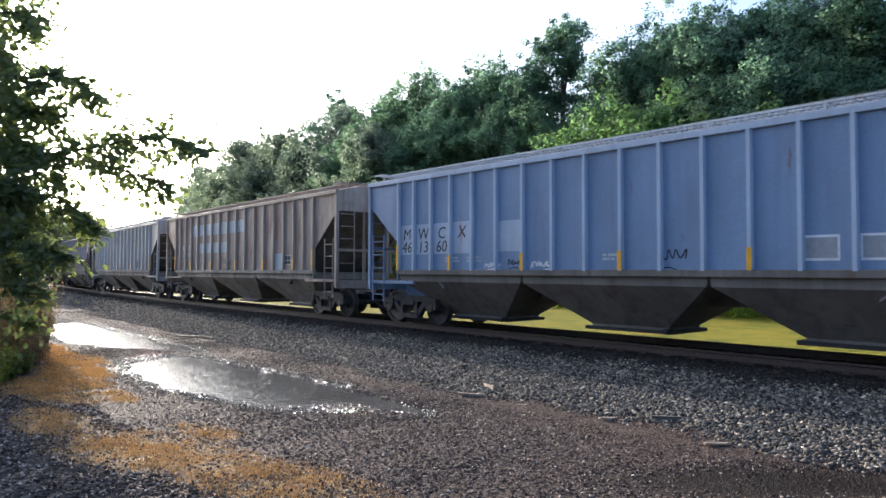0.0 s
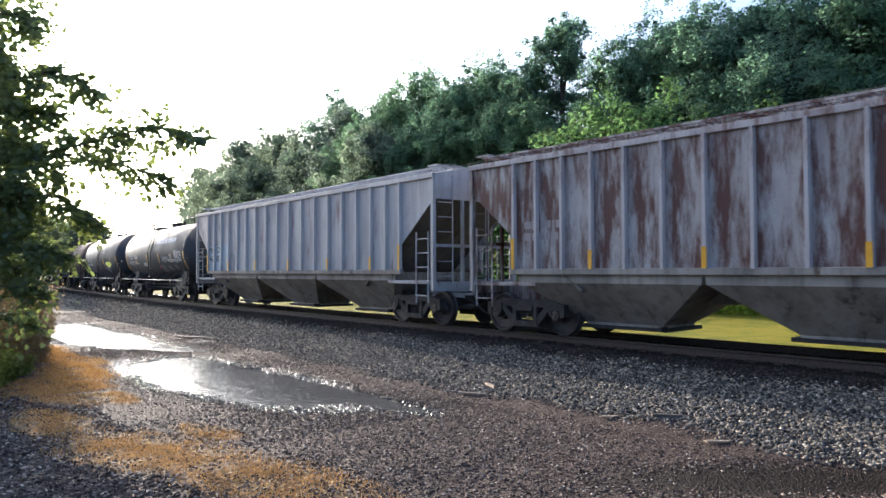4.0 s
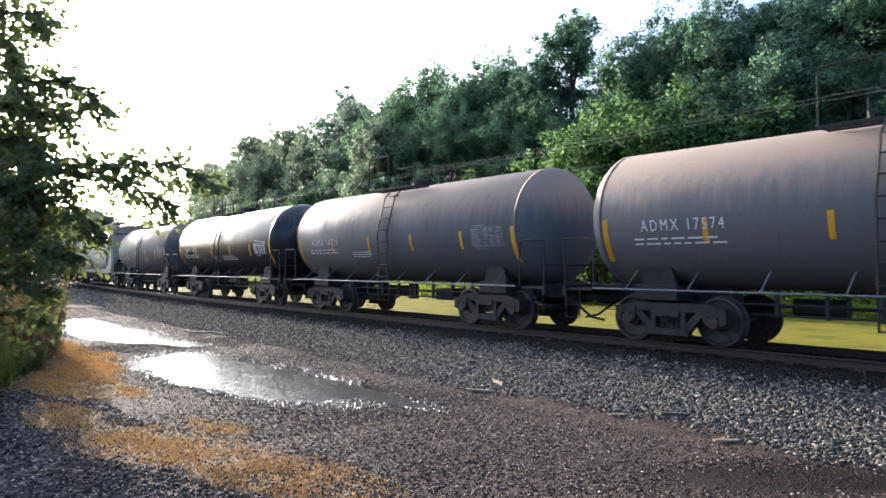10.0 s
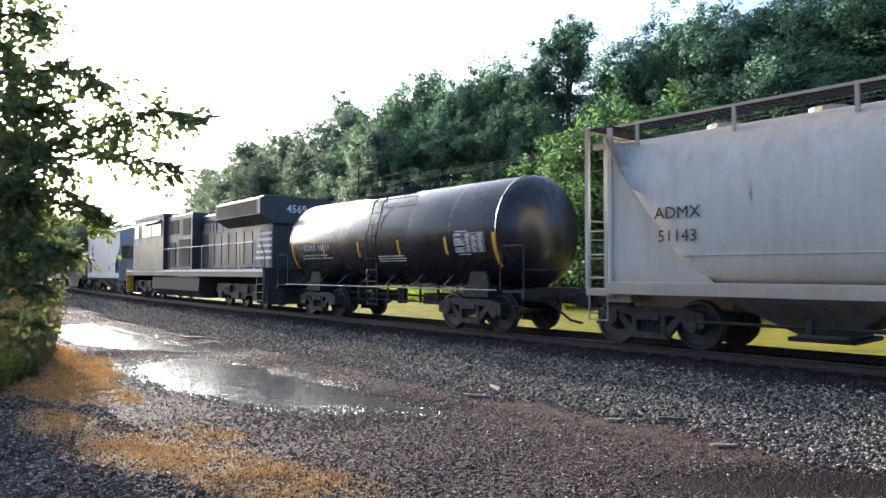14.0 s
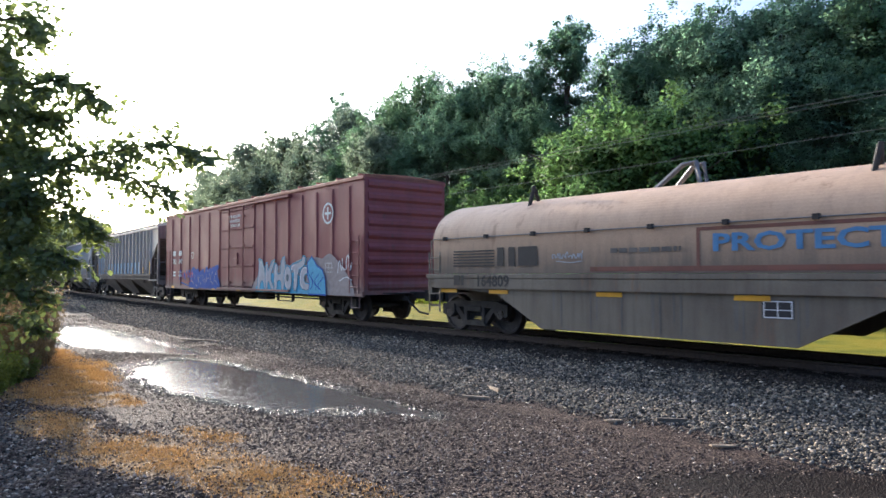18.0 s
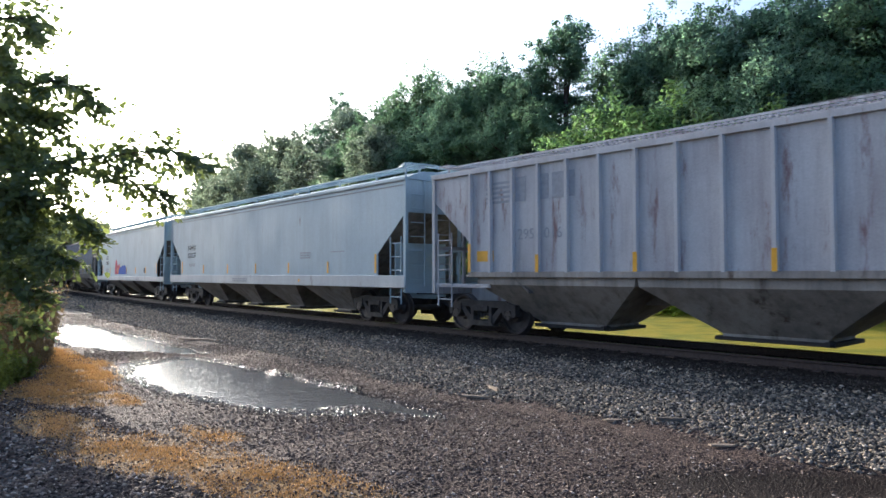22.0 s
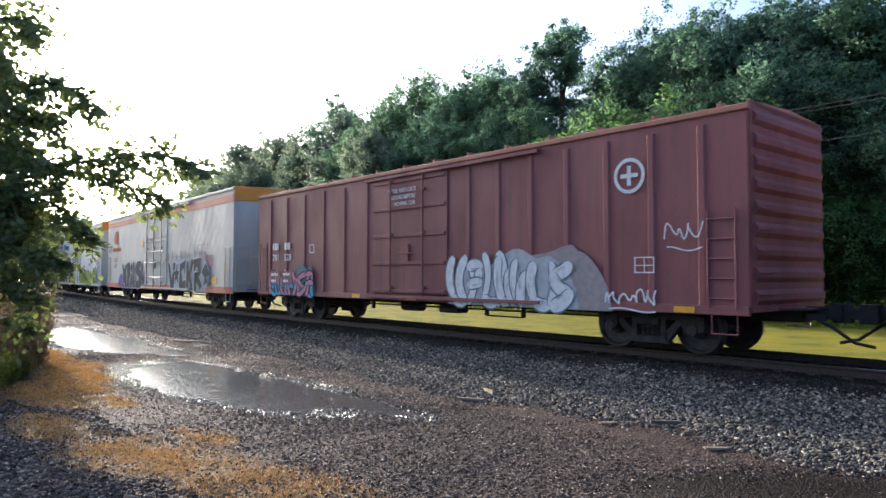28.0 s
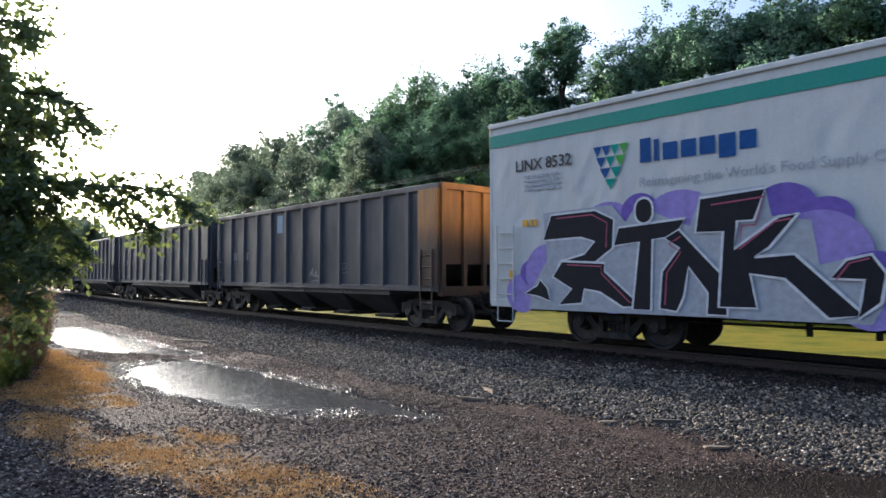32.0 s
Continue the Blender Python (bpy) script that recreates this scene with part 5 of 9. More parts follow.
    part("horn", Build().cyl((-5.6, 0.3, 4.46), (-5.6, 0.3, 4.6), 0.05, 8).cyl((-5.9, 0.3, 4.62), (-5.3, 0.3, 4.62), 0.06, 8), MAT_STEEL_DARK, cab)
    return loco, h

# ---- the train, car by car from its head ----
MAT_GLASS_DARK = plain("cab_glass", (0.02, 0.025, 0.03), 0.08, 0.0, 0.1, 3)
MAT_LOCO_TRIM = plain("cab_trim", (0.42, 0.43, 0.44), 0.5, 0.0, 0.15, 9)
P_BLUE = paint("faded_blue_paint", (0.20, 0.29, 0.43), (0.13, 0.15, 0.19), 0.45, 0.05)
P_BLUE_RIB = paint("chalky_blue_ribs", (0.42, 0.50, 0.60), (0.2, 0.2, 0.22), 0.4, 0.15, (0.4, 0.14, 0.04))
P_BROWN = paint("dusty_brown_paint", (0.46, 0.38, 0.31), (0.17, 0.10, 0.07), 0.75, 0.5, (0.21, 0.10, 0.065))
P_BROWN_RIB = paint("dusty_brown_ribs", (0.36, 0.30, 0.24), (0.15, 0.1, 0.07), 0.5, 0.3)
P_GREY = paint("weathered_grey_paint", (0.44, 0.44, 0.42), (0.16, 0.14, 0.12), 0.55, 0.22, (0.22, 0.10, 0.05))
P_GREY_RIB = paint("pale_grey_ribs", (0.52, 0.51, 0.49), (0.2, 0.17, 0.14), 0.4, 0.25, (0.28, 0.13, 0.06))
P_RUSTY = paint("rust_flaked_white", (0.44, 0.42, 0.40), (0.14, 0.085, 0.06), 0.6, 0.85, (0.10, 0.042, 0.03))
P_RUSTY_RIB = paint("rust_flaked_ribs", (0.50, 0.47, 0.45), (0.15, 0.08, 0.06), 0.5, 0.6, (0.12, 0.05, 0.035))
P_MAUVE = paint("mauve_grey_paint", (0.50, 0.505, 0.49), (0.2, 0.15, 0.15), 0.55, 0.35, (0.20, 0.11, 0.10))
P_SOOT = paint("sooty_brown_paint", (0.27, 0.245, 0.215), (0.085, 0.075, 0.068), 0.7, 0.2, (0.19, 0.14, 0.10))
P_SOOT_RIB = paint("sooty_pale_ribs", (0.52, 0.48, 0.44), (0.10, 0.08, 0.07), 0.5, 0.2)
P_LOW = paint("grimy_underbody", (0.19, 0.17, 0.145), (0.05, 0.043, 0.037), 0.6, 0.25, (0.10, 0.075, 0.055), rough=0.75)
P_LOW_PALE = paint("dusty_underbody", (0.38, 0.34, 0.285), (0.05, 0.043, 0.037), 0.7, 0.3, (0.10, 0.075, 0.055), rough=0.75)
P_BLUEPANEL = paint("new_blue_patch", (0.27, 0.42, 0.54), (0.2, 0.22, 0.25), 0.3, 0.0)
P_PALEPATCH = paint("pale_blue_patch", (0.46, 0.55, 0.60), (0.3, 0.25, 0.2), 0.4, 0.15)
# tank tops: dust whose colour is brightened for the low sun's glow
P_TANK = paint("black_tank_paint", (0.040, 0.050, 0.058), (0.075, 0.075, 0.07), 0.35, 0.0, rough=0.52, dent=0.05, dust_lit=(0.31, 0.23, 0.155), dust_lit_from=2.95)
P_TANK_BROWN = paint("rusted_black_tank", (0.05, 0.044, 0.041), (0.10, 0.07, 0.055), 0.55, 0.1, (0.16, 0.09, 0.06), rough=0.6, dent=0.05, dust_lit=(0.36, 0.21, 0.125), dust_lit_from=2.6)
P_TANK_GREY = paint("dusty_grey_tank", (0.105, 0.115, 0.125), (0.16, 0.14, 0.125), 0.5, 0.0, rough=0.6, dent=0.05, dust_lit=(0.40, 0.285, 0.20), dust_lit_from=2.65)
P_TANK_GLOSS = paint("glossy_black_tank", (0.014, 0.015, 0.018), (0.08, 0.065, 0.055), 0.25, 0.0, rough=0.2, dent=0.03, dust_lit=(0.24, 0.185, 0.145), dust_lit_from=3.2)
P_TANK_SHINY = paint("shiny_black_tank", (0.014, 0.015, 0.018), (0.08, 0.065, 0.055), 0.2, 0.0, rough=0.11, dent=0.03, dust_lit=(0.14, 0.115, 0.095), dust_lit_from=3.4)
P_WHITE = paint("pale_grey_white_paint", (0.52, 0.54, 0.51), (0.30, 0.28, 0.25), 0.35, 0.05, dent=0.1)
P_CREAM = paint("creamy_grey_paint", (0.53, 0.51, 0.445), (0.26, 0.22, 0.17), 0.45, 0.05, dent=0.1, dust_lit=(0.42, 0.33, 0.24), dust_lit_from=3.5, grime_shade=(0.36, 0.28, 0.2), grime_shade_to=1.75)
P_PALEBLUE = paint("pale_blue_grey_paint", (0.40, 0.50, 0.515), (0.25, 0.25, 0.24), 0.3, 0.05, dent=0.1)
P_RED = paint("box_car_red", (0.26, 0.062, 0.062), (0.12, 0.05, 0.05), 0.4, 0.1, (0.13, 0.07, 0.055), grime_shade=(0.20, 0.15, 0.13), grime_shade_to=1.5)
P_RED_DULL = paint("dull_box_car_red", (0.27, 0.082, 0.078), (0.11, 0.055, 0.05), 0.55, 0.2, (0.12, 0.08, 0.065))
P_RED_ROOF = paint("sun_faded_red_edge", (0.40, 0.16, 0.10), (0.2, 0.09, 0.06), 0.4, 0.1)
P_REEFER = paint("dulled_white_reefer", (0.63, 0.61, 0.52), (0.34, 0.31, 0.27), 0.35, 0.0, dent=1.0)
P_REEFER2 = paint("clean_white_reefer", (0.66, 0.67, 0.63), (0.4, 0.40, 0.37), 0.25, 0.0, dent=1.0)
P_STRIPE_RED = paint("faded_red_stripe", (0.55, 0.11, 0.06), (0.3, 0.15, 0.1), 0.3, 0.0)
P_STRIPE_TEAL = paint("teal_stripe", (0.02, 0.30, 0.22), (0.1, 0.3, 0.25), 0.2, 0.0)
P_ORANGE = paint("orange_end_cap", (0.78, 0.33, 0.03), (0.4, 0.2, 0.08), 0.3, 0.0)
P_COAL = paint("coal_car_black", (0.085, 0.086, 0.092), (0.03, 0.028, 0.026), 0.5, 0.15, (0.10, 0.075, 0.06))
# orange end: lower part painted dark where it lies unlit
P_COAL_END = paint("orange_coal_end", (0.46, 0.19, 0.03), (0.06, 0.045, 0.04), 0.7, 0.2, (0.10, 0.07, 0.05), grime_shade=(0.05, 0.04, 0.035), grime_shade_to=2.9)
# hood's lower sides: dirt, with their shade put into the same dark colour
P_HOOD = paint("rusty_tan_hood", (0.54, 0.36, 0.225), (0.30, 0.20, 0.13), 0.5, 0.25, (0.30, 0.18, 0.10), rough=0.45, grime_shade=(0.10, 0.083, 0.066), grime_shade_to=2.3)
P_COIL_RUST = paint("rust_red_stripe", (0.21, 0.075, 0.05), (0.10, 0.055, 0.04), 0.6, 0.3)
P_COIL = paint("tan_coil_car", (0.20, 0.17, 0.125), (0.085, 0.062, 0.045), 0.8, 0.3, (0.20, 0.12, 0.07))
P_LOCO = paint("locomotive_black", (0.034, 0.034, 0.038), (0.13, 0.12, 0.11), 0.55, 0.0, rough=0.35, dent=0.05)

rng = random.Random(11)
CARS = {}
CARS[1] = ribbed_hopper(-0.14, 15.82, P_BLUE, P_BLUE_RIB, P_LOW, "faded blue covered hopper car with pale ribs", P_GREY_RIB)
CARS[2] = ribbed_hopper(17.5, 33.45, P_BROWN, P_BROWN_RIB, P_LOW_PALE, "dusty brown covered hopper car with pale patches", P_BROWN_RIB)
CARS[3] = ribbed_hopper(34.85, 51.1, P_GREY, P_GREY_RIB, P_LOW_PALE, "weathered grey covered hopper car with faint letters", P_GREY_RIB)
CARS[4] = ribbed_hopper(52.5, 68.5, P_RUSTY, P_RUSTY_RIB, P_LOW_PALE, "white covered hopper car flaked with dark rust")
CARS[5] = ribbed_hopper(69.8, 86.2, P_MAUVE, P_GREY_RIB, P_LOW_PALE, "mauve grey covered hopper car with rusty stains")
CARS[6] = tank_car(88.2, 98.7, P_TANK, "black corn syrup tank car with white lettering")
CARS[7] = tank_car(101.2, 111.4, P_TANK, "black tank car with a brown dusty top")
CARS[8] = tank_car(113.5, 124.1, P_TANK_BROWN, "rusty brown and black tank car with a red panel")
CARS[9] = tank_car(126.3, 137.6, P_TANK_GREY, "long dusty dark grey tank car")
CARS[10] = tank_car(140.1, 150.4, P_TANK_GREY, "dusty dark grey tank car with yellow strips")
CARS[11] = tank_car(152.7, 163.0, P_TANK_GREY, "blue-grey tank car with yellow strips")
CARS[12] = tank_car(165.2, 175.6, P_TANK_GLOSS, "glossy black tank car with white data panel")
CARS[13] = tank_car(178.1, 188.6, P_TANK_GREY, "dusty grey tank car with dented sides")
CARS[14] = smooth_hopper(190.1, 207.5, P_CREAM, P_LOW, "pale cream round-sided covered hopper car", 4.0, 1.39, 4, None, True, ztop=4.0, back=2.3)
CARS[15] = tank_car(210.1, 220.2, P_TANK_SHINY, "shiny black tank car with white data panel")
CARS[16] = locomotive(222.0, 242.0, P_LOCO, "black diesel locomotive with white stripes, running backwards")
CARS[17] = smooth_hopper(243.6, 254.7, P_WHITE, P_LOW_PALE, "short white covered hopper car with two bays", 3.98, 1.39, 2, back=3.0)
CARS[18] = coil_car(256.5, 269.3, P_HOOD, P_COIL, "rusty tan coil car with a rounded hood")
CARS[19] = box_car(272.2, 290.3, P_RED, P_RED_ROOF, "red box car with blue and white graffiti", (-1.7, 1.45))
CARS[20] = ribbed_hopper(291.7, 308.2, P_SOOT, P_SOOT_RIB, P_LOW, "sooty brown covered hopper car with blue panels", P_SOOT_RIB)
CARS[21] = ribbed_hopper(309.85, 326.05, P_MAUVE, P_GREY_RIB, P_LOW_PALE, "faded lilac grey covered hopper car with rust stains")
CARS[22] = smooth_hopper(327.1, 346.2, P_PALEBLUE, P_LOW_PALE, "long pale grey covered hopper car with smooth sides", 4.0, 1.39, 4, P_WHITE)
CARS[23] = smooth_hopper(347.3, 363.3, P_PALEBLUE, P_LOW, "pale blue-grey covered hopper car with a red and blue tag", 4.0, 1.30, 3, P_WHITE)
CARS[24] = ribbed_hopper(364.7, 380.4, P_SOOT, P_SOOT_RIB, P_LOW, "dark brown covered hopper car with two blue patches", P_SOOT)
CARS[25] = box_car(382.4, 401.0, P_RED, P_RED_ROOF, "red box car with a white painted graffiti band", (-1.7, 1.45))
CARS[26] = box_car(403.1, 421.1, P_RED_DULL, P_RED_ROOF, "dull red box car with white graffiti letters", (-1.74, 1.44))
CARS[27] = reefer(423.2, 443.5, P_REEFER, P_STRIPE_RED, P_STRIPE_RED, P_ORANGE, "dulled white refrigerator car with a red stripe and graffiti", (-1.84, 1.78))
CARS[28] = reefer(445.6, 466.0, P_REEFER2, P_STRIPE_TEAL, P_REEFER2, P_ORANGE, "white refrigerator car with a teal stripe and graffiti", (-1.6, 1.9))
CARS[29] = coal_hopper(467.8, 481.7, P_COAL, P_COAL_END, "black coal hopper with an orange end")
CARS[30] = coal_hopper(482.7, 497.5, P_COAL, P_COAL, "black ribbed coal hopper")
CARS[31] = coal_hopper(498.5, 513.5, P_COAL, P_COAL, "black ribbed coal hopper")
CARS[32] = coal_hopper(514.5, 529.5, P_COAL, P_COAL, "black ribbed coal hopper")

# ---- what is painted on the cars ----
def flat_paint(name, col):
    m = plain(name, col, 0.75, 0.0, 0.18, 7)
    m.node_tree.nodes["Principled BSDF"].inputs["Specular IOR Level"].default_value = 0.22
    return m


INK = {"black": flat_paint("spray_black", (0.018, 0.018, 0.022)), "white": flat_paint("spray_white", (0.72, 0.73, 0.73)), "purple": flat_paint("spray_purple", (0.20, 0.13, 0.46)),
       "lilac": flat_paint("spray_lilac", (0.36, 0.28, 0.62)), "green": flat_paint("spray_lime", (0.36, 0.43, 0.05)), "slate": flat_paint("spray_slate", (0.15, 0.20, 0.22)), "faded": flat_paint("faded_blue_print", (0.11, 0.24, 0.42)), "cyan": flat_paint("spray_cyan", (0.12, 0.42, 0.62)),
       "blue": flat_paint("spray_blue", (0.03, 0.10, 0.42)), "red": flat_paint("spray_red", (0.50, 0.10, 0.13)), "pink": flat_paint("spray_pink", (0.62, 0.25, 0.32)),
       "orange": flat_paint("print_orange", (0.55, 0.12, 0.04)), "navy": flat_paint("print_navy", (0.02, 0.09, 0.28)), "teal": flat_paint("print_teal", (0.02, 0.33, 0.26)),
       "leaf": flat_paint("print_green", (0.10, 0.42, 0.07)), "silver": flat_paint("spray_silver", (0.45, 0.47, 0.49)), "ink": flat_paint("spray_slate_black", (0.028, 0.04, 0.046)), "rose": flat_paint("spray_rose", (0.42, 0.10, 0.16)), "moss": flat_paint("spray_moss", (0.16, 0.24, 0.035)), "grey": MAT_GREY, "dull": flat_paint("worn_white", (0.34, 0.30, 0.29))}


def panel(car, h, k0, k1, z0, z1, mat, n=18, name="paint_patch"):
    """A patch of newer paint between the ribs k0 and k1."""
    for k in range(k0, k1):
        x0, x1 = rib_x(h, k, n) + 0.055, rib_x(h, k + 1, n) - 0.055
        part(name, Build().box(x0, x1, -1.4625, -1.4665, z0, z1), mat, car)


def gap_text(car, h, k, z, text, mat, size=0.5, n=18, tilt=0.12):
    x = (rib_x(h, k, n) + rib_x(h, k + 1, n)) / 2
    lettering(text, car, x, -1.47, z, size, mat, tilt=tilt)


def bars(car, x0, z, w, h, rows, mat, seed=1, y=-1.467, name="stencil_block"):
    tagged(part(name, stencil(Build(), random.Random(seed), x0, z, w, h, rows, y), mat, car), "small print", kind="stuff")


def frame_plate(car, x, z, w, h, mat, y=-1.467):
    """A small consolidated-data plate: a frame with lines in it."""
    b = Build()
    for a, c, d, e in ((x, x + w, z, z + 0.02), (x, x + w, z + h - 0.02, z + h), (x, x + 0.02, z, z + h), (x + w - 0.02, x + w, z, z + h), (x + w * 0.48, x + w * 0.52, z, z + h), (x, x + w, z + h * 0.45, z + h * 0.5)):
        b.box(a, c, y, y - 0.003, d, e)
    part("data_plate", b, mat, car)


def stroke(b, p, q, w, y, k=1.0):
    d = Vector((q[0] - p[0], q[1] - p[1])).normalized()
    nx, nz = -d.y * w / 2, d.x * w / 2
    px, pz, qx, qz = p[0] - d.x * w * 0.3, p[1] - d.y * w * 0.3, q[0] + d.x * w * 0.3, q[1] + d.y * w * 0.3
    b.add([(px + nx, y, pz + nz), (px - nx, y, pz - nz), (qx - nx * k, y, qz - nz * k), (qx + nx * k, y, qz + nz * k)], [(0, 1, 2, 3)])


def swoosh(b, p, q, w, y, bulge, k=1.0):
    """A curved spray stroke that swells in the middle and ends round."""
    d = Vector((q[0] - p[0], q[1] - p[1]))
    L = max(d.length, 0.01)
    d /= L
    nv = Vector((-d.y, d.x))
    left, right, n = [], [], 10
    for i in range(n + 1):
        t = i / n
        e = min(t, 1 - t) * L / (w * 0.5)
        ww = w / 2 * (math.sqrt(max(0.0, 1 - (1 - min(1, e + 0.12)) ** 2))) * (1 + (k - 1) * t)
        c = Vector(p) + d * (L * (t * 1.12 - 0.06)) + nv * (bulge * L * 4 * t * (1 - t))
        sl = Vector((1, 4 * bulge * (1 - 2 * t))).normalized()
        nn = nv * sl.x - d * sl.y
        left.append((c.x + nn.x * ww, y, c.y + nn.y * ww)); right.append((c.x - nn.x * ww, y, c.y - nn.y * ww))
    b.add(left + right, [(i, i + 1, n + 2 + i, n + 1 + i) for i in range(n)])


def cloud(car, x0, x1, z0, z1, y, mat, seed, n=14):
    """A cloudy ground of spray paint: one outline with an uneven, billowing top."""
    r = random.Random(seed)
    m = n * 6
    ph, am = [r.uniform(0, 6.28) for _ in range(4)], [r.uniform(0.5, 1) for _ in range(4)]
    top = []
    for k in range(m + 1):
        q = k / m
        billow = 0.5 + 0.12 * am[0] * math.sin(q * 5 + ph[0]) + 0.16 * am[1] * abs(math.sin(q * n * 0.9 + ph[1])) + 0.08 * am[2] * math.sin(q * n * 1.7 + ph[2])
        end = min(1, 5 * q, 5 * (1 - q)) ** 0.5
        top.append((x0 + (x1 - x0) * q, y, z0 + (z1 - z0) * min(1.0, 1.35 * billow) * end + 0.01))
    part("graffiti_cloud", Build().add([(x1, y, z0), (x0, y, z0)] + top, [tuple(range(m + 3))]), mat, car)


def wild(car, x0, x1, z0, z1, y, fill, edge, shine, seed, letters=5, width=0.17):
    """Interlocked spray-paint letters that cannot be read: strokes with an outline and highlights."""
    r = random.Random(seed)
    w = (x1 - x0) / letters
    H = z1 - z0
    k = 0
    for i in range(letters):
        eb, fb, sb = Build(), Build(), Build()
        a, c = x0 + w * i + w * 0.12, x0 + w * (i + 1) - w * 0.05
        hh = H * r.uniform(0.72, 1.0)
        shapes = [[((a, z0), (a + w * 0.12, z0 + hh)), ((a, z0 + hh * 0.9), (c, z0 + hh * r.uniform(0.6, 1))), ((c, z0 + hh * 0.85), (c - w * 0.1, z0 + hh * 0.5)), ((c, z0 + hh * 0.5), (a, z0 + hh * 0.42))],
                  [((a, z0 + hh), (a + w * 0.3, z0)), ((a + w * 0.3, z0), (c - w * 0.2, z0 + hh * 0.7)), ((c - w * 0.2, z0 + hh * 0.7), (c, z0))],
                  [((a, z0), (a, z0 + hh)), ((a, z0 + hh * 0.5), (c, z0 + hh)), ((a, z0 + hh * 0.5), (c + w * 0.1, z0))],
                  [((c, z0 + hh), (a, z0 + hh * 0.75)), ((a, z0 + hh * 0.75), (c, z0 + hh * 0.35)), ((c, z0 + hh * 0.35), (a - w * 0.1, z0))],
                  [((a, z0 + hh), (a, z0 + hh * 0.15)), ((a, z0 + hh * 0.12), (c, z0 + hh * 0.05)), ((c, z0), (c + w * 0.05, z0 + hh))]]
        for p, q in r.choice(shapes):
            ww = width * r.uniform(0.8, 1.25)
            bg = r.choice((-1, 1)) * r.uniform(0.1, 0.26)
            kk = r.uniform(0.75, 1.15)
            swoosh(eb, p, q, ww * 1.35 + 0.075, y - 0.0004 * k, bg, kk)
            swoosh(fb, p, q, ww * 1.35, y - 0.0002 - 0.0004 * k, bg, kk)
            m = ((p[0] * 0.7 + q[0] * 0.3), (p[1] * 0.7 + q[1] * 0.3))
            n_ = ((p[0] * 0.35 + q[0] * 0.65), (p[1] * 0.35 + q[1] * 0.65))
            stroke(sb, m, n_, 0.03, y - 0.014 - 0.0003 * k)
            k += 1
        letter = part("graffiti_letter", fb, INK[fill], car)
        part("letter_outline", eb, INK[edge], letter)
        pieces("letter_shine", sb, INK[shine], letter)


def ribbon(b, pts, w, y, closed=False):
    """One flat painted line of even width through (x, z) points."""
    n = len(pts)
    vs = []
    for i in range(n):
        p, q = pts[i - 1 if closed or i else 0], pts[(i + 1) % n if closed or i < n - 1 else i]
        d = Vector((q[0] - p[0], q[1] - p[1]))
        d = d.normalized() if d.length > 1e-6 else Vector((1, 0))
        for sg in (1, -1):
            vs.append((pts[i][0] - d.y * w / 2 * sg, y, pts[i][1] + d.x * w / 2 * sg))
    m = n if closed else n - 1
    return b.add(vs, [(2 * i, 2 * i + 1, 2 * ((i + 1) % n) + 1, 2 * ((i + 1) % n)) for i in range(m)])


def rounded(pts, times):
    """Cuts the corners of a closed outline, so that it swells like sprayed letters."""
    for _ in range(times):
        pts = [(a[0] * (1 - q) + b[0] * q, a[1] * (1 - q) + b[1] * q) for a, b in zip(pts, pts[1:] + pts[:1]) for q in (0.25, 0.75)]
    return pts


def letter(car, pts, x, z, w, h, y, fill, edge, line=0.05, soft=0, shine=None):
    """One painted letter, from an outline in a unit square, with a line round it."""
    pp = [(x + w * u, z + h * v) for u, v in rounded(pts, soft)]
    b = Build().add([(a, y, c) for a, c in pp], [tuple(range(len(pp)))])
    ob = part("graffiti_letter", b, INK[fill], car)
    part("letter_outline", ribbon(Build(), pp, line, y - 0.002, True), INK[edge], ob)
    if shine:
        cx, cz = sum(p[0] for p in pp) / len(pp), sum(p[1] for p in pp) / len(pp)
        inner = [(cx + (a - cx) * 0.8, cz + (c - cz) * 0.86) for a, c in pp]
        k = len(inner)
        part("letter_shine", ribbon(Build(), inner[: k // 3 + 1], line * 0.6, y - 0.003), INK[shine], ob)
    return ob


def disc(car, x, z, rx, rz, y, mat, name="graffiti_bubble"):
    return part(name, Build().add([(x + rx * math.cos(a), y, z + rz * math.sin(a)) for a in (2 * math.pi * j / 26 for j in range(26))], [tuple(range(26))]), mat, car)


def tag(car, x, z, w, h, y, ink, seed, r=0.012):
    """A quick running scrawl of one thin spray line, with loops, and a stroke under it."""
    rg = random.Random(seed)
    n = max(8, int(w / h * 5))
    pts = []
    for k in range(n):
        high = rg.uniform(0.65, 1.0) if k % 2 else rg.uniform(0.0, 0.25)
        pts.append((x + w * (k + rg.uniform(-0.7, 0.7)) / (n - 1), z + h * high))
        if rg.random() < 0.35:
            pts.append((pts[-1][0] - 0.5 * w / n, z + h * rg.uniform(0.3, 0.7)))
    for _ in range(3):
        pts = [pts[0]] + [(a[0] * (1 - q) + c[0] * q, a[1] * (1 - q) + c[1] * q) for a, c in zip(pts, pts[1:]) for q in (0.25, 0.75)] + [pts[-1]]
    b = ribbon(Build(), pts, r * 2, y)
    ribbon(b, [(x + w * (0.1 + 0.85 * k / 8), z - h * 0.14 + h * 0.08 * math.sin(k * 0.7 + seed)) for k in range(9)], r * 1.6, y - 0.0006)
    tagged(part("graffiti_tag", b, INK[ink], car), "quick spray-paint scrawl", kind="stuff")


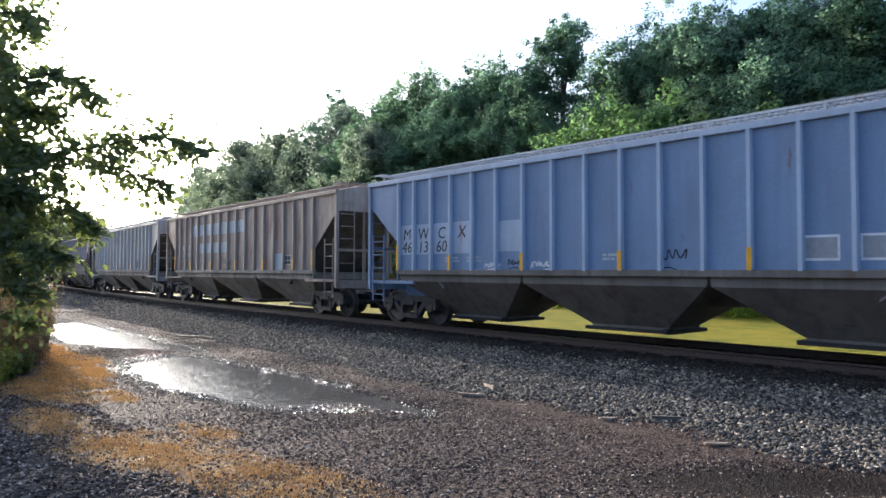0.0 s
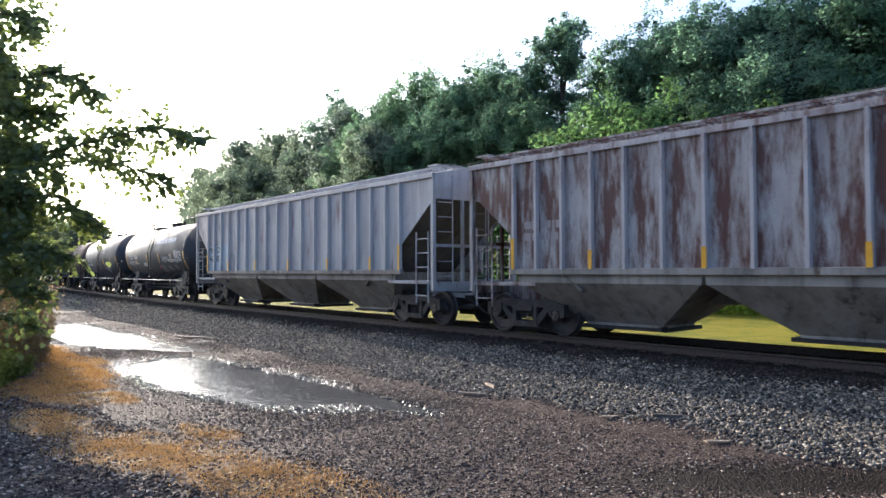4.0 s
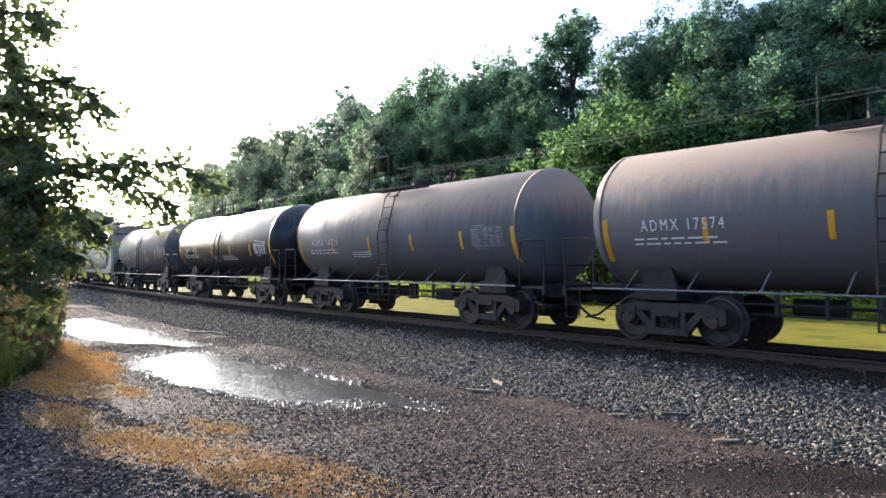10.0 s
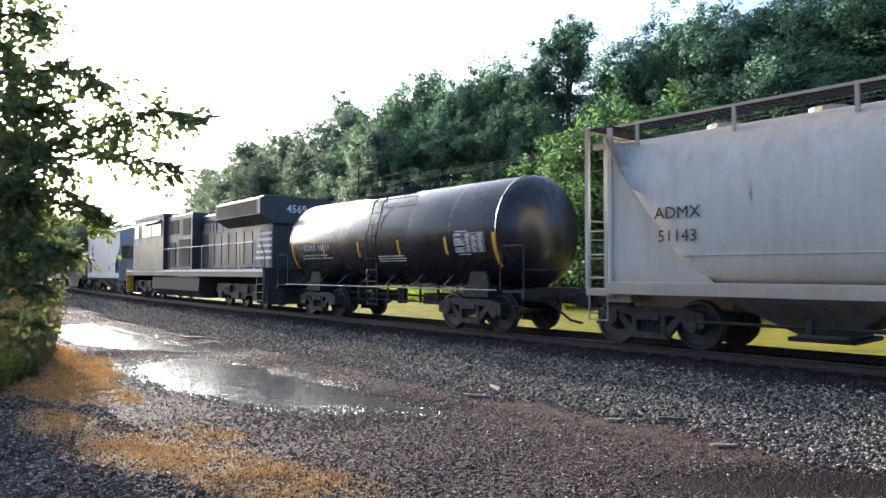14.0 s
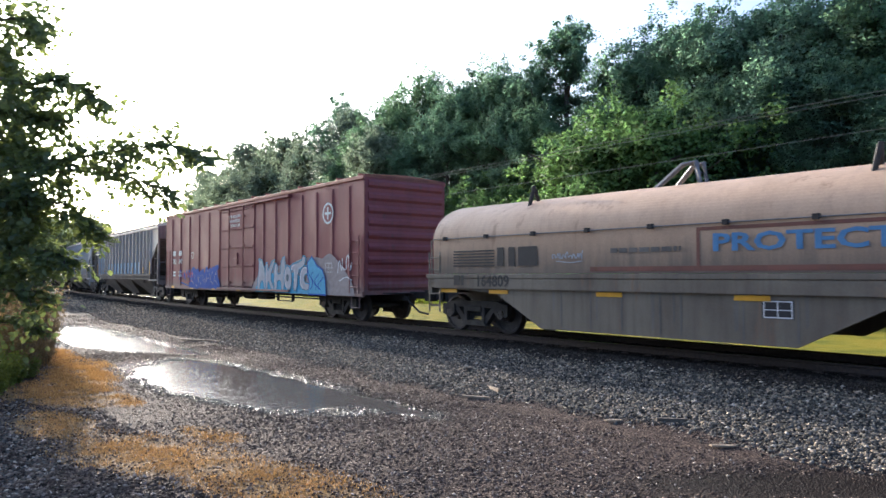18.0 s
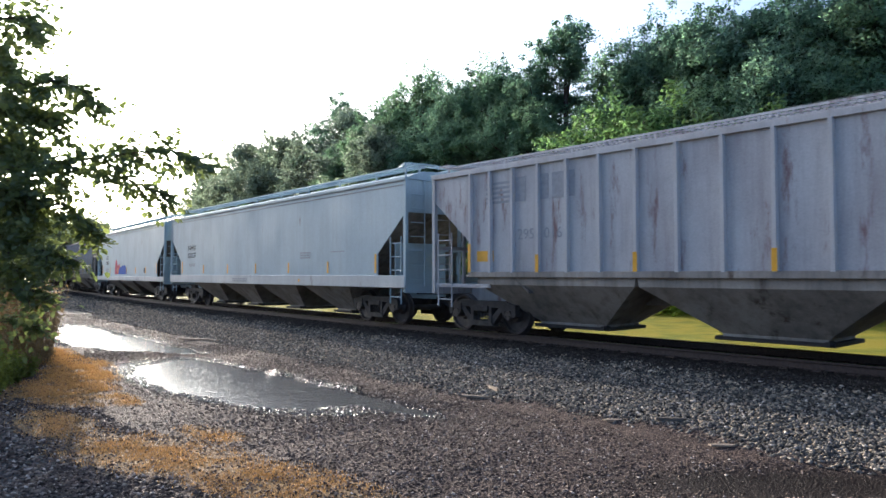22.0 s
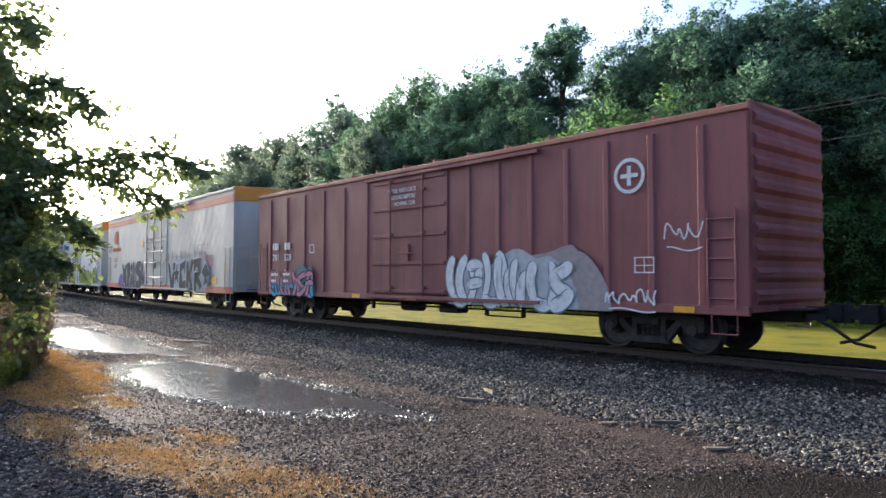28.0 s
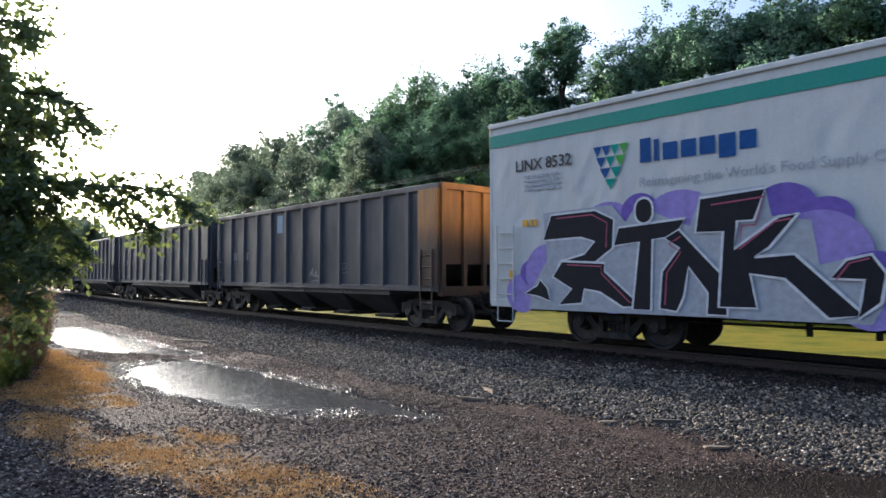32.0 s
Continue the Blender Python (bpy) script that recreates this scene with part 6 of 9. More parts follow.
def word(car, text, x, z, size, y, fill, edge, squeeze=1.0, fat=0.05, edge_fat=0.10):
    lettering(text, car, x, y, z, size, INK[edge], offset=edge_fat, squeeze=squeeze, name="graffiti_outline")
    lettering(text, car, x, y - 0.012, z, size, INK[fill], offset=fat, squeeze=squeeze, name="graffiti_letters")


# blue hopper
car, h = CARS[1]
for k, (a, b_) in enumerate((("M", "46"), ("W", "13"), ("C", "60"), ("X", ""))):
    gap_text(car, h, k, 2.27, a, MAT_BLACK, 0.42)
    if b_:
        gap_text(car, h, k, 1.93, b_, MAT_BLACK, 0.42)
panel(car, h, 0, 4, 1.88, 2.66, P_BLUE_RIB)
panel(car, h, 5, 6, 1.9, 2.6, P_BLUE_RIB)
for k in (2, 3, 8):
    bars(car, -h + 1.7 + 0.782 * k, 1.75, 0.5, 0.05, 2, INK["silver"], k)
tag(car, -1.9, 1.5, 0.6, 0.2, -1.468, "white", 3, 0.02)
tag(car, -3.3, 1.52, 0.5, 0.16, -1.468, "white", 4, 0.02)
tag(car, -2.6, 1.55, 0.45, 0.22, -1.468, "black", 5)
tag(car, 1.2, 1.55, 0.55, 0.4, -1.468, "black", 6)
for x in (3.75, 4.55):
    part("data_panel", Build().box(x, x + 0.52, -1.4625, -1.4665, 1.62, 2.02), INK["white"], car)
    part("data_panel_print", Build().box(x + 0.03, x + 0.49, -1.468, -1.471, 1.66, 1.98), MAT_GREY, car)
# brown hopper with pale patches in two rows
car, h = CARS[2]
panel(car, h, 3, 10, 2.95, 3.42, P_PALEPATCH)
panel(car, h, 4, 8, 2.2, 2.62, P_PALEPATCH)
panel(car, h, 13, 14, 1.46, 2.05, P_PALEPATCH)
gap_text(car, h, 1, 2.35, "AE", MAT_WHITE, 0.34)
gap_text(car, h, 2, 2.35, "X", MAT_WHITE, 0.34)
gap_text(car, h, 1, 2.05, "23", MAT_WHITE, 0.34)
gap_text(car, h, 2, 2.05, "166", MAT_WHITE, 0.34)
part("data_panel", Build().box(4.45, 4.95, -1.4625, -1.4665, 1.65, 1.98), MAT_BLACK, car)
frame_plate(car, 4.45, 1.65, 0.5, 0.33, INK["white"], -1.468)
tag(car, -1.0, 1.6, 0.9, 0.5, -1.468, "black", 8)
# grey hopper
car, h = CARS[3]
for k, (a, b_) in enumerate((("M", "46"), ("W", "13"), ("C", "61"), ("X", ""))):
    gap_text(car, h, k, 2.27, a, MAT_BLACK, 0.42)
    if b_:
        gap_text(car, h, k, 1.93, b_, MAT_BLACK, 0.42)
panel(car, h, 0, 4, 1.9, 2.7, P_PALEPATCH)
for k, a in ((7, "K"), (9, "E"), (10, "R"), (11, "O"), (12, "S")):
    gap_text(car, h, k, 3.05, a, MAT_BLACK if a in "SK" else MAT_GREY, 0.62, tilt=0)
part("data_panel", Build().box(4.0, 4.45, -1.4625, -1.4665, 1.62, 2.0), MAT_BLACK, car)
bars(car, -4.6, 1.7, 1.4, 0.06, 2, INK["grey"], 5)
# rusty hopper
car, h = CARS[4]
part("data_panel", Build().box(4.0, 4.42, -1.4625, -1.4665, 1.6, 1.95), MAT_BLACK, car)
frame_plate(car, 4.0, 1.6, 0.42, 0.35, INK["white"], -1.468)
bars(car, -6.3, 2.35, 1.2, 0.16, 2, INK["dull"], 6)
tag(car, 1.9, 1.55, 0.5, 0.25, -1.468, "black", 9)
tag(car, 5.3, 1.55, 0.5, 0.25, -1.468, "black", 10)
# mauve hopper with a white number block
car, h = CARS[5]
panel(car, h, 0, 3, 1.5, 2.5, P_PALEPATCH)
gap_text(car, h, 0, 2.2, "MW", MAT_BLACK, 0.36, tilt=0)
gap_text(car, h, 1, 2.2, "CX", MAT_BLACK, 0.36, tilt=0)
gap_text(car, h, 0, 1.85, "462", MAT_BLACK, 0.34, tilt=0)
gap_text(car, h, 1, 1.85, "857", MAT_BLACK, 0.34, tilt=0)
bars(car, -4.6, 2.1, 0.6, 0.05, 4, MAT_GREY, 4)

# tank cars
R = random.Random(21)
for k, text in ((6, "TILX 170866"), (7, "ADMX 15554"), (8, "VTGX 17298"), (9, "ADMX 15328"), (10, "ADMX 17574"), (11, "ADMX 16776"), (12, "ADMX 16166"), (15, "ADMX 16259")):
    car, h = CARS[k]
    tank_marks(car, h, R, text, grid=k not in (7, 8), prints=1 if k in (6, 7) else 2, size=0.25 if k == 8 else 0.31, x=-h + 1.45 if k == 8 else None, grid_mat=MAT_WHITE if k in (6, 12, 15) else MAT_GREY)
tank_marks(*CARS[13], R, "ADMX 11171", mat=MAT_GREY)
car, h = CARS[6]
b = Build()
xx = 0.75
for wdt in (0.3, 0.34, 0.3, 0.3, 0.42, 0.3, 0.34, 0.3, 0.28):
    tank_patch(b, xx, xx + wdt * 0.78, 17, 27, 0.006, 2)
    xx += wdt + 0.03
pieces("name_block", b, INK["white"], car, "white painted block")
tank_text("CORN SYRUP", car, 3.25, -21.5, 0.19, MAT_WHITE, squeeze=0.8)
b = Build()
for k, line in enumerate((((1.72, -9), (1.80, -12), (1.78, -20), (1.86, -21), (2.02, -9)), ((1.98, -7), (2.0, -19)), ((2.08, -13), (2.04, -17), (2.13, -19), (2.18, -14), (2.1, -12)),
                          ((2.22, -11), (2.25, -19), (2.28, -13), (2.36, -11)), ((2.36, -16), (2.46, -15), (2.44, -11), (2.37, -14), (2.40, -19), (2.5, -18)), ((2.62, -9), (2.52, -12), (2.62, -15), (2.52, -19)),
                          ((2.66, -15), (2.76, -14), (2.72, -10), (2.68, -16), (2.74, -19), (2.95, -15)), ((3.02, -4), (3.0, -16), (3.14, -15)), ((3.16, -6), (3.18, -16)), ((3.14, -6), (3.3, -7), (3.33, -12), (3.18, -16)), ((2.0, -22), (2.2, -21.2), (2.45, -21.6)))):
    tank_line(b, line, 0.035 if k < 10 else 0.022, 0.008 + 0.0006 * k)
tagged(part("graffiti_tag", b, INK["white"], car), "white spray-paint scrawl", kind="stuff")
b = Build()
for k, line in enumerate((((-2.66, -24), (-2.5, -45), (-2.2, -44)), ((-2.08, -26), (-1.98, -45)), ((-2.1, -27), (-1.85, -28), (-1.84, -33), (-2.03, -35), (-1.76, -37), (-1.78, -43), (-1.98, -45)), ((-1.62, -30), (-1.5, -24), (-1.42, -45)), ((-1.6, -45.5), (-1.25, -44.5)))):
    tank_line(b, line, 0.014, 0.008 + 0.0006 * k)
tagged(part("chalk_letters", b, MAT_GREY, car), "letters chalked thinly by a passer-by", kind="stuff")
b = Build()
for x0, x1, a0, rows in ((1.22, 2.1, -29, 6), (2.3, 3.1, -31, 4), (-1.4, -0.75, -27, 4), (-4.3, -3.0, -22, 2), (3.46, 3.87, -29, 4)):
    for r in range(rows):
        tank_patch(b, x0, x0 + (x1 - x0) * R.uniform(0.6, 1), a0 - 3 * r, a0 - 3 * r - 1.1, 0.006, 1)
tagged(part("small_print", b, MAT_GREY, car), "faded rows of small print", kind="stuff")
part("red_label", tank_patch(Build(), 0.9, 1.16, -36, -29, 0.007, 2), INK["rose"], car, "faded red label")
car, h = CARS[7]
# a tag inside a sprayed halo, and a thin scrawl above it
halo = [(1.42, -26), (1.5, -23), (1.62, -21), (1.76, -16.5), (1.92, -21), (2.06, -21.5), (2.15, -28), (2.22, -37), (2.12, -42), (1.98, -42), (1.94, -48), (1.76, -47), (1.6, -42.5), (1.44, -41), (1.4, -33)]
for w, mat, lift in ((0.09, P_TANK_GREY, 0.006), (0.05, MAT_GREY, 0.0075)):
    part("halo_line", tank_line(Build(), rounded(halo, 2) + rounded(halo, 2)[:1], w, lift), mat, car, "soft sprayed line round a tag")
b = Build()
for k, line in enumerate((((1.46, -28), (1.5, -34), (1.58, -28), (1.56, -39)), ((1.62, -29), (1.6, -39), (1.68, -38)), ((1.6, -33), (1.67, -32)), ((1.7, -40), (1.73, -29), (1.78, -33), (1.72, -35)), ((1.8, -29), (1.8, -39), (1.86, -30), (1.87, -39)),
                          ((1.9, -39), (1.92, -29), (1.98, -31), (1.92, -35)), ((2.0, -27), (2.03, -33), (2.1, -25)), ((2.04, -33), (2.04, -36)), ((1.56, -40.5), (1.85, -40), (2.05, -39.5)), ((1.78, -21), (1.74, -27)), ((1.66, -24.5), (1.86, -24.5)), ((1.72, -43), (1.84, -43), (1.85, -46.5)))):
    tank_line(b, line, 0.026, 0.009 + 0.0005 * k)
tagged(part("graffiti_tag", b, INK["white"], car), "white spray-paint scrawl", kind="stuff")
b = Build()
for k, line in enumerate((((1.04, 14), (1.14, 13), (1.05, 8)), ((1.02, 11), (1.2, 12)), ((1.16, 15), (1.24, 13), (1.2, 8)), ((1.28, 8), (1.36, 15), (1.38, 8)), ((1.3, 11), (1.42, 11)), ((1.44, 8), (1.5, 15)), ((1.46, 13), (1.6, 13), (1.54, 8)), ((1.58, 11), (1.8, 11.5), (1.86, 10.5)), ((1.64, 15), (1.72, 13), (1.66, 8)), ((1.88, 19), (1.9, 11), (1.8, 12)), ((1.84, 10), (1.76, 6)))):
    tank_line(b, line, 0.016, 0.008 + 0.0005 * k)
tagged(part("graffiti_tag", b, INK["silver"], car), "thin silver scrawl", kind="stuff")
part("red_label", tank_patch(Build(), 1.1, 1.36, -37, -29.5, 0.007, 2), INK["rose"], car, "faded red label")
b = Build()
for r, (x0, x1) in enumerate(((2.36, 3.04), (2.46, 2.94), (2.56, 2.84))):
    tank_patch(b, x0, x1, -30 - 2.8 * r, -31 - 2.8 * r, 0.006, 1)
tagged(part("small_print", b, MAT_GREY, car), "three short rows of small print", kind="stuff")
car, h = CARS[8]
part("red_panel", tank_patch(Build(), 0.5, 4.2, -2, 32, 0.005, 8), paint("worn_red_panel", (0.15, 0.055, 0.045), (0.10, 0.06, 0.045), 0.5, 0.2, rough=0.4), car, "worn red sign panel")
b = Build()
xx = 0.55
for wdt in (0.42, 0.42, 0.42, 0.42):
    tank_patch(b, xx, xx + wdt * 0.7, 22, 31, 0.009, 2)
    xx += wdt
pieces("name_block", b, INK["dull"], car, "worn white painted block")
for k in range(6):
    a, rr = 2 * math.pi * k / 5, 0.36 if k < 5 else 0.0
    cx, ca, rp = 1.75 + rr * math.cos(a), 4 + rr * math.sin(a) * 41, 0.25 if k < 5 else 0.16
    b = Build().add([on_tank(cx + rp * math.cos(q), ca + rp * 41 * math.sin(q), 0.010 + 0.0015 * k) for q in (2 * math.pi * m / 20 for m in range(20))], [tuple(range(20))])
    part("flower_petal", b, INK["grey" if k < 5 else "dull"], car, "pale round petal of a worn emblem")
part("dark_patch", tank_patch(tank_patch(Build(), 2.0, 3.0, -16, 0, 0.007, 3), 2.6, 3.7, -30, -16, 0.007, 3), P_TANK, CARS[9][0])

# round hopper
car, h = CARS[14]
lettering("ADMX", car, -h + 2.05, -1.59, 2.42, 0.31, MAT_BLACK)
lettering("51143", car, -h + 2.05, -1.59, 2.0, 0.31, MAT_BLACK)
part("reflector", Build().box(h - 0.82, h - 0.7, -1.444, -1.45, 1.4, 2.25), MAT_YELLOW, car)
part("sill_opening", Build().cyl((h - 0.57, -0.95, 1.75), (h - 0.56, -0.95, 1.75), 0.2, 16), MAT_BLACK, car)
# locomotive
car, h = CARS[16]
end_number = lettering("4569", car, 0, 0, 0, 0.42, MAT_WHITE, offset=0.006)
end_number.matrix_basis = pose(9.61, 0.0, 3.72, 90, 0, 90)
lettering("4569", car, -7.70, -1.506, 2.91, 0.56, MAT_WHITE, "LEFT", offset=0.02)
bars(car, -5.2, 2.71, 0.5, 0.05, 1, MAT_GREY, 3, -1.506)
lettering("AC44C6M", car, -8.2, -1.462, 1.475, 0.10, MAT_BLACK)
b = Build()
for k in range(5):
    b.box(1.8 + 0.06 * k, 2.8, -0.93, -0.934, 3.2 + k * 0.1, 3.25 + k * 0.1)
b.box(2.9, 3.1, -0.93, -0.934, 3.2, 3.65).box(3.3, 3.5, -0.93, -0.934, 3.2, 3.65).box(3.7, 4.3, -0.93, -0.934, 3.2, 3.65)
pieces("mark_block", b, MAT_GREY, car, "white stripes and blocks in place of an owner's mark")
# short white hopper
car, h = CARS[17]
lettering("ITFX", car, -h + 1.75, -1.49, 3.0, 0.46, MAT_BLACK, tilt=0.15)
lettering("3009", car, -h + 1.75, -1.49, 2.55, 0.46, MAT_BLACK)
bars(car, -h + 1.4, 1.72, 0.9, 0.05, 2, MAT_GREY, 7, -1.488)
bars(car, 0.3, 2.05, 0.9, 0.05, 4, INK["silver"], 8, -1.488)
part("data_panel", Build().box(2.15, 2.55, -1.485, -1.489, 1.55, 1.85), MAT_BLACK, car)
frame_plate(car, 2.15, 1.55, 0.4, 0.3, INK["white"], -1.491)
bars(car, 3.0, 1.98, 0.9, 0.05, 2, MAT_GREY, 9, -1.488)
bars(car, -2.0, 1.2, 2.2, 0.05, 1, MAT_GREY, 9, -1.547)
# coil car
car, h = CARS[18]
lettering("164809", car, -h + 2.35, -1.607, 1.16, 0.36, MAT_BLACK, offset=0.008)
bars(car, -h + 1.05, 1.17, 0.35, 0.24, 1, MAT_BLACK, 2, -1.604)
part("number_board", Build().box(-h + 0.3, h - 0.3, -1.53, -1.602, 1.10, 1.33), P_COIL, car, "rusty strip behind the number")
lettering("CS 22", car, h - 0.85, -1.607, 1.16, 0.26, MAT_BLACK)
b = Build()
for k in range(6):
    b.box(-h + 0.9, -h + 2.3, -1.474, -1.478, 1.62 + k * 0.07, 1.655 + k * 0.07)
for a, c in ((2.4, 2.6), (2.75, 2.95), (3.05, 3.6)):
    b.box(-h + a, -h + c, -1.474, -1.478, 1.62, 2.05)
pieces("mark_block", b, MAT_BLACK, car, "worn black stripes and blocks in place of an owner's mark")
b = Build()
lettering("PROTECT", car, 2.6, -1.476, 1.84, 0.42, INK["faded"], offset=0.012, squeeze=1.55)
for x, wd in ((4.4, 0.22), (4.75, 0.22), (5.1, 0.22)):
    b.box(x, x + wd * 0.8, -1.474, -1.478, 1.85, 2.12)
pieces("faded_letter_block", b, INK["faded"], car, "faded blue block of an unreadable word")
part("plate_ground", Build().box(2.06, 2.56, -1.531, -1.534, 0.71, 1.01), MAT_BLACK, car)
frame_plate(car, 2.08, 0.72, 0.46, 0.28, INK["white"], -1.535)
# weld lines and rust runs on the girder, the red border round the word, a quick tag
for x in (-2.1, -1.35, -0.62, 0.2, 0.62, 1.75, 2.62):
    part("weld_line", Build().box(x - 0.018, x + 0.018, -1.529, -1.5335, 0.34, 1.33), P_LOW, car)
for x, w, z in ((-1.2, 0.07, 0.55), (0.05, 0.1, 0.42), (0.48, 0.06, 0.6), (1.62, 0.12, 0.5), (2.75, 0.08, 0.62), (-2.3, 0.09, 0.7)):
    part("rust_run", Build().add([(x - w * 0.5, -1.532, 1.33), (x + w * 0.5, -1.532, 1.33), (x + w * 0.35, -1.532, z), (x - w * 0.2, -1.532, z - 0.05)], [(0, 1, 2, 3)]), P_LOW, car)
part("red_band", Build().box(-1.4, h - 0.5, -1.462, -1.4675, 1.49, 1.58), P_COIL_RUST, car, "rust-red painted band")
for x0, x1, z0, z1 in ((0.9, 5.9, 2.2, 2.26), (0.9, 0.96, 1.58, 2.2), (5.84, 5.9, 1.58, 2.2)):
    part("red_border", Build().box(x0, x1, -1.462, -1.4675, z0, z1), P_COIL_RUST, car)
tag(car, -2.35, 1.72, 0.8, 0.2, -1.47, "silver", 77, 0.012)
bars(car, -0.9, 1.85, 1.5, 0.09, 1, P_LOW, 5, -1.472)

# box cars
def box_marks(k, num1, num2, logo_x):
    car, h = CARS[k]
    b = Build()
    ring = [[(logo_x + r * math.cos(a), -1.54, 3.35 + r * math.sin(a)) for a in (2 * math.pi * j / 28 for j in range(28))] for r in (0.34, 0.27)]
    b.loft(ring, cap=False)
    b.box(logo_x - 0.19, logo_x + 0.19, -1.54, -1.543, 3.31, 3.39).box(logo_x - 0.04, logo_x + 0.04, -1.545, -1.548, 3.16, 3.54)
    part("round_emblem", b, INK["white"], car, "white ring emblem with a cross")
    for j, t in enumerate((num1, num2)):
        lettering(t, car, -h + 1.42 + j * 0.85, -1.54, 1.95, 0.33, MAT_WHITE)
        bars(car, -h + 1.2 + j * 0.85, 2.32, 0.4, 0.24, 1, MAT_WHITE, 3 + j, -1.54)
    part("plate_mark", Build().box(-h + 3.72, -h + 4.0, -1.536, -1.539, 2.17, 2.19).box(-h + 3.72, -h + 4.0, -1.536, -1.539, 2.42, 2.44).box(-h + 3.72, -h + 3.74, -1.536, -1.539, 2.17, 2.44).box(-h + 3.98, -h + 4.0, -1.536, -1.539, 2.17, 2.44), MAT_WHITE, car)
    for j, t in enumerate(("CLOSE AND LOCK", "DOORS BEFORE", "MOVING CAR")):
        lettering(t, car, -0.35 + 0.06 * j, -1.582, 3.68 - 0.18 * j, 0.17, MAT_WHITE, squeeze=0.85)
    frame_plate(car, h - 2.2, 1.5, 0.42, 0.3, MAT_WHITE, -1.54)
    return car, h


car, h = box_marks(19, "782", "347", 7.0)
tag(car, -h + 2.2, 1.1, 1.9, 0.7, -1.556, "blue", 64, 0.03)
tag(car, -h + 2.4, 1.2, 1.6, 0.5, -1.558, "red", 65, 0.018)
bars(car, -h + 1.2, 1.5, 0.4, 0.09, 2, MAT_WHITE, 66, -1.54)
bars(car, -h + 2.05, 1.5, 0.4, 0.09, 2, MAT_WHITE, 67, -1.54)
cloud(car, 1.3, 8.6, 0.80, 2.1, -1.543, INK["dull"], 5, 12)
cloud(car, 1.6, 5.9, 0.80, 1.5, -1.545, INK["cyan"], 6, 9)
WALL = -1.549
for k, (pts, x, w, h_) in enumerate((([(0, 0), (0.3, 0.95), (0.1, 1.1), (0.65, 1), (1, 0), (0.74, 0), (0.64, 0.3), (0.4, 0.3), (0.28, 0)], 1.75, 0.9, 1.05),
                                     ([(0, 0), (0, 1), (0.28, 1), (0.28, 0.62), (0.7, 1.05), (1.15, 1.12), (0.5, 0.5), (1.05, 0), (0.66, 0), (0.28, 0.4), (0.28, 0)], 2.5, 0.75, 0.98),
                                     ([(0, 0), (0.05, 1), (0.33, 1), (0.33, 0.6), (0.68, 0.6), (0.66, 1.1), (1.1, 1.3), (0.98, 0), (0.7, 0), (0.7, 0.36), (0.32, 0.36), (0.3, 0)], 3.2, 0.85, 0.95),
                                     ([(0.5, 0), (0.1, 0.2), (0, 0.55), (0.2, 0.95), (0.6, 1), (0.95, 0.7), (0.95, 0.3), (0.8, 0.05)], 4.0, 0.62, 0.88),
                                     ([(0.25, 0), (0.42, 0.7), (0, 0.68), (0.05, 0.9), (1.1, 1.0), (1.2, 1.2), (1.5, 1.12), (1.3, 0.8), (0.75, 0.7), (0.65, 0)], 4.5, 0.75, 1.0),
                                     ([(0.9, 0.95), (0.3, 1), (0, 0.6), (0.1, 0.1), (0.9, 0.0), (1.05, 0.3), (0.45, 0.35), (0.5, 0.65), (0.95, 0.68)], 5.15, 0.75, 0.85))):
    letter(car, pts, x, 0.88, w, h_, WALL - 0.004 * k, "silver", "cyan", 0.055, 1, "white")
    ob = letter(car, pts, x + 0.02, 0.9, w * 0.97, h_ * 0.97, WALL - 0.0015 - 0.004 * k, "silver", "slate", 0.025, 1)
disc(car, 4.3, 1.33, 0.1, 0.13, WALL - 0.02, INK["slate"])
letter(car, [(0.0, 0.85), (0.25, 1.0), (0.55, 0.75), (0.85, 0.65), (1.0, 0.4), (1.05, 0.0), (0.05, 0.0), (0.12, 0.3), (0, 0.5)], 5.75, 0.80, 1.15, 1.22, WALL - 0.028, "cyan", "blue", 0.05)
for k in range(4):
    ribbon_pts = [(5.95 + 0.22 * k + 0.16 * math.sin(q * 5 + k), 0.95 + 0.65 * (1 - 0.12 * k) * q) for q in (0, 0.15, 0.3, 0.45, 0.6, 0.75, 0.9, 1)]
    part("blue_line", ribbon(Build(), ribbon_pts, 0.035, WALL - 0.032), INK["blue"], car)
cloud(car, -5.6, -1.85, 0.86, 1.85, -1.545, INK["blue"], 7, 12)
wild(car, -5.3, -2.0, 0.9, 1.75, -1.552, "blue", "blue", "silver", 33, 7, 0.12)
tag(car, 7.6, 1.4, 0.9, 0.7, -1.545, "white", 11, 0.02)
car, h = box_marks(25, "783", "177", 7.0)
part("graffiti_ground", Build().box(-h + 2.75, h - 3.4, -1.541, -1.545, 0.86, 1.82), INK["silver"], car)
word(car, "MELTI", -2.4, 0.92, 1.15, -1.552, "silver", "black", 1.55, 0.0, 0.075)
wild(car, 1.7, 5.4, 0.9, 1.7, -1.55, "silver", "black", "white", 35, 6, 0.12)
tag(car, -h + 0.8, 1.1, 0.9, 0.4, -1.545, "white", 14, 0.014)
tag(car, -h + 1.7, 1.0, 0.8, 0.7, -1.545, "white", 15, 0.012)
tag(car, -h + 2.4, 1.7, 0.9, 0.35, -1.545, "white", 16, 0.012)
car, h = box_marks(26, "781", "528", 6.7)
cloud(car, 1.5, 6.3, 0.76, 2.2, -1.543, INK["dull"], 17, 10)
cloud(car, 1.6, 5.5, 0.76, 2.1, -1.545, INK["silver"], 27, 8)
wild(car, 1.65, 5.3, 0.84, 1.95, -1.552, "white", "slate", "silver", 37, 7, 0.17)
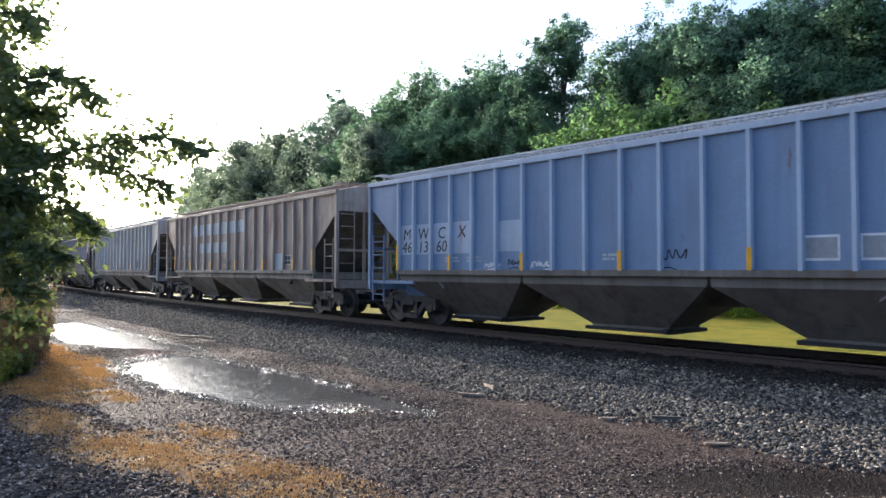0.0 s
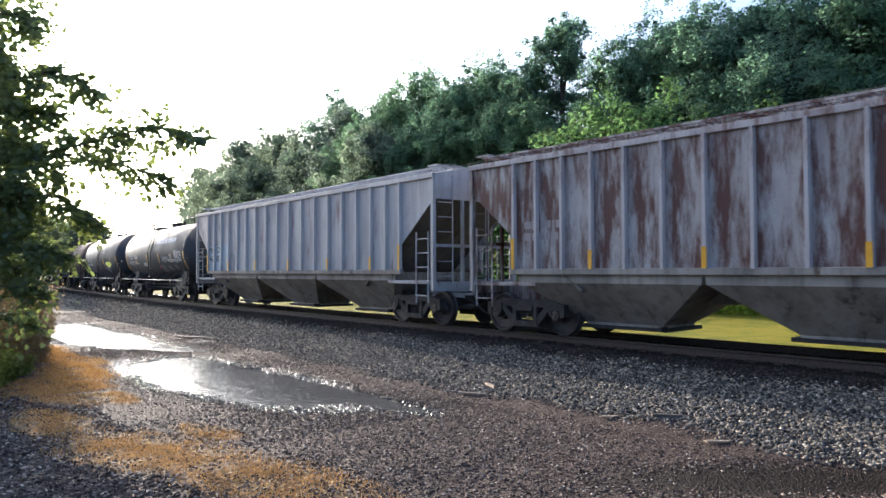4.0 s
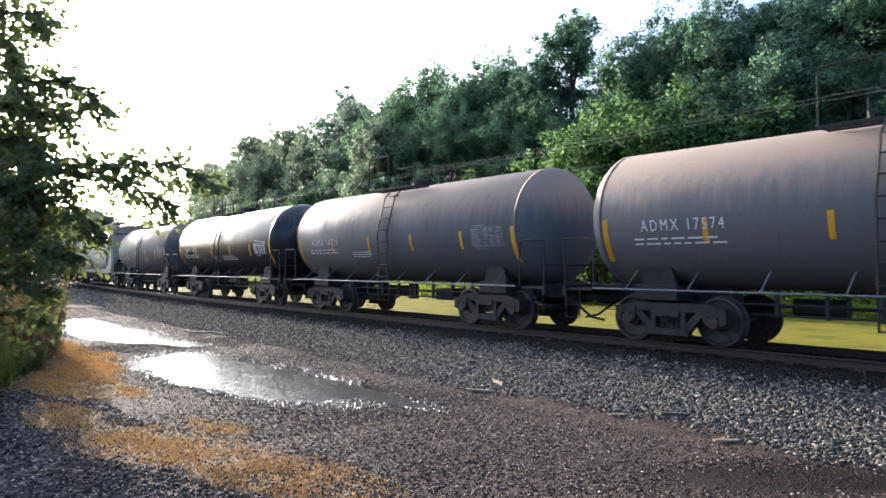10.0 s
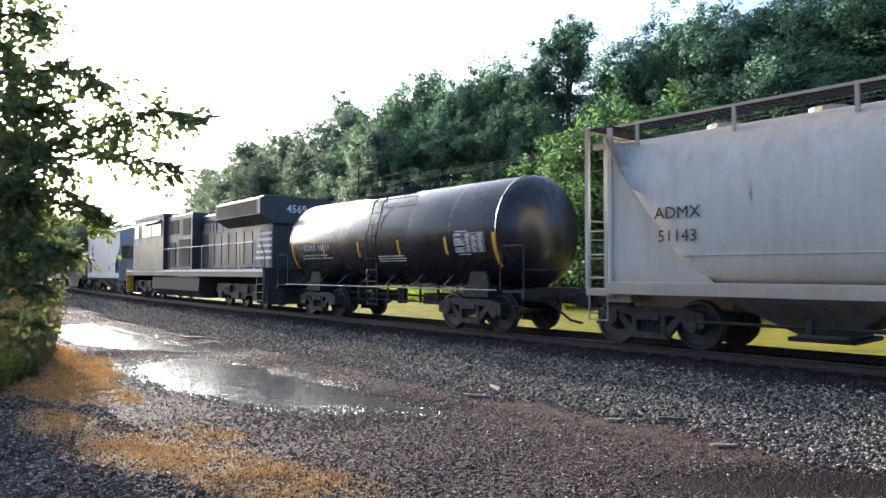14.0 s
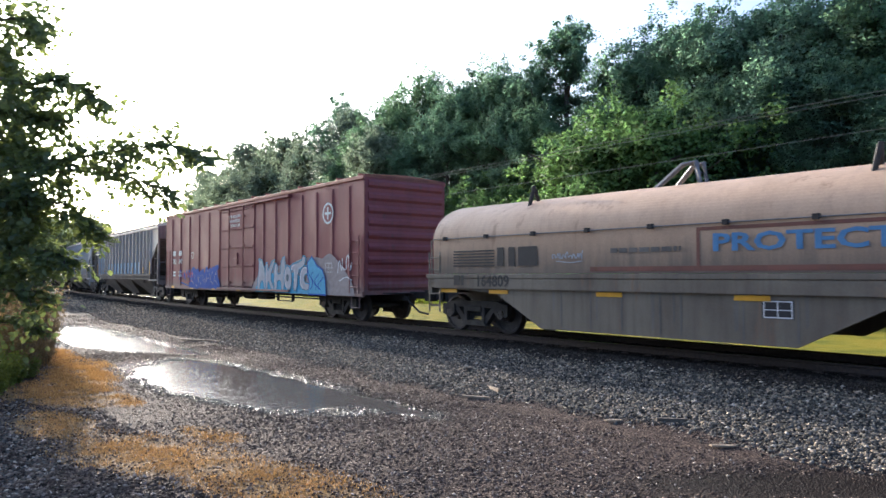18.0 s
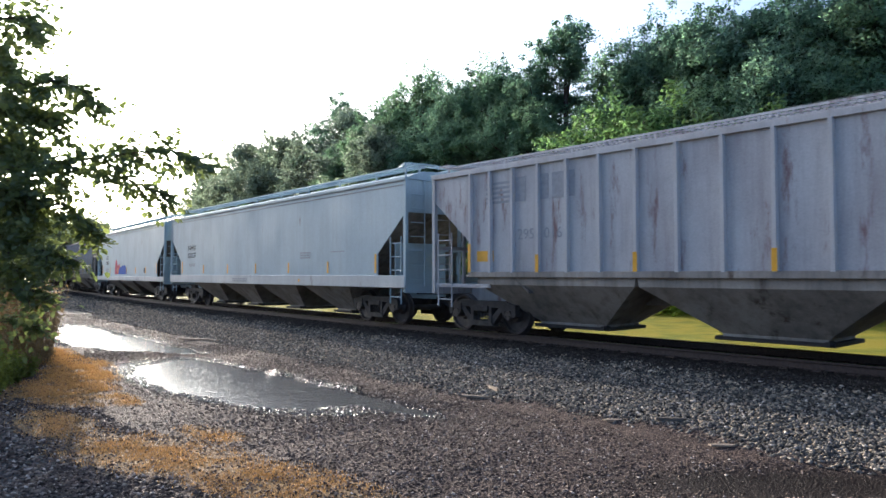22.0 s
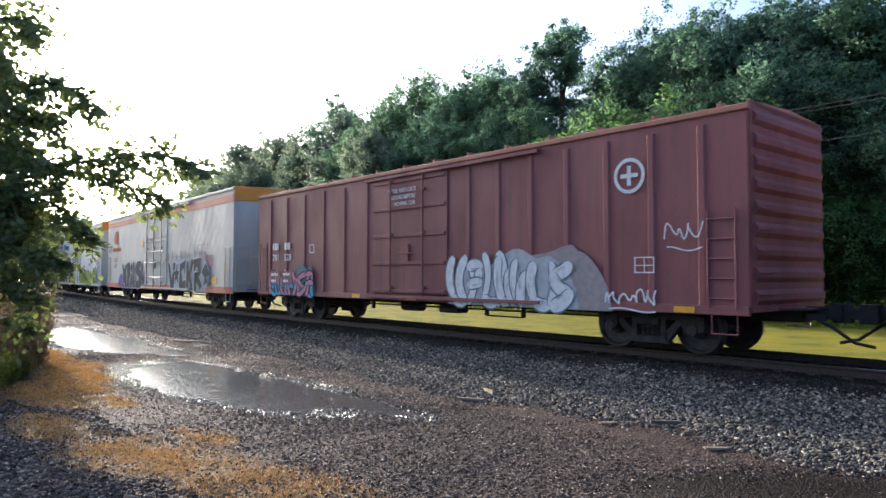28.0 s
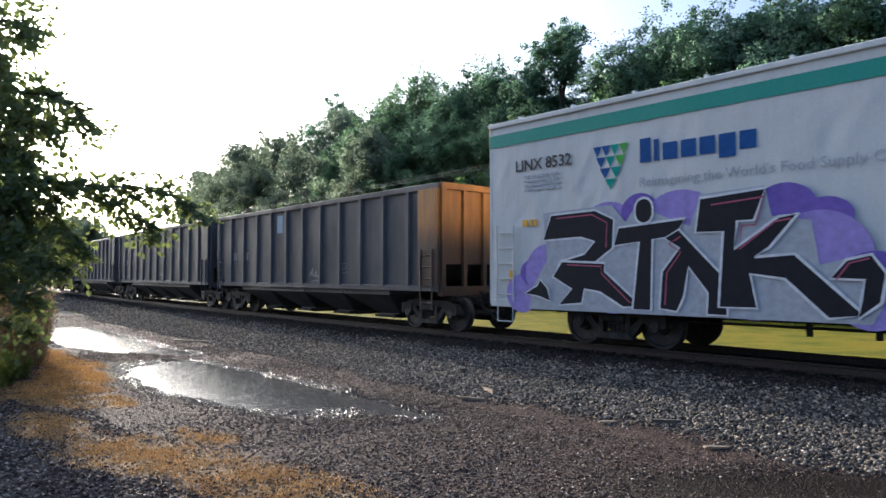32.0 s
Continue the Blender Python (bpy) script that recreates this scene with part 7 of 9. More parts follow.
cloud(car, -h + 0.9, -h + 2.8, 0.78, 1.6, -1.545, INK["slate"], 18, 7)
cloud(car, -h + 2.4, -h + 4.1, 0.78, 1.9, -1.547, INK["slate"], 19, 7)
wild(car, -h + 1.0, -h + 4.0, 0.82, 1.35, -1.556, "cyan", "black", "slate", 60, 7, 0.09)
wild(car, -h + 1.05, -h + 4.0, 0.84, 1.68, -1.562, "pink", "black", "cyan", 38, 6, 0.11)
for x in (1.1, 1.95):
    part("paint_patch", Build().box(-h + x, -h + x + 0.68, -1.572, -1.576, 1.15, 1.6), P_RED_DULL, car)
    bars(car, -h + x + 0.08, 1.44, 0.45, 0.09, 1, MAT_WHITE, 61, -1.577)
    bars(car, -h + x + 0.08, 1.22, 0.38, 0.09, 1, MAT_WHITE, 62, -1.577)
tag(car, h - 2.9, 0.86, 1.2, 0.4, -1.545, "white", 19, 0.018)
tag(car, h - 1.6, 2.0, 0.8, 0.5, -1.545, "white", 20, 0.014)

# dulled reefer with the red stripe
car, h = CARS[27]
b = Build().prism([(-8.5, 3.3), (-8.35, 3.3), (-8.0, 3.3), (-8.0, 3.5), (-7.72, 3.5), (-7.72, 4.05), (-8.3, 4.05), (-8.55, 3.85), (-8.65, 3.6)], -1.535, -1.539)
b.box(-7.95, -7.75, -1.535, -1.539, 3.28, 3.46)
part("owner_emblem", b, INK["orange"], car, "red-orange block emblem")
b = Build()
for k in range(9):
    b.box(-8.95 + k * 0.22, -8.78 + k * 0.22, -1.535, -1.539, 2.86, 3.08)
pieces("name_block", b, INK["orange"], car, "orange painted block")
lettering("CRYX", car, -8.2, -1.537, 2.25, 0.32, INK["orange"])
lettering("8107", car, -8.2, -1.537, 1.9, 0.32, INK["orange"])
part("graffiti_ground", Build().add([(x, -1.566, z) for x, z in rounded([(-7.5, 0.72), (-7.3, 1.3), (-6.6, 1.65), (-6.2, 1.1), (-4.6, 1.0), (-2.9, 1.3), (-2.5, 1.75), (-2.15, 1.6), (-1.95, 0.72)], 2)], [tuple(range(36))]), INK["purple"], car, "purple spray behind the letters")
SIDE = -1.572
letter(car, [(0, 1), (0.28, 1.02), (0.5, 0.72), (0.7, 1.02), (1.05, 1.0), (0.82, 0.52), (1.05, 0), (0.66, -0.02), (0.52, 0.28), (0.36, 0), (0.08, 0.0), (0.3, 0.5)], -6.6, 0.74, 1.2, 1.36, SIDE, "ink", "white", 0.04, 2)
letter(car, [(0.0, 0.95), (0.5, 1.06), (1.0, 0.9), (1.02, 0.5), (0.62, 0.36), (0.72, 0.0), (0.05, 0), (0.12, 0.5)], -5.5, 0.74, 0.85, 1.42, SIDE - 0.004, "ink", "white", 0.04, 2)
letter(car, [(0.1, 1.0), (0.9, 1.05), (0.95, 0), (0, 0)], -4.72, 0.74, 0.5, 0.8, SIDE - 0.008, "ink", "white", 0.04, 2)
letter(car, [(0, 0.5), (0.15, 0.95), (0.6, 1.05), (1, 0.8), (0.95, 0.1), (0.4, 0)], -4.68, 1.62, 0.5, 0.5, SIDE - 0.008, "ink", "white", 0.04, 2)
letter(car, [(0.1, 1.05), (0.7, 1.1), (0.6, 0.36), (1.3, 0.26), (1.3, 0), (0, 0)], -4.28, 0.74, 0.6, 1.4, SIDE - 0.012, "ink", "white", 0.04, 2)
letter(car, [(0.62, 1.1), (0.2, 1.02), (0, 0.72), (0.2, 0.5), (0.52, 0.42), (0.4, 0.3), (0.1, 0.32), (0.02, 0.02), (0.7, -0.02), (1.0, 0.28), (0.98, 0.58), (0.72, 0.72), (0.55, 0.74), (0.9, 0.9)], -3.72, 0.74, 1.6, 1.4, SIDE - 0.016, "ink", "white", 0.04, 2)
for k in range(9):
    disc(car, 2.1 + 0.62 * k, 2.2 + 0.12 * math.sin(k * 2.3), 0.10 + 0.03 * math.sin(k * 5), 0.34, -1.566, INK["dull"], "graffiti_flame")
part("graffiti_ground", Build().add([(x, -1.567, z) for x, z in rounded([(1.95, 0.74), (2.0, 2.1), (3.4, 2.2), (5.0, 2.25), (6.6, 2.2), (7.3, 2.05), (7.9, 1.6), (7.4, 0.95), (7.0, 0.74)], 1)], [tuple(range(18))]), INK["silver"], car, "pale spray halo behind the letters")
letter(car, [(0, 1), (0.3, 0.95), (0.55, 0.35), (0.7, 1.0), (1.0, 0.95), (0.8, 0), (0.35, 0.02)], 2.05, 0.78, 1.2, 1.3, SIDE, "ink", "white", 0.05)
letter(car, [(0.0, 0.62), (0.4, 0.66), (0.55, 1.0), (0.66, 0.66), (1.0, 0.64), (0.74, 0.42), (0.82, 0.05), (0.52, 0.28), (0.2, 0.05), (0.3, 0.42)], 2.85, 0.95, 1.05, 1.1, SIDE - 0.004, "ink", "white", 0.05)
letter(car, [(0.12, 0.85), (0.9, 1.0), (0.82, 0.45), (0.6, 0.7), (0.38, 0.6), (0.55, 0.3), (0.95, 0.36), (1.0, 0.0), (0, 0.0)], 3.75, 0.78, 1.05, 1.4, SIDE - 0.008, "ink", "white", 0.05)
letter(car, [(0.05, 1.0), (0.35, 0.96), (0.42, 0.6), (0.7, 1.05), (1.1, 1.0), (0.72, 0.48), (1.05, 0.0), (0.6, 0.0), (0.4, 0.34), (0.32, 0), (0, 0.02)], 4.75, 0.78, 0.98, 1.35, SIDE - 0.012, "ink", "white", 0.05)
letter(car, [(0.0, 1.0), (0.95, 1.05), (1.0, 0.55), (0.75, 0.45), (1.15, 0.22), (0.85, 0.0), (0.5, 0.3), (0.42, 0.0), (0.1, 0.0), (0.15, 0.62), (0.55, 0.74), (0.6, 0.64), (0.1, 0.58)], 5.7, 0.74, 1.05, 1.42, SIDE - 0.016, "ink", "white", 0.05)
letter(car, [(0.0, 0.62), (0.5, 1.0), (1.0, 0.5), (0.55, 0.38), (0.7, 0.18), (0.2, 0.0), (0.35, 0.36)], 6.75, 0.95, 1.1, 1.05, SIDE - 0.020, "ink", "white", 0.05)
for k in range(3):
    tag(car, 6.9, 0.85 + 0.2 * k, 1.1, 0.16, -1.566, "black", 81 + k, 0.01)
tag(car, -9.9, 2.6, 0.8, 0.9, -1.54, "black", 25, 0.014)
tag(car, 6.2, 2.2, 0.9, 0.4, -1.54, "dull", 26, 0.014)
part("caution_label", Build().box(-2.75, -2.35, -1.535, -1.54, 2.95, 3.3), MAT_YELLOW, car)
part("caution_label", Build().box(h - 2.4, h - 1.7, -1.535, -1.54, 1.1, 1.4), MAT_YELLOW, car)
bars(car, 7.2, 2.25, 0.8, 0.05, 6, INK["pink"], 27, -1.537)
bars(car, 6.1, 2.75, 1.3, 0.03, 1, INK["pink"], 28, -1.537)
bars(car, -0.9, 3.35, 0.6, 0.05, 3, INK["pink"], 29, -1.58)
bars(car, h - 5.2, 3.6, 0.02, 0.2, 1, MAT_BLACK, 30, -1.537)
# white reefer with the teal stripe and the shield
car, h = CARS[28]
def shield(car, x0, x1, zt, zb, rows):
    cols = ("navy", "navy", "teal", "teal", "leaf")
    w = x1 - x0
    groups = {}
    rh = (zt - zb) / rows
    for r in range(rows):
        n = rows - r
        half = w / 2 * (1 - 0.5 * (r / rows) ** 1.3) * (n / rows) ** 0.35
        cx = (x0 + x1) / 2
        if r == rows - 1:
            half = w * 0.16
        for i in range(max(1, n)):
            a = cx - half + 2 * half * i / max(1, n)
            c = cx - half + 2 * half * (i + 1) / max(1, n)
            z1, z2 = zt - r * rh, zt - (r + 1) * rh
            key = cols[min(4, int((i + 0.5) / max(1, n) * 5))]
            groups.setdefault(key, Build()).add([(a, -1.536, z1), (c, -1.536, z1), ((a + c) / 2, -1.536, z2)], [(0, 1, 2)])
    for key, b in groups.items():
        part("shield_emblem", b, INK[key], car, "shield of small triangles in " + key)
shield(car, 8.45, 10.05, 4.25, 2.65, 5)
shield(car, -7.35, -6.55, 3.98, 3.1, 4)
lettering("LINX 8532", car, -8.65, -1.537, 3.72, 0.34, MAT_BLACK, offset=0.006)
bars(car, -9.15, 3.55, 0.95, 0.06, 4, INK["silver"], 31, -1.537)
b = Build()
for x, wd, z0, z1 in ((0, 0.2, 3.55, 4.0), (0.26, 0.09, 3.55, 3.95), (0.42, 0.25, 3.55, 3.86), (0.74, 0.25, 3.55, 3.86), (1.05, 0.25, 3.55, 3.86), (1.36, 0.26, 3.45, 3.86), (1.68, 0.25, 3.55, 3.86)):
    b.box(-6.3 + x * 1.12, -6.3 + (x + wd) * 1.12, -1.535, -1.539, z0, z1)
pieces("name_block", b, INK["navy"], car, "navy painted block")
lettering("Reimagining the World's Food Supply Chain", car, -4.1, -1.537, 3.1, 0.25, INK["silver"])
for k, (x, z, rx, rz, c) in enumerate(((-9.2, 1.05, 0.45, 0.42, "lilac"), (-8.9, 1.5, 0.35, 0.28, "purple"), (-8.5, 1.5, 0.6, 0.6, "lilac"), (-7.0, 2.55, 0.5, 0.32, "lilac"), (-6.3, 2.62, 0.4, 0.36, "purple"), (-5.5, 2.55, 0.65, 0.42, "lilac"), (-5.3, 1.6, 0.8, 0.7, "lilac"),
                                          (-3.7, 2.5, 0.5, 0.42, "purple"), (-3.1, 2.35, 0.4, 0.3, "purple"), (-3.2, 1.75, 0.75, 0.7, "lilac"), (-2.45, 1.5, 0.42, 0.3, "purple"), (-2.5, 1.05, 0.5, 0.42, "lilac"), (-4.2, 1.4, 0.7, 0.7, "lilac"), (-6.9, 1.5, 0.8, 0.8, "lilac"))):
    disc(car, x, z, rx, rz, -1.566 - 0.0006 * k, INK[c])
SIDE = -1.58
HALO = [(-9.0, 0.72), (-8.9, 1.2), (-8.5, 1.75), (-8.6, 2.75), (-6.9, 2.8), (-6.6, 2.45), (-6.3, 2.85), (-5.9, 2.55), (-5.3, 2.3), (-5.1, 2.85), (-4.0, 2.9), (-3.9, 2.4), (-3.3, 2.3), (-3.2, 1.6), (-2.6, 1.75), (-2.2, 1.3), (-2.5, 0.72)]
part("graffiti_ground", Build().add([(x, -1.577, z) for x, z in HALO], [tuple(range(len(HALO)))]), INK["silver"], car, "pale blue-grey block shadow of the letters")
letter(car, [(0.12, 1.0), (0.75, 1.02), (1.0, 0.88), (0.98, 0.5), (0.75, 0.32), (0.2, 0.22), (0.25, 0.34), (0.6, 0.44), (0.74, 0.6), (0.55, 0.66), (0.0, 0.64)], -8.6, 1.22, 1.75, 1.48, SIDE, "black", "white", 0.045, 0, "rose")
letter(car, [(0.15, 1.0), (0.8, 0.95), (0.8, 0.78), (1.3, 0.1), (1.05, 0.05), (0.72, 0.35), (0.5, 0.4), (0.46, 0.1), (0.1, 0.05), (0.3, 0.4), (0.0, 0.66)], -8.35, 0.78, 1.6, 0.95, SIDE - 0.004, "black", "white", 0.045, 0, "rose")
letter(car, [(0.0, 0.96), (1.25, 1.02), (1.05, 0.82), (0.66, 0.8), (0.62, 0.0), (0.26, 0.0), (0.4, 0.78), (-0.1, 0.74)], -6.75, 0.8, 1.1, 1.62, SIDE - 0.008, "black", "white", 0.045)
letter(car, [(0.5, 1), (0.9, 0.85), (1, 0.5), (0.9, 0.15), (0.5, 0), (0.1, 0.15), (0, 0.5), (0.1, 0.85)], -6.4, 2.38, 0.4, 0.52, SIDE - 0.012, "black", "white", 0.045, 2)
letter(car, [(0.0, 0.05), (0.05, 0.5), (0.35, 0.78), (0.1, 0.9), (0.35, 1.0), (1.1, 0.4), (1.1, 0.0), (0.78, 0.0), (0.8, 0.25), (0.5, 0.55), (0.42, 0.2), (0.3, 0.02)], -5.9, 0.76, 1.15, 1.5, SIDE - 0.016, "black", "white", 0.045, 0, "rose")
letter(car, [(0.0, 1.0), (0.72, 1.04), (0.6, 0.78), (0.42, 0.78), (0.38, 0.55), (0.85, 0.8), (1.05, 0.82), (0.75, 0.55), (0.6, 0.48), (1.0, 0.5), (1.62, 0.04), (1.3, 0.0), (0.9, 0.3), (0.55, 0.34), (0.62, 0.06), (0.2, 0.06), (0.26, 0.7), (-0.06, 0.7)], -5.1, 0.78, 1.55, 2.0, SIDE - 0.020, "black", "white", 0.05, 0, "rose")
letter(car, [(0.0, 0.62), (0.3, 0.92), (0.75, 1.0), (1, 0.7), (0.9, 0.25), (0.5, 0.0), (0.55, 0.3), (0.62, 0.6)], -3.05, 0.8, 0.75, 0.95, SIDE - 0.024, "black", "white", 0.045, 0, "rose")
letter(car, [(0, 0.4), (0.5, 0.75), (0.62, 1.0), (0.9, 0.65), (1.0, 0.1), (0.5, 0.3)], -9.1, 0.85, 0.7, 0.5, SIDE - 0.024, "black", "white", 0.035)
# the green piece: one jagged ground, then dark shards over it
rj = random.Random(88)
TOPS_G = [(1.7 + 0.26 * k, 1.65 + 0.22 * math.sin(k * 2.1) + rj.uniform(-0.12, 0.2) + 0.12 * math.sin(k * 0.55)) for k in range(21)]
GP = [(1.65, 0.72)] + TOPS_G + [(7.45, 1.35), (6.75, 0.72)]
piece = part("graffiti_ground", Build().add([(x, -1.568, z) for x, z in GP], [tuple(range(len(GP)))]), INK["green"], car, "lime green spray piece with a jagged top")
part("piece_outline", ribbon(Build(), GP, 0.075, -1.570, True), INK["ink"], piece)
for k in range(26):
    x = 1.8 + 0.2 * k
    b = Build()
    swoosh(b, (x, 1.55 + rj.uniform(-0.3, 0.15)), (x + rj.uniform(-0.1, 0.55), 0.76 + rj.uniform(0, 0.3)), rj.uniform(0.05, 0.13), -1.571 - 0.0003 * k, rj.uniform(-0.2, 0.2))
    part("moss_shard", b, INK["moss"], piece)
    z0, dx = rj.uniform(0.78, 1.1), rj.uniform(-0.3, 0.5)
    line = [(x + dx * q + 0.07 * math.sin(5 * q + k), z0 + (1.6 + 0.15 * math.sin(k) - z0) * (1 - q)) for q in (0, 0.2, 0.4, 0.6, 0.8, 1.0)]
    part("dark_line", ribbon(Build(), line, 0.10 if 12 < k < 22 and k % 3 == 0 else 0.03, -1.58 - 0.0003 * k), INK["slate" if k % 3 == 0 else "ink"], piece)
letter(car, [(0.0, 0.5), (0.3, 0.9), (0.62, 0.88), (1.0, 1.0), (0.98, 0.6), (1.05, 0.5), (1.1, 0.08), (0.7, 0.12), (0.3, 0.05), (0.22, 0.4)], 7.35, 0.82, 1.45, 1.2, -1.586, "green", "ink", 0.06)
for t_, x, z in (("OSL", 8.15, 1.5), ("ROS", 8.25, 1.0)):
    lettering(t_, car, x, -1.589, z, 0.44, INK["ink"], offset=0.012, squeeze=0.95, name="graffiti_letters")
for k in range(6):
    part("paint_drip", Build().box(7.75 + 0.2 * k, 7.785 + 0.2 * k, -1.566, -1.569, 0.62 + 0.06 * (k % 3), 0.95), INK["moss"], car)
for x, z, wd, sd in ((3.2, 2.0, 0.6, 43), (5.6, 2.1, 0.9, 44), (8.6, 2.1, 1.0, 45), (8.9, 0.95, 1.0, 46), (8.7, 2.3, 0.9, 47)):
    tag(car, x, z, wd, 0.22, -1.545, "black", sd, 0.014)
part("caution_label", Build().box(8.95, 9.65, -1.535, -1.54, 2.5, 2.76), MAT_YELLOW, car)
part("caution_label", Build().box(-2.05, -1.85, -1.535, -1.54, 3.55, 3.85), MAT_YELLOW, car)
bars(car, -9.2, 2.5, 0.4, 0.14, 1, MAT_YELLOW, 48, -1.537)
bars(car, 0.3, 3.3, 0.9, 0.04, 2, MAT_GREY, 49, -1.58)

# dark hoppers with blue panels
car, h = CARS[20]
panel(car, h, 0, 3, 1.47, 3.8, P_BLUEPANEL)
panel(car, h, 4, 14, 1.47, 2.13, P_BLUEPANEL)
gap_text(car, h, 1, 2.5, "RB", MAT_BLACK, 0.42, tilt=0)
gap_text(car, h, 2, 2.5, "MN", MAT_BLACK, 0.42, tilt=0)
gap_text(car, h, 1, 2.0, "10", MAT_BLACK, 0.42, tilt=0)
gap_text(car, h, 2, 2.0, "133", MAT_BLACK, 0.38, tilt=0)
for k, t in ((7, "S"), (8, "5"), (9, "B")):
    gap_text(car, h, k, 3.0, t, MAT_BLACK, 0.5, tilt=0)
part("data_panel", Build().box(5.3, 5.75, -1.4625, -1.4665, 1.7, 2.3), P_SOOT_RIB, car)
part("paint_patch", Build().prism([(rib_x(h, 17) + 0.06, 3.8), (h - 0.08, 3.8), (h - 0.08, 3.15), (rib_x(h, 17) + 0.06, 2.55)], -1.4665, -1.4625), P_CREAM, car, "patch of cleaner cream paint")
car, h = CARS[24]
panel(car, h, 0, 3, 1.47, 3.8, P_BLUEPANEL)
panel(car, h, 12, 15, 2.45, 3.8, P_BLUEPANEL)
frame_plate(car, 3.85, 1.62, 0.42, 0.32, INK["white"])
tag(car, -1.8, 1.6, 0.7, 0.4, -1.468, "white", 51, 0.018)
part("data_panel", Build().box(5.6, 6.1, -1.4625, -1.4665, 1.5, 1.85), MAT_BLACK, car)
# lilac grey hopper
car, h = CARS[21]
gap_text(car, h, 2, 2.2, "295", MAT_GREY, 0.34, tilt=0)
gap_text(car, h, 3, 2.2, "016", MAT_GREY, 0.34, tilt=0)
b = Build()
for k in range(5):
    b.box(-6.2, -5.3, -1.4625, -1.4665, 3.05 + k * 0.11, 3.11 + k * 0.11)
b.box(-5.25, -4.95, -1.468, -1.472, 3.05, 3.6).box(-4.6, -4.3, -1.468, -1.472, 3.05, 3.6).box(-4.2, -3.6, -1.468, -1.472, 3.05, 3.6)
pieces("mark_block", b, MAT_GREY, car, "faded stripes and blocks in place of an owner's mark")
for x in (5.9, -6.5):
    part("orange_plate", Build().box(x, x + 0.55, -1.4625, -1.4665, 1.72, 1.97), MAT_YELLOW, car)
# long pale hoppers
car, h = CARS[22]
lettering("NAHX", car, -6.75, -1.49, 2.5, 0.34, MAT_BLACK)
lettering("620137", car, -6.75, -1.49, 2.15, 0.34, MAT_BLACK)
bars(car, -7.1, 1.85, 0.8, 0.05, 2, MAT_GREY, 52, -1.488)
bars(car, 3.6, 2.1, 0.7, 0.05, 3, MAT_GREY, 53, -1.488)
bars(car, -2.0, 1.22, 1.4, 0.05, 2, MAT_GREY, 54, -1.547)
bars(car, 5.6, 2.1, 0.8, 0.04, 1, MAT_GREY, 55, -1.488)
part("round_mark", Build().cyl((3.6, -1.545, 1.22), (3.6, -1.549, 1.22), 0.06, 12), MAT_YELLOW, car)
car, h = CARS[23]
lettering("AEX", car, -5.15, -1.49, 2.34, 0.36, MAT_BLACK)
lettering("24308", car, -5.15, -1.49, 2.02, 0.34, MAT_BLACK)
bars(car, -5.6, 1.72, 0.9, 0.06, 2, MAT_GREY, 56, -1.488)
cloud(car, -3.0, -1.5, 1.42, 2.3, -1.489, INK["red"], 57, 5)
cloud(car, -2.0, 0.15, 1.42, 2.05, -1.492, INK["blue"], 58, 6)
part("data_panel", Build().box(4.0, 4.4, -1.485, -1.489, 1.5, 1.75), MAT_BLACK, car)
bars(car, 2.5, 1.18, 0.7, 0.05, 2, MAT_GREY, 59, -1.547)
# coal hoppers
for k in (29, 30):
    car, h = CARS[k]
    part("blue_patch", Build().box(-1.9, -1.5, -1.4825, -1.487, 2.9, 3.5), P_BLUEPANEL, car)
    bars(car, -h + 1.4, 2.0, 0.35, 0.3, 1, INK["dull"], 60, -1.486)
    bars(car, -h + 2.4, 2.0, 0.35, 0.3, 1, INK["dull"], 61, -1.486)
    frame_plate(car, 2.2, 1.5, 0.4, 0.3, INK["dull"], -1.486)
    tag(car, 0.4, 1.3, 0.8, 0.4, -1.486, "dull", 62, 0.02)

# ---- trees ----
MAT_BARK = plain("grey_brown_bark", (0.10, 0.08, 0.06), 0.9, 0, 0.45, 6)
# hillside leaf colour lightened to stand in for haze
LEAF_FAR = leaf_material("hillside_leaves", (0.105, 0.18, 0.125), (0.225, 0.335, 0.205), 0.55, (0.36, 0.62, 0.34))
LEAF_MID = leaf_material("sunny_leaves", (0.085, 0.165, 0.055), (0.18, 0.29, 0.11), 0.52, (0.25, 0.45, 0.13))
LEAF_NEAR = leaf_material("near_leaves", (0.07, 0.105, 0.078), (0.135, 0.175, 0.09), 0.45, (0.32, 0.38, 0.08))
# paler and greyer still: haze over the farthest trees put into the colour
LEAF_HAZED = leaf_material("haze_paled_leaves", (0.17, 0.225, 0.185), (0.29, 0.355, 0.27), 0.55, (0.50, 0.62, 0.38))
LEAF_WEED = leaf_material("weed_leaves", (0.06, 0.095, 0.03), (0.15, 0.19, 0.05), 0.45, (0.32, 0.36, 0.05))
LEAF_DRY = leaf_material("dry_weed", (0.15, 0.105, 0.055), (0.32, 0.23, 0.12), 0.35, (0.36, 0.24, 0.1))


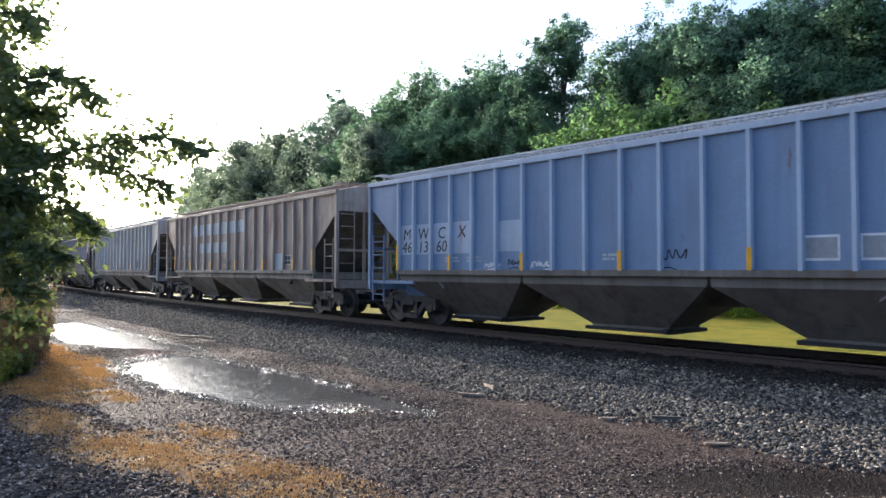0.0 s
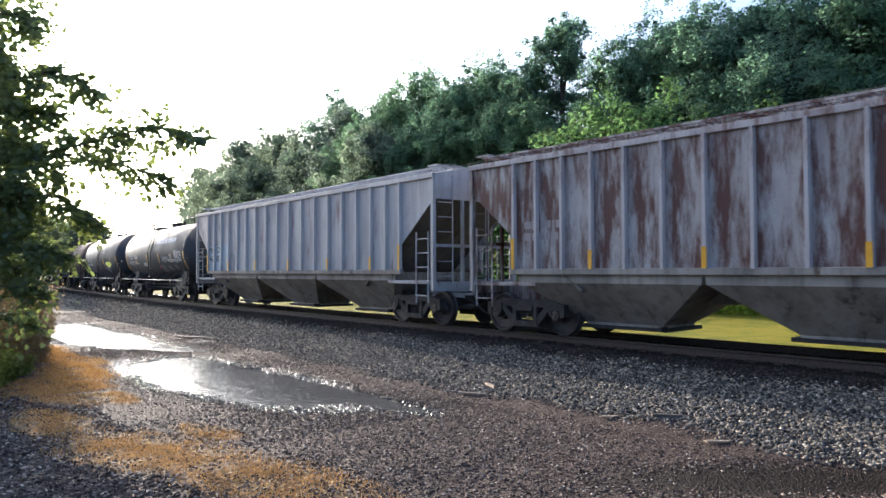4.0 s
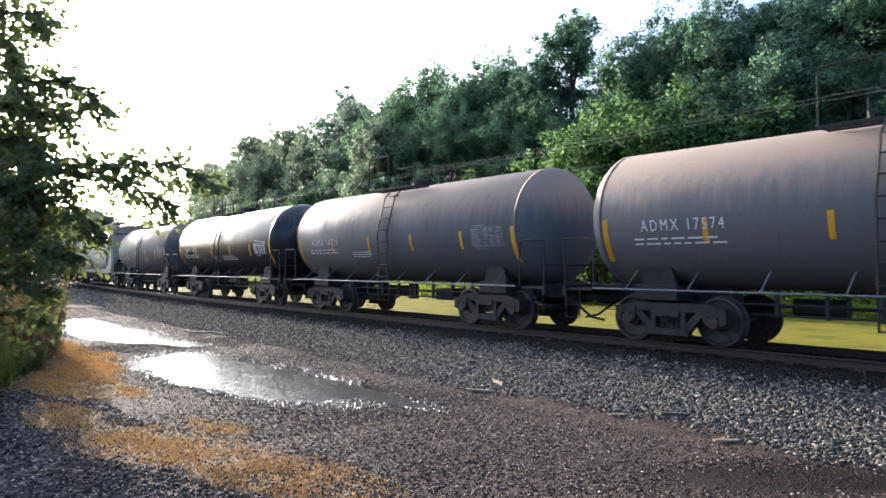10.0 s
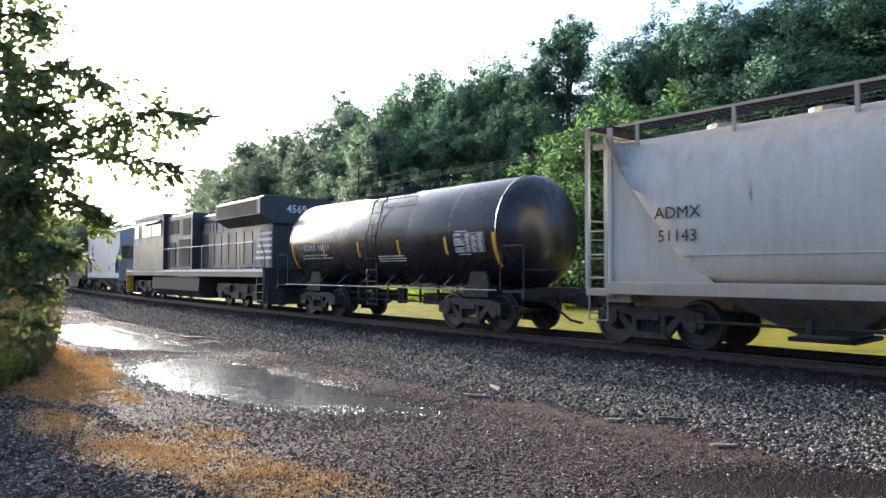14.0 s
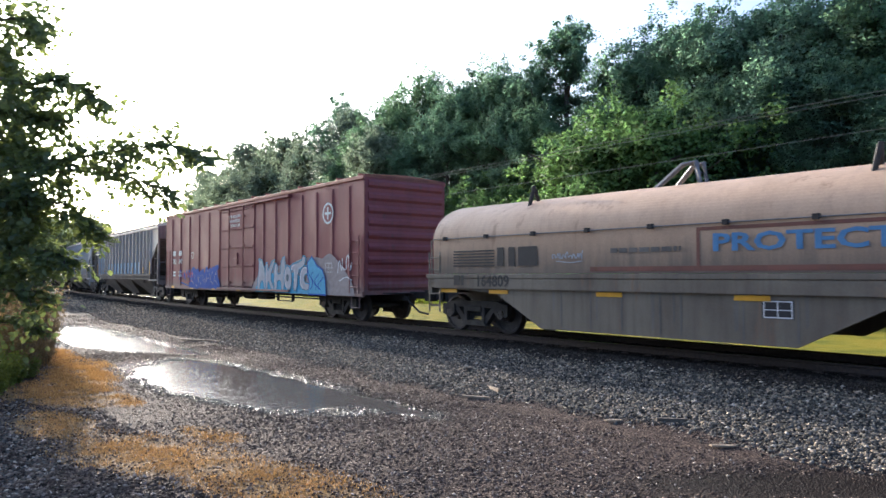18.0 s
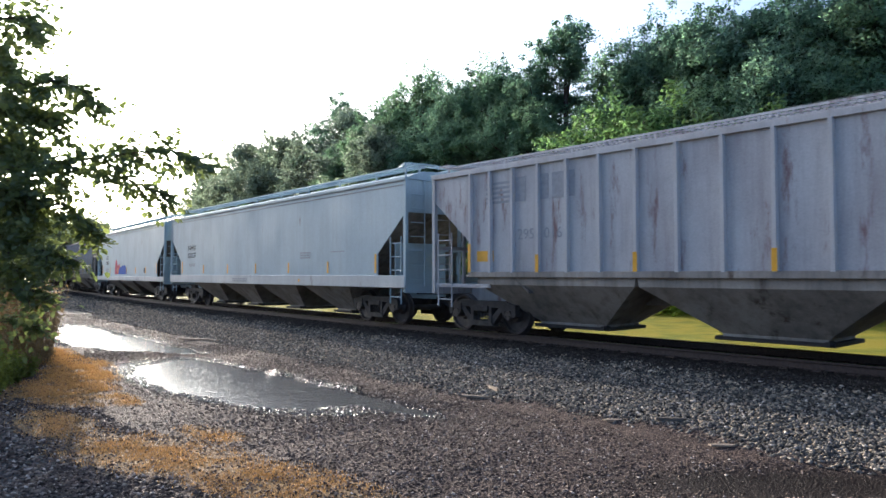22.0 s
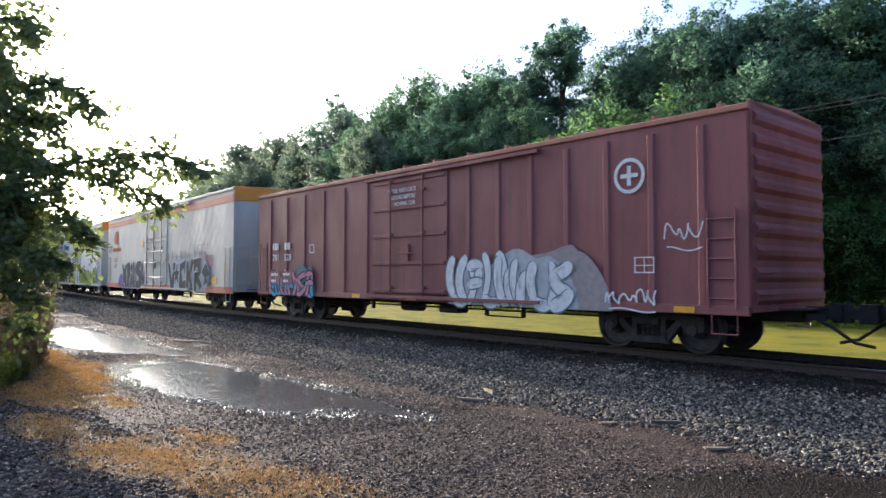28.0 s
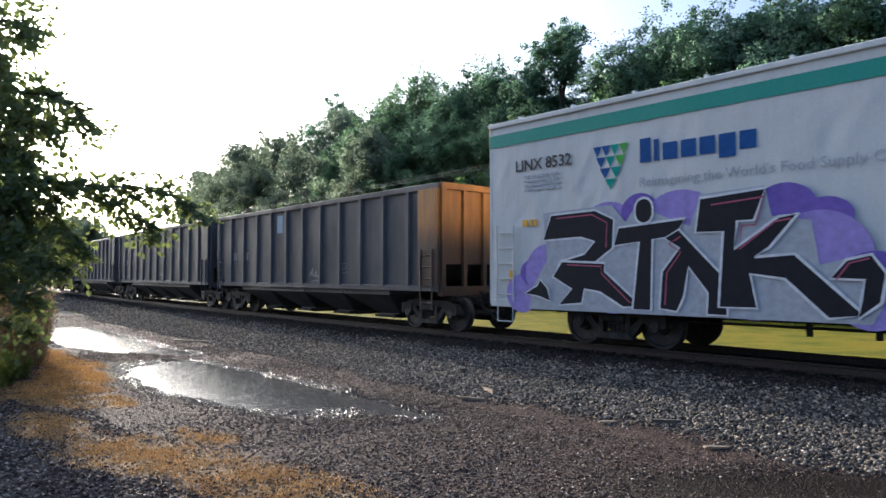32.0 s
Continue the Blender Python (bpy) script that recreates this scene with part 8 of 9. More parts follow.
def leaves(rng, centres, radii, per, size, mat, name, flat=0.5, soft=0.0, puffy=0.0):
    """Many small folded leaves, scattered in clumps round the given centres. puffy: how far a leaf's shading follows its clump's roundness."""
    n = len(centres) * per
    c = np.repeat(centres, per, 0)
    r = np.repeat(radii, per, 0)
    d = rng.normal(size=(n, 3))
    d /= np.linalg.norm(d, axis=1)[:, None]
    squash = np.repeat(rng.uniform(0.55, 1.3, (len(centres), 3)), per, 0)
    pos = c + np.clip(rng.normal(size=(n, 3)), -1.5, 1.5) * squash * (r * soft)[:, None] if soft else c + d * (r * rng.uniform(0.25, 1.0, n) ** 0.5)[:, None]
    a = rng.normal(size=(n, 3)); a[:, 2] *= flat
    a /= np.linalg.norm(a, axis=1)[:, None]
    b = np.cross(a, rng.normal(size=(n, 3)))
    b /= np.linalg.norm(b, axis=1)[:, None]
    up = np.cross(a, b)
    L = size * rng.uniform(0.6, 1.3, n)[:, None]
    p0, p2 = pos - a * L * 0.5, pos + a * L * 0.55
    p1, p3 = pos + b * L * 0.33 + up * L * 0.12, pos - b * L * 0.33 + up * L * 0.12
    v = np.stack([p0, p1, p2, p3], 1).reshape(-1, 3)
    i = np.arange(n)[:, None] * 4
    f = np.concatenate([i + [[0, 1, 2]], i + [[0, 2, 3]]], 0)
    me = mesh_np(name, v, f, mat, puffy > 0)
    if puffy:
        out = pos - c
        out /= np.linalg.norm(out, axis=1)[:, None] + 1e-6
        hub = pos - centres.mean(0)
        hub /= np.linalg.norm(hub, axis=1)[:, None] + 1e-6
        nv = (0.7 * out + 0.5 * hub + np.array([0, 0, 0.25])) * puffy + up * np.sign((up * hub).sum(1))[:, None] * (1 - puffy)
        nv /= np.linalg.norm(nv, axis=1)[:, None] + 1e-6
        me.normals_split_custom_set_from_vertices(np.repeat(nv, 4, 0).tolist())
    return me


def tree_parts(seed, height, spread, leaf, mat, clumps=150, per=34, lean=0.0, crown_from=0.25, tall=1.0):
    """A tapered trunk with boughs, and a crown of uneven clumps of leaves."""
    rng = np.random.default_rng(seed)
    trunk = Build()
    pts = [(lean * height * t * t + 0.15 * math.sin(5 * t + seed), 0.12 * math.sin(4 * t + seed * 2), height * 0.85 * t) for t in (0, 0.15, 0.35, 0.6, 0.85, 1.0)]
    trunk.tube(pts, [height * 0.018 * k for k in (1.25, 1.0, 0.85, 0.6, 0.32, 0.1)], 8)
    cs, rs = [], []
    boughs = 13
    for k in range(boughs):
        t = crown_from + (0.98 - crown_from) * (k + rng.uniform(0, 0.8)) / boughs
        ang = k * 2.4 + rng.uniform(-0.4, 0.4)
        base = np.array([lean * height * t * t, 0, height * 0.85 * t])
        reach = spread * (0.35 + 0.75 * math.sin(math.pi * min(1, (t - crown_from) / (1 - crown_from) * 0.8 + 0.18))) * rng.uniform(0.7, 1.15)
        tip = base + np.array([math.cos(ang) * reach, math.sin(ang) * reach, reach * rng.uniform(0.25, 0.7) * tall])
        mid = (base + tip) / 2 + np.array([0, 0, -0.05 * reach])
        trunk.tube([tuple(base), tuple(mid), tuple(tip)], [height * 0.007, height * 0.004, height * 0.0015], 5)
        m = max(4, clumps // boughs)
        for j in range(m):
            q = rng.uniform(0.35, 1.08)
            cc = base + (tip - base) * q + rng.normal(size=3) * spread * 0.2 * np.array([1, 1, 0.8])
            cs.append(cc); rs.append(spread * rng.uniform(0.07, 0.2))
    for j in range(clumps // 8):
        cs.append(np.array([lean * height, 0, height * 0.85]) + rng.normal(size=3) * spread * np.array([0.22, 0.22, 0.3])); rs.append(spread * rng.uniform(0.08, 0.16))
    crown = leaves(rng, np.array(cs), np.array(rs), per, leaf, mat, "crown", soft=0.62, puffy=0.72)
    return mesh_of("trunk", trunk, MAT_BARK), crown


def add_tree(name, meshes, s, lat, scale, turn, label, z=None, group="trees on the hillside"):
    p = on_track(s, lat)
    g = ground_height(np.array([p.x]), np.array([p.y]))[0] - 0.1 if z is None else z
    t = tagged(new(name), label, "tree", group)
    for nm, me in zip(("trunk", "crown"), meshes):
        part(nm, me, None, t)
    t.matrix_basis = Matrix.Translation((p.x, p.y, g)) @ Matrix.Rotation(turn, 4, "Z") @ Matrix.Diagonal((scale, scale, scale, 1))
    return t

SWAYS = []
FAR_LABEL = "tall leafy green tree on the wooded slope"
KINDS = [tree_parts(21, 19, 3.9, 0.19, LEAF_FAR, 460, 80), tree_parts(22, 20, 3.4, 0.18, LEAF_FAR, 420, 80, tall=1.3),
         tree_parts(23, 18, 4.4, 0.20, LEAF_FAR, 480, 80), tree_parts(24, 20, 2.6, 0.18, LEAF_FAR, 420, 80, tall=1.6, crown_from=0.2), tree_parts(25, 19, 4.6, 0.24, LEAF_HAZED, 420, 64), tree_parts(26, 18, 4.2, 0.24, LEAF_HAZED, 420, 64, tall=1.2)]
LOW = [tree_parts(31, 9, 3.4, 0.17, LEAF_MID, 260, 70, crown_from=0.08), tree_parts(32, 7, 3.2, 0.16, LEAF_MID, 230, 70, crown_from=0.05)]
TOPS = {id(m): sorted(v.co.z for v in m[1].vertices)[-90] for m in KINDS + LOW}
trng = random.Random(5)


def tree_by_bearing(meshes, bx, by, lat, label=FAR_LABEL, group="trees on the hillside"):
    """A tree in the row at lat that stands at the bearing bx and whose crown ends at the bearing by."""
    s = -40
    while s < 260:
        p = on_track(s, lat)
        if p.y > 3 and 784 + 1210 * (p.x / p.y - 0.009) < bx:
            break
        s += 0.4
    p = on_track(s, lat)
    g = ground_height(np.array([p.x]), np.array([p.y]))[0]
    top = EYE[2] + (479 - by) / 1210 * p.y
    return add_tree("tree", meshes, s, lat, (top - g) / TOPS[id(meshes)], trng.uniform(0, 6.28), label, group=group)


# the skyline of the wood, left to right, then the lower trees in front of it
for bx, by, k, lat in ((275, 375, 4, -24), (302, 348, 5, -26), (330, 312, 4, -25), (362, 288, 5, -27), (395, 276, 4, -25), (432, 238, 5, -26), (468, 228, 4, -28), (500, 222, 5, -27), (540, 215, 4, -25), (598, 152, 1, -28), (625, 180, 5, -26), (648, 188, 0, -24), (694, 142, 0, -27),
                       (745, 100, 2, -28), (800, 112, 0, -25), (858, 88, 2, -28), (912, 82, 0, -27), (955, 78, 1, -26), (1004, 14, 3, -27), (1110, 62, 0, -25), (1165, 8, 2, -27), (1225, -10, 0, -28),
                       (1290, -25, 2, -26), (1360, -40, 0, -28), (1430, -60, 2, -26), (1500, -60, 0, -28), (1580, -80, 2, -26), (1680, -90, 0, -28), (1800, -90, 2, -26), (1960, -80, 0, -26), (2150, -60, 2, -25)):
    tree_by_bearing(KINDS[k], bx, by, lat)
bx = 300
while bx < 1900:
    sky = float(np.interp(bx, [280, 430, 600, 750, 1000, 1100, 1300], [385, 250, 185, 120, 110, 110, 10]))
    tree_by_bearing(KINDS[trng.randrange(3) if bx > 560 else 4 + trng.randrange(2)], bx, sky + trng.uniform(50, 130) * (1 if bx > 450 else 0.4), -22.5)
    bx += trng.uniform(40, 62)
tree_by_bearing(LOW[0], 1030, 190, -17.8, "bright green young tree at the edge of the field", "young trees by the field")
tree_by_bearing(LOW[0], 1090, 140, -17.5, "bright green young tree at the edge of the field", "young trees by the field")
tree_by_bearing(LOW[1], 1170, 150, -18.0, "bright green young tree at the edge of the field", "young trees by the field")
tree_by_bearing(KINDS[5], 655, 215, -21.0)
bx = 270
while bx < 1900:
    tree_by_bearing(LOW[trng.randrange(2)], bx, float(np.interp(bx, [270, 600, 1000, 1500], [395, 330, 290, 300])) + trng.uniform(-25, 40), -20.5, "bushy young tree at the edge of the wood", "young trees by the field")
    bx += trng.uniform(45, 85)
# tall trees added behind the near one, mostly unseen, to shade the lane's foot
LANE_SHADE_TREE = tree_parts(41, 8.4, 2.8, 0.15, LEAF_NEAR, 110, 40, crown_from=0.42)
for x, y, sc, turn in ((-17.3, 23.5, 1.0, 0.5), (-23.5, 31.5, 1.1, 2.4)):
    t = tagged(new("tree"), "added roadside tree, mostly out of view, with a bare trunk and dark crown", "tree", "trees beside the lane")
    for nm, me in zip(("trunk", "crown"), LANE_SHADE_TREE):
        part(nm, me, None, t)
    t.matrix_basis = Matrix.Translation((x, y, ground_height(np.array([x]), np.array([y]))[0] - 0.1)) @ Matrix.Rotation(turn, 4, "Z") @ Matrix.Diagonal((sc, sc, sc, 1))
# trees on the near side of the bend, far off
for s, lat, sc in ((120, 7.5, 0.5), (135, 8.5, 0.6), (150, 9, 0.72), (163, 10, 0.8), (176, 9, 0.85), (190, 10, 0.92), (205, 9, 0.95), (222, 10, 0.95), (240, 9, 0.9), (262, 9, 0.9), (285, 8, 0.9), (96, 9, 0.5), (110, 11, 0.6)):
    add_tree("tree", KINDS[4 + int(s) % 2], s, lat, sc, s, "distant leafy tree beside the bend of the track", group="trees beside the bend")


# a clump beside the lane, past the near tree, its leaf colour paled for haze
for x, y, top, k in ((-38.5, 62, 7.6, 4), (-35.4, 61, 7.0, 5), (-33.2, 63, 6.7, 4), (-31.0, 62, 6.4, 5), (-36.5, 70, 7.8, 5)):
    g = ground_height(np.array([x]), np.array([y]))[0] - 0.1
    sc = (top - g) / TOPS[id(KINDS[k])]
    t = tagged(new("tree"), "leafy tree in a clump beside the lane, paled for haze", "tree", "trees beside the lane")
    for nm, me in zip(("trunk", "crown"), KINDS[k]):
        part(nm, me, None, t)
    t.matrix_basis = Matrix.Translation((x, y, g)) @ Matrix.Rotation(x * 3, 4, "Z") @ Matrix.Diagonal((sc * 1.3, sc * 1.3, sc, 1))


def ridge(name, s0, s1, lat, top, base, label, seed, mat):
    b = Build()
    rows = []
    n = 90
    for k in range(n + 1):
        s = s0 + (s1 - s0) * k / n
        hh = top * (0.75 + 0.25 * math.sin(k * 0.11 + seed)) + 1.2 * math.sin(k * 1.7) + 0.8 * math.sin(k * 3.9)
        rows.append([(s, lat, base), (s, lat + 25, base + hh * 0.8), (s, lat + 60, base + hh), (s, lat + 160, base)])
    b.loft(rows, cap=False, closed=False)
    return tagged(new(name, mesh_of(name, b, mat, True)), label, "hill", kind="structure")


# grey-green of the far woods carries the haze in its colour
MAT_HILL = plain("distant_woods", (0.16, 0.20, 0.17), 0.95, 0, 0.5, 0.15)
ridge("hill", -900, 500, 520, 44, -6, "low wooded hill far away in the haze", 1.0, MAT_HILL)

# ---- the near tree on the verge, whose branches reach into the picture ----
def reach(x, y, Y):
    """A place Y metres ahead of the camera, given by its bearing."""
    return Vector(((x - 784) / 1210 * Y + 0.009 * Y, Y, EYE[2] + (479 - y) / 1210 * Y))


def spray(seed, pts, spread, n_twigs, leaf, twig_len, droop=0.15, bunch=1.0):
    """A bough along pts with side twigs and leaves set along them. Returns the wood and the leaves, in the space of pts[0]."""
    rng = np.random.default_rng(seed)
    base = pts[0]
    rel = [p - base for p in pts]
    wood = Build().tube(rel, [0.05 * (1 - 0.85 * k / (len(rel) - 1)) * spread for k in range(len(rel))], 6)
    pos, dirs = [], []
    for k in range(n_twigs):
        q = (k + rng.uniform(0, 1)) / n_twigs
        q = 0.12 + 0.88 * q
        f = q * (len(rel) - 1)
        i = min(int(f), len(rel) - 2)
        p = rel[i].lerp(rel[i + 1], f - i)
        d = (rel[i + 1] - rel[i]).normalized()
        side = Vector(rng.normal(size=3)); side.z *= 0.7
        w = (d * rng.uniform(0.4, 1.0) + side.normalized() * 0.8 + Vector((0, 0, -droop))).normalized()
        L = twig_len * rng.uniform(0.5, 1.15) * (1.1 - 0.45 * q)
        e = p + w * L + Vector((0, 0, -droop * L))
        wood.tube([p, (p + e) / 2 + Vector((0, 0, 0.03)), e], [0.008, 0.006, 0.003], 4)
        m = int(L / (leaf * 0.6)) + 2
        for j in range(m):
            u = (j + 0.5) / m
            c = p.lerp(e, u)
            for sg in (-1, 1):
                a = w.cross(Vector((0, 0, 1))).normalized() * sg + w * 0.5 + Vector(rng.normal(size=3)) * 0.25
                pos.append(c + a.normalized() * leaf * 0.5)
                dirs.append(a.normalized())
    # bunches of leaves that hang about the bough
    for k in range(int(n_twigs * bunch)):
        f = (0.06 + 0.94 * (k + rng.uniform(0, 1)) / (n_twigs * bunch)) * (len(rel) - 1)
        i = min(int(f), len(rel) - 2)
        c0 = rel[i].lerp(rel[i + 1], f - i) + Vector(rng.normal(size=3)) * 0.17 + Vector((0, 0, -0.10))
        for j in range(int(rng.uniform(8, 18))):
            g = Vector(rng.normal(size=3))
            pos.append(c0 + g * 0.13)
            dirs.append((g * 0.6 + Vector((0.2, 0, -0.7))).normalized())
    pos, a = np.array(pos), np.array(dirs)
    n = len(pos)
    b = np.cross(a, np.array([0, 0, 1.0]) + rng.normal(size=(n, 3)) * 0.45)
    b /= np.linalg.norm(b, axis=1)[:, None]
    up = np.cross(b, a)
    L = leaf * rng.uniform(0.65, 1.2, n)[:, None]
    ring = [pos - a * L * 0.5, pos - a * L * 0.2 + b * L * 0.4 + up * L * 0.1, pos + a * L * 0.22 + b * L * 0.38 + up * L * 0.08, pos + a * L * 0.55 - up * L * 0.08,
            pos + a * L * 0.22 - b * L * 0.38 + up * L * 0.08, pos - a * L * 0.2 - b * L * 0.4 + up * L * 0.1]
    v = np.stack(ring, 1).reshape(-1, 3)
    i = np.arange(n)[:, None] * 6
    f = np.concatenate([i + [[0, 1, 2]], i + [[0, 2, 3]], i + [[0, 3, 4]], i + [[0, 4, 5]]], 0)
    return mesh_of("branch", wood, MAT_BARK), mesh_np("foliage", v, f, LEAF_NEAR)


NEAR_Y = 11.6
tree_base = reach(-120, 700, NEAR_Y)
near_tree = tagged(new("tree"), "leafy roadside tree with long branches that sway in the wind", "tree")
near_tree.matrix_basis = Matrix.Translation((tree_base.x, tree_base.y, GROUND))
R0 = Vector((tree_base.x, tree_base.y, GROUND))
trunk_pts = [Vector((0, 0, -0.1)), Vector((0.05, 0.1, 1.5)), Vector((0.12, 0.1, 3.2)), Vector((0.3, 0, 5.0)), Vector((0.35, 0.1, 7.2))]
part("trunk", Build().tube(trunk_pts, [0.19, 0.16, 0.13, 0.09, 0.03], 9), MAT_BARK, near_tree)
# height of the long branch's tip over the clip, as degrees of droop
DROOP = [(0, -1), (1, 1.2), (2, -6.5), (3, -9), (4.2, -2), (5.5, 6.8), (6, 1), (7, -9.5), (8, -4.5), (9, -2), (10, 8), (11, 5), (12, 1.5), (13, -1), (14.5, -10.5), (15.5, -6), (16.5, -4),
         (17, -0.5), (17.8, -1), (18.5, 4.6), (19, 5.3), (20.5, 9), (21.5, 9), (22.4, -3.4), (23, 2.3), (24, -2.5), (25, -3.4), (25.5, 4), (26.5, 3), (27.5, 0.4), (28, 2.8), (29, 13), (30, 12), (31, 12.6), (32, 13.5)]
BOUGHS = [  # the bough's bearing points, depth, twigs, sway
    ([(-60, 300), (60, 282), (150, 268), (240, 252), (300, 250), (352, 272)], NEAR_Y - 0.1, 46, 0.62, 1.0),
    ([(-60, 330), (60, 300), (150, 290), (220, 305), (265, 325), (292, 340)], NEAR_Y + 0.3, 34, 0.55, 0.8),
    ([(-60, 120), (40, 140), (95, 130), (140, 150), (176, 175)], NEAR_Y - 0.3, 30, 0.5, 0.7),
    ([(-60, 30), (10, 20), (45, 25), (60, 50)], NEAR_Y, 18, 0.45, 0.4),
    ([(-80, 200), (0, 190), (50, 200), (105, 205)], NEAR_Y + 0.2, 34, 0.55, 0.4),
    ([(-60, 360), (40, 345), (110, 355), (150, 385), (170, 405)], NEAR_Y + 0.1, 36, 0.55, 0.6),
    ([(-60, 420), (30, 430), (90, 440), (118, 455)], NEAR_Y - 0.2, 40, 0.5, 0.3),
    ([(-80, 510), (0, 505), (50, 505), (85, 525)], NEAR_Y - 0.3, 30, 0.5, 0.2),
    ([(-80, 570), (-20, 565), (30, 560), (66, 575)], NEAR_Y + 0.2, 26, 0.5, 0.15),
    ([(-80, 260), (-10, 250), (30, 250), (60, 262)], NEAR_Y + 0.5, 46, 0.6, 0.3),
    ([(-80, 420), (-20, 400), (20, 390), (50, 380)], NEAR_Y + 0.5, 46, 0.6, 0.3),
    ([(-80, 80), (-20, 60), (0, 100), (20, 140)], NEAR_Y + 0.4, 40, 0.55, 0.3),
    ([(-90, 340), (-30, 330), (10, 330), (40, 335)], NEAR_Y - 0.5, 44, 0.6, 0.2),
    ([(-90, 480), (-30, 470), (10, 470), (60, 470)], NEAR_Y + 0.6, 44, 0.6, 0.2),
]
for k, (pp, Y, tw, tl, sway) in enumerate(BOUGHS):
    pts = [reach(x, y, Y) for x, y in pp]
    wood, fol = spray(40 + k, pts, 0.7 if k < 6 else 0.5, int(tw * (1.1 if k < 6 else 0.75)), 0.115, tl, bunch=0.55)
    br = part("branch", wood, None, near_tree)
    at = pts[0] - R0
    br.matrix_basis = Matrix.Translation(at)
    part("foliage", fol, None, br)
    SWAYS.append((br, [(min(32, max(0, t)), Matrix.Translation(at) @ Matrix.Rotation(radians(d * sway), 4, "Y") @ Matrix.Rotation(radians(d * sway * 0.3 * (-1) ** k), 4, "Z")) for t, d in DROOP]))

cr = np.random.default_rng(77)
cc, rr = [], []
for k in range(330):
    q = reach(cr.uniform(-150, 88) - 30 * cr.uniform() ** 2, cr.uniform(170, 500) if k % 4 else cr.uniform(-60, 200), NEAR_Y + cr.uniform(-0.7, 1.4))
    cc.append(np.array(q - R0)); rr.append(cr.uniform(0.2, 0.45))
part("crown", leaves(cr, np.array(cc), np.array(rr), 25, 0.12, LEAF_NEAR, "crown", soft=0.6), None, near_tree)

# ---- verge: weeds, dry stalks, patches of dry grass ----
def weed(seed, mat, height, width, n, leaf, per=14):
    rng = np.random.default_rng(seed)
    st = Build()
    cs, rs = [], []
    for k in range(n):
        a, r = rng.uniform(0, 6.28), width * rng.uniform(0, 1) ** 0.6
        hh = height * rng.uniform(0.5, 1.1)
        p0 = (r * 0.6 * math.cos(a), r * 0.6 * math.sin(a), 0)
        p1 = (r * math.cos(a) * 1.1, r * math.sin(a) * 1.1, hh)
        st.tube([p0, p1], [0.006, 0.003], 4)
        for j in range(5):
            q = 0.2 + 0.8 * j / 4
            cs.append(np.array(p0) + (np.array(p1) - np.array(p0)) * q); rs.append(0.05 + 0.09 * rng.uniform())
    return mesh_of("stems", st, mat), leaves(rng, np.array(cs), np.array(rs), per, leaf, mat, "weed_leaves")


WEEDS = [weed(61, LEAF_WEED, 0.8, 0.45, 34, 0.075), weed(62, LEAF_WEED, 0.6, 0.4, 30, 0.065), weed(63, LEAF_DRY, 1.3, 0.5, 60, 0.055, 4), weed(64, LEAF_WEED, 1.0, 0.6, 34, 0.10)]
wr = random.Random(9)
for kind, s, lat, sc in ((0, 12.4, 11.1, 0.75), (0, 13.3, 10.8, 0.7), (1, 11.6, 11.4, 0.8), (1, 13.9, 10.6, 0.8), (0, 12.9, 11.7, 0.9), (3, 12.6, 12.2, 0.8), (3, 13.8, 11.8, 0.8), (3, 15.0, 11.4, 0.8), (2, 15.2, 10.2, 0.9),
                         (2, 16.0, 10.0, 1.0), (2, 16.6, 9.7, 1.15), (2, 17.4, 9.6, 1.2), (2, 14.6, 10.5, 0.8), (2, 18.2, 9.6, 1.2), (2, 19.2, 9.4, 1.15), (0, 16.8, 10.9, 0.9), (0, 18.8, 10.7, 0.9), (0, 21.4, 10.4, 1.0), (2, 20.4, 9.4, 1.2), (2, 24, 9.8, 1.2), (2, 21.6, 9.6, 1.2),
                         (2, 27, 9.6, 1.2), (0, 30, 9.4, 1.2), (2, 34, 8.8, 1.3), (2, 22.8, 9.5, 1.1), (0, 39, 8.2, 1.4), (2, 45, 7.6, 1.4), (3, 51, 7.2, 1.5), (1, 14.7, 10.2, 0.6), (0, 11.2, 12.0, 0.8), (2, 57, 7.0, 1.5), (3, 64, 6.8, 1.6), (2, 17.0, 10.4, 1.2), (2, 18.8, 10.1, 1.2), (2, 15.8, 10.7, 1.1), (3, 14.2, 12.6, 1.5), (3, 15.8, 12.1, 1.5), (3, 17.6, 11.6, 1.5), (0, 13.0, 12.3, 1.3)):
    p = on_track(s, lat)
    z = ground_height(np.array([p.x]), np.array([p.y]))[0]
    t = tagged(new("weed"), ("tall dry brown weeds on the verge" if kind == 2 else "clump of green weeds on the verge"), "weed", "weeds on the verge")
    for nm, me in zip(("stem", "foliage"), WEEDS[kind]):
        tagged(part(nm, me, None, t), nm, kind="stuff")
    t.matrix_basis = Matrix.Translation((p.x, p.y, z - 0.02)) @ Matrix.Rotation(wr.uniform(0, 6.28), 4, "Z") @ Matrix.Diagonal((sc, sc, sc, 1))


def scatter(rng, n, s0, s1, l0, l1):
    s, lat = rng.uniform(s0, s1, n), rng.uniform(l0, l1, n)
    a = s / TRACK_R
    sx = (TRACK_R + lat) * np.sin(a); nx = TRACK_P + TRACK_R - (TRACK_R + lat) * np.cos(a)
    return s, lat, HD.x * sx + HN.x * nx, HD.y * sx + HN.y * nx


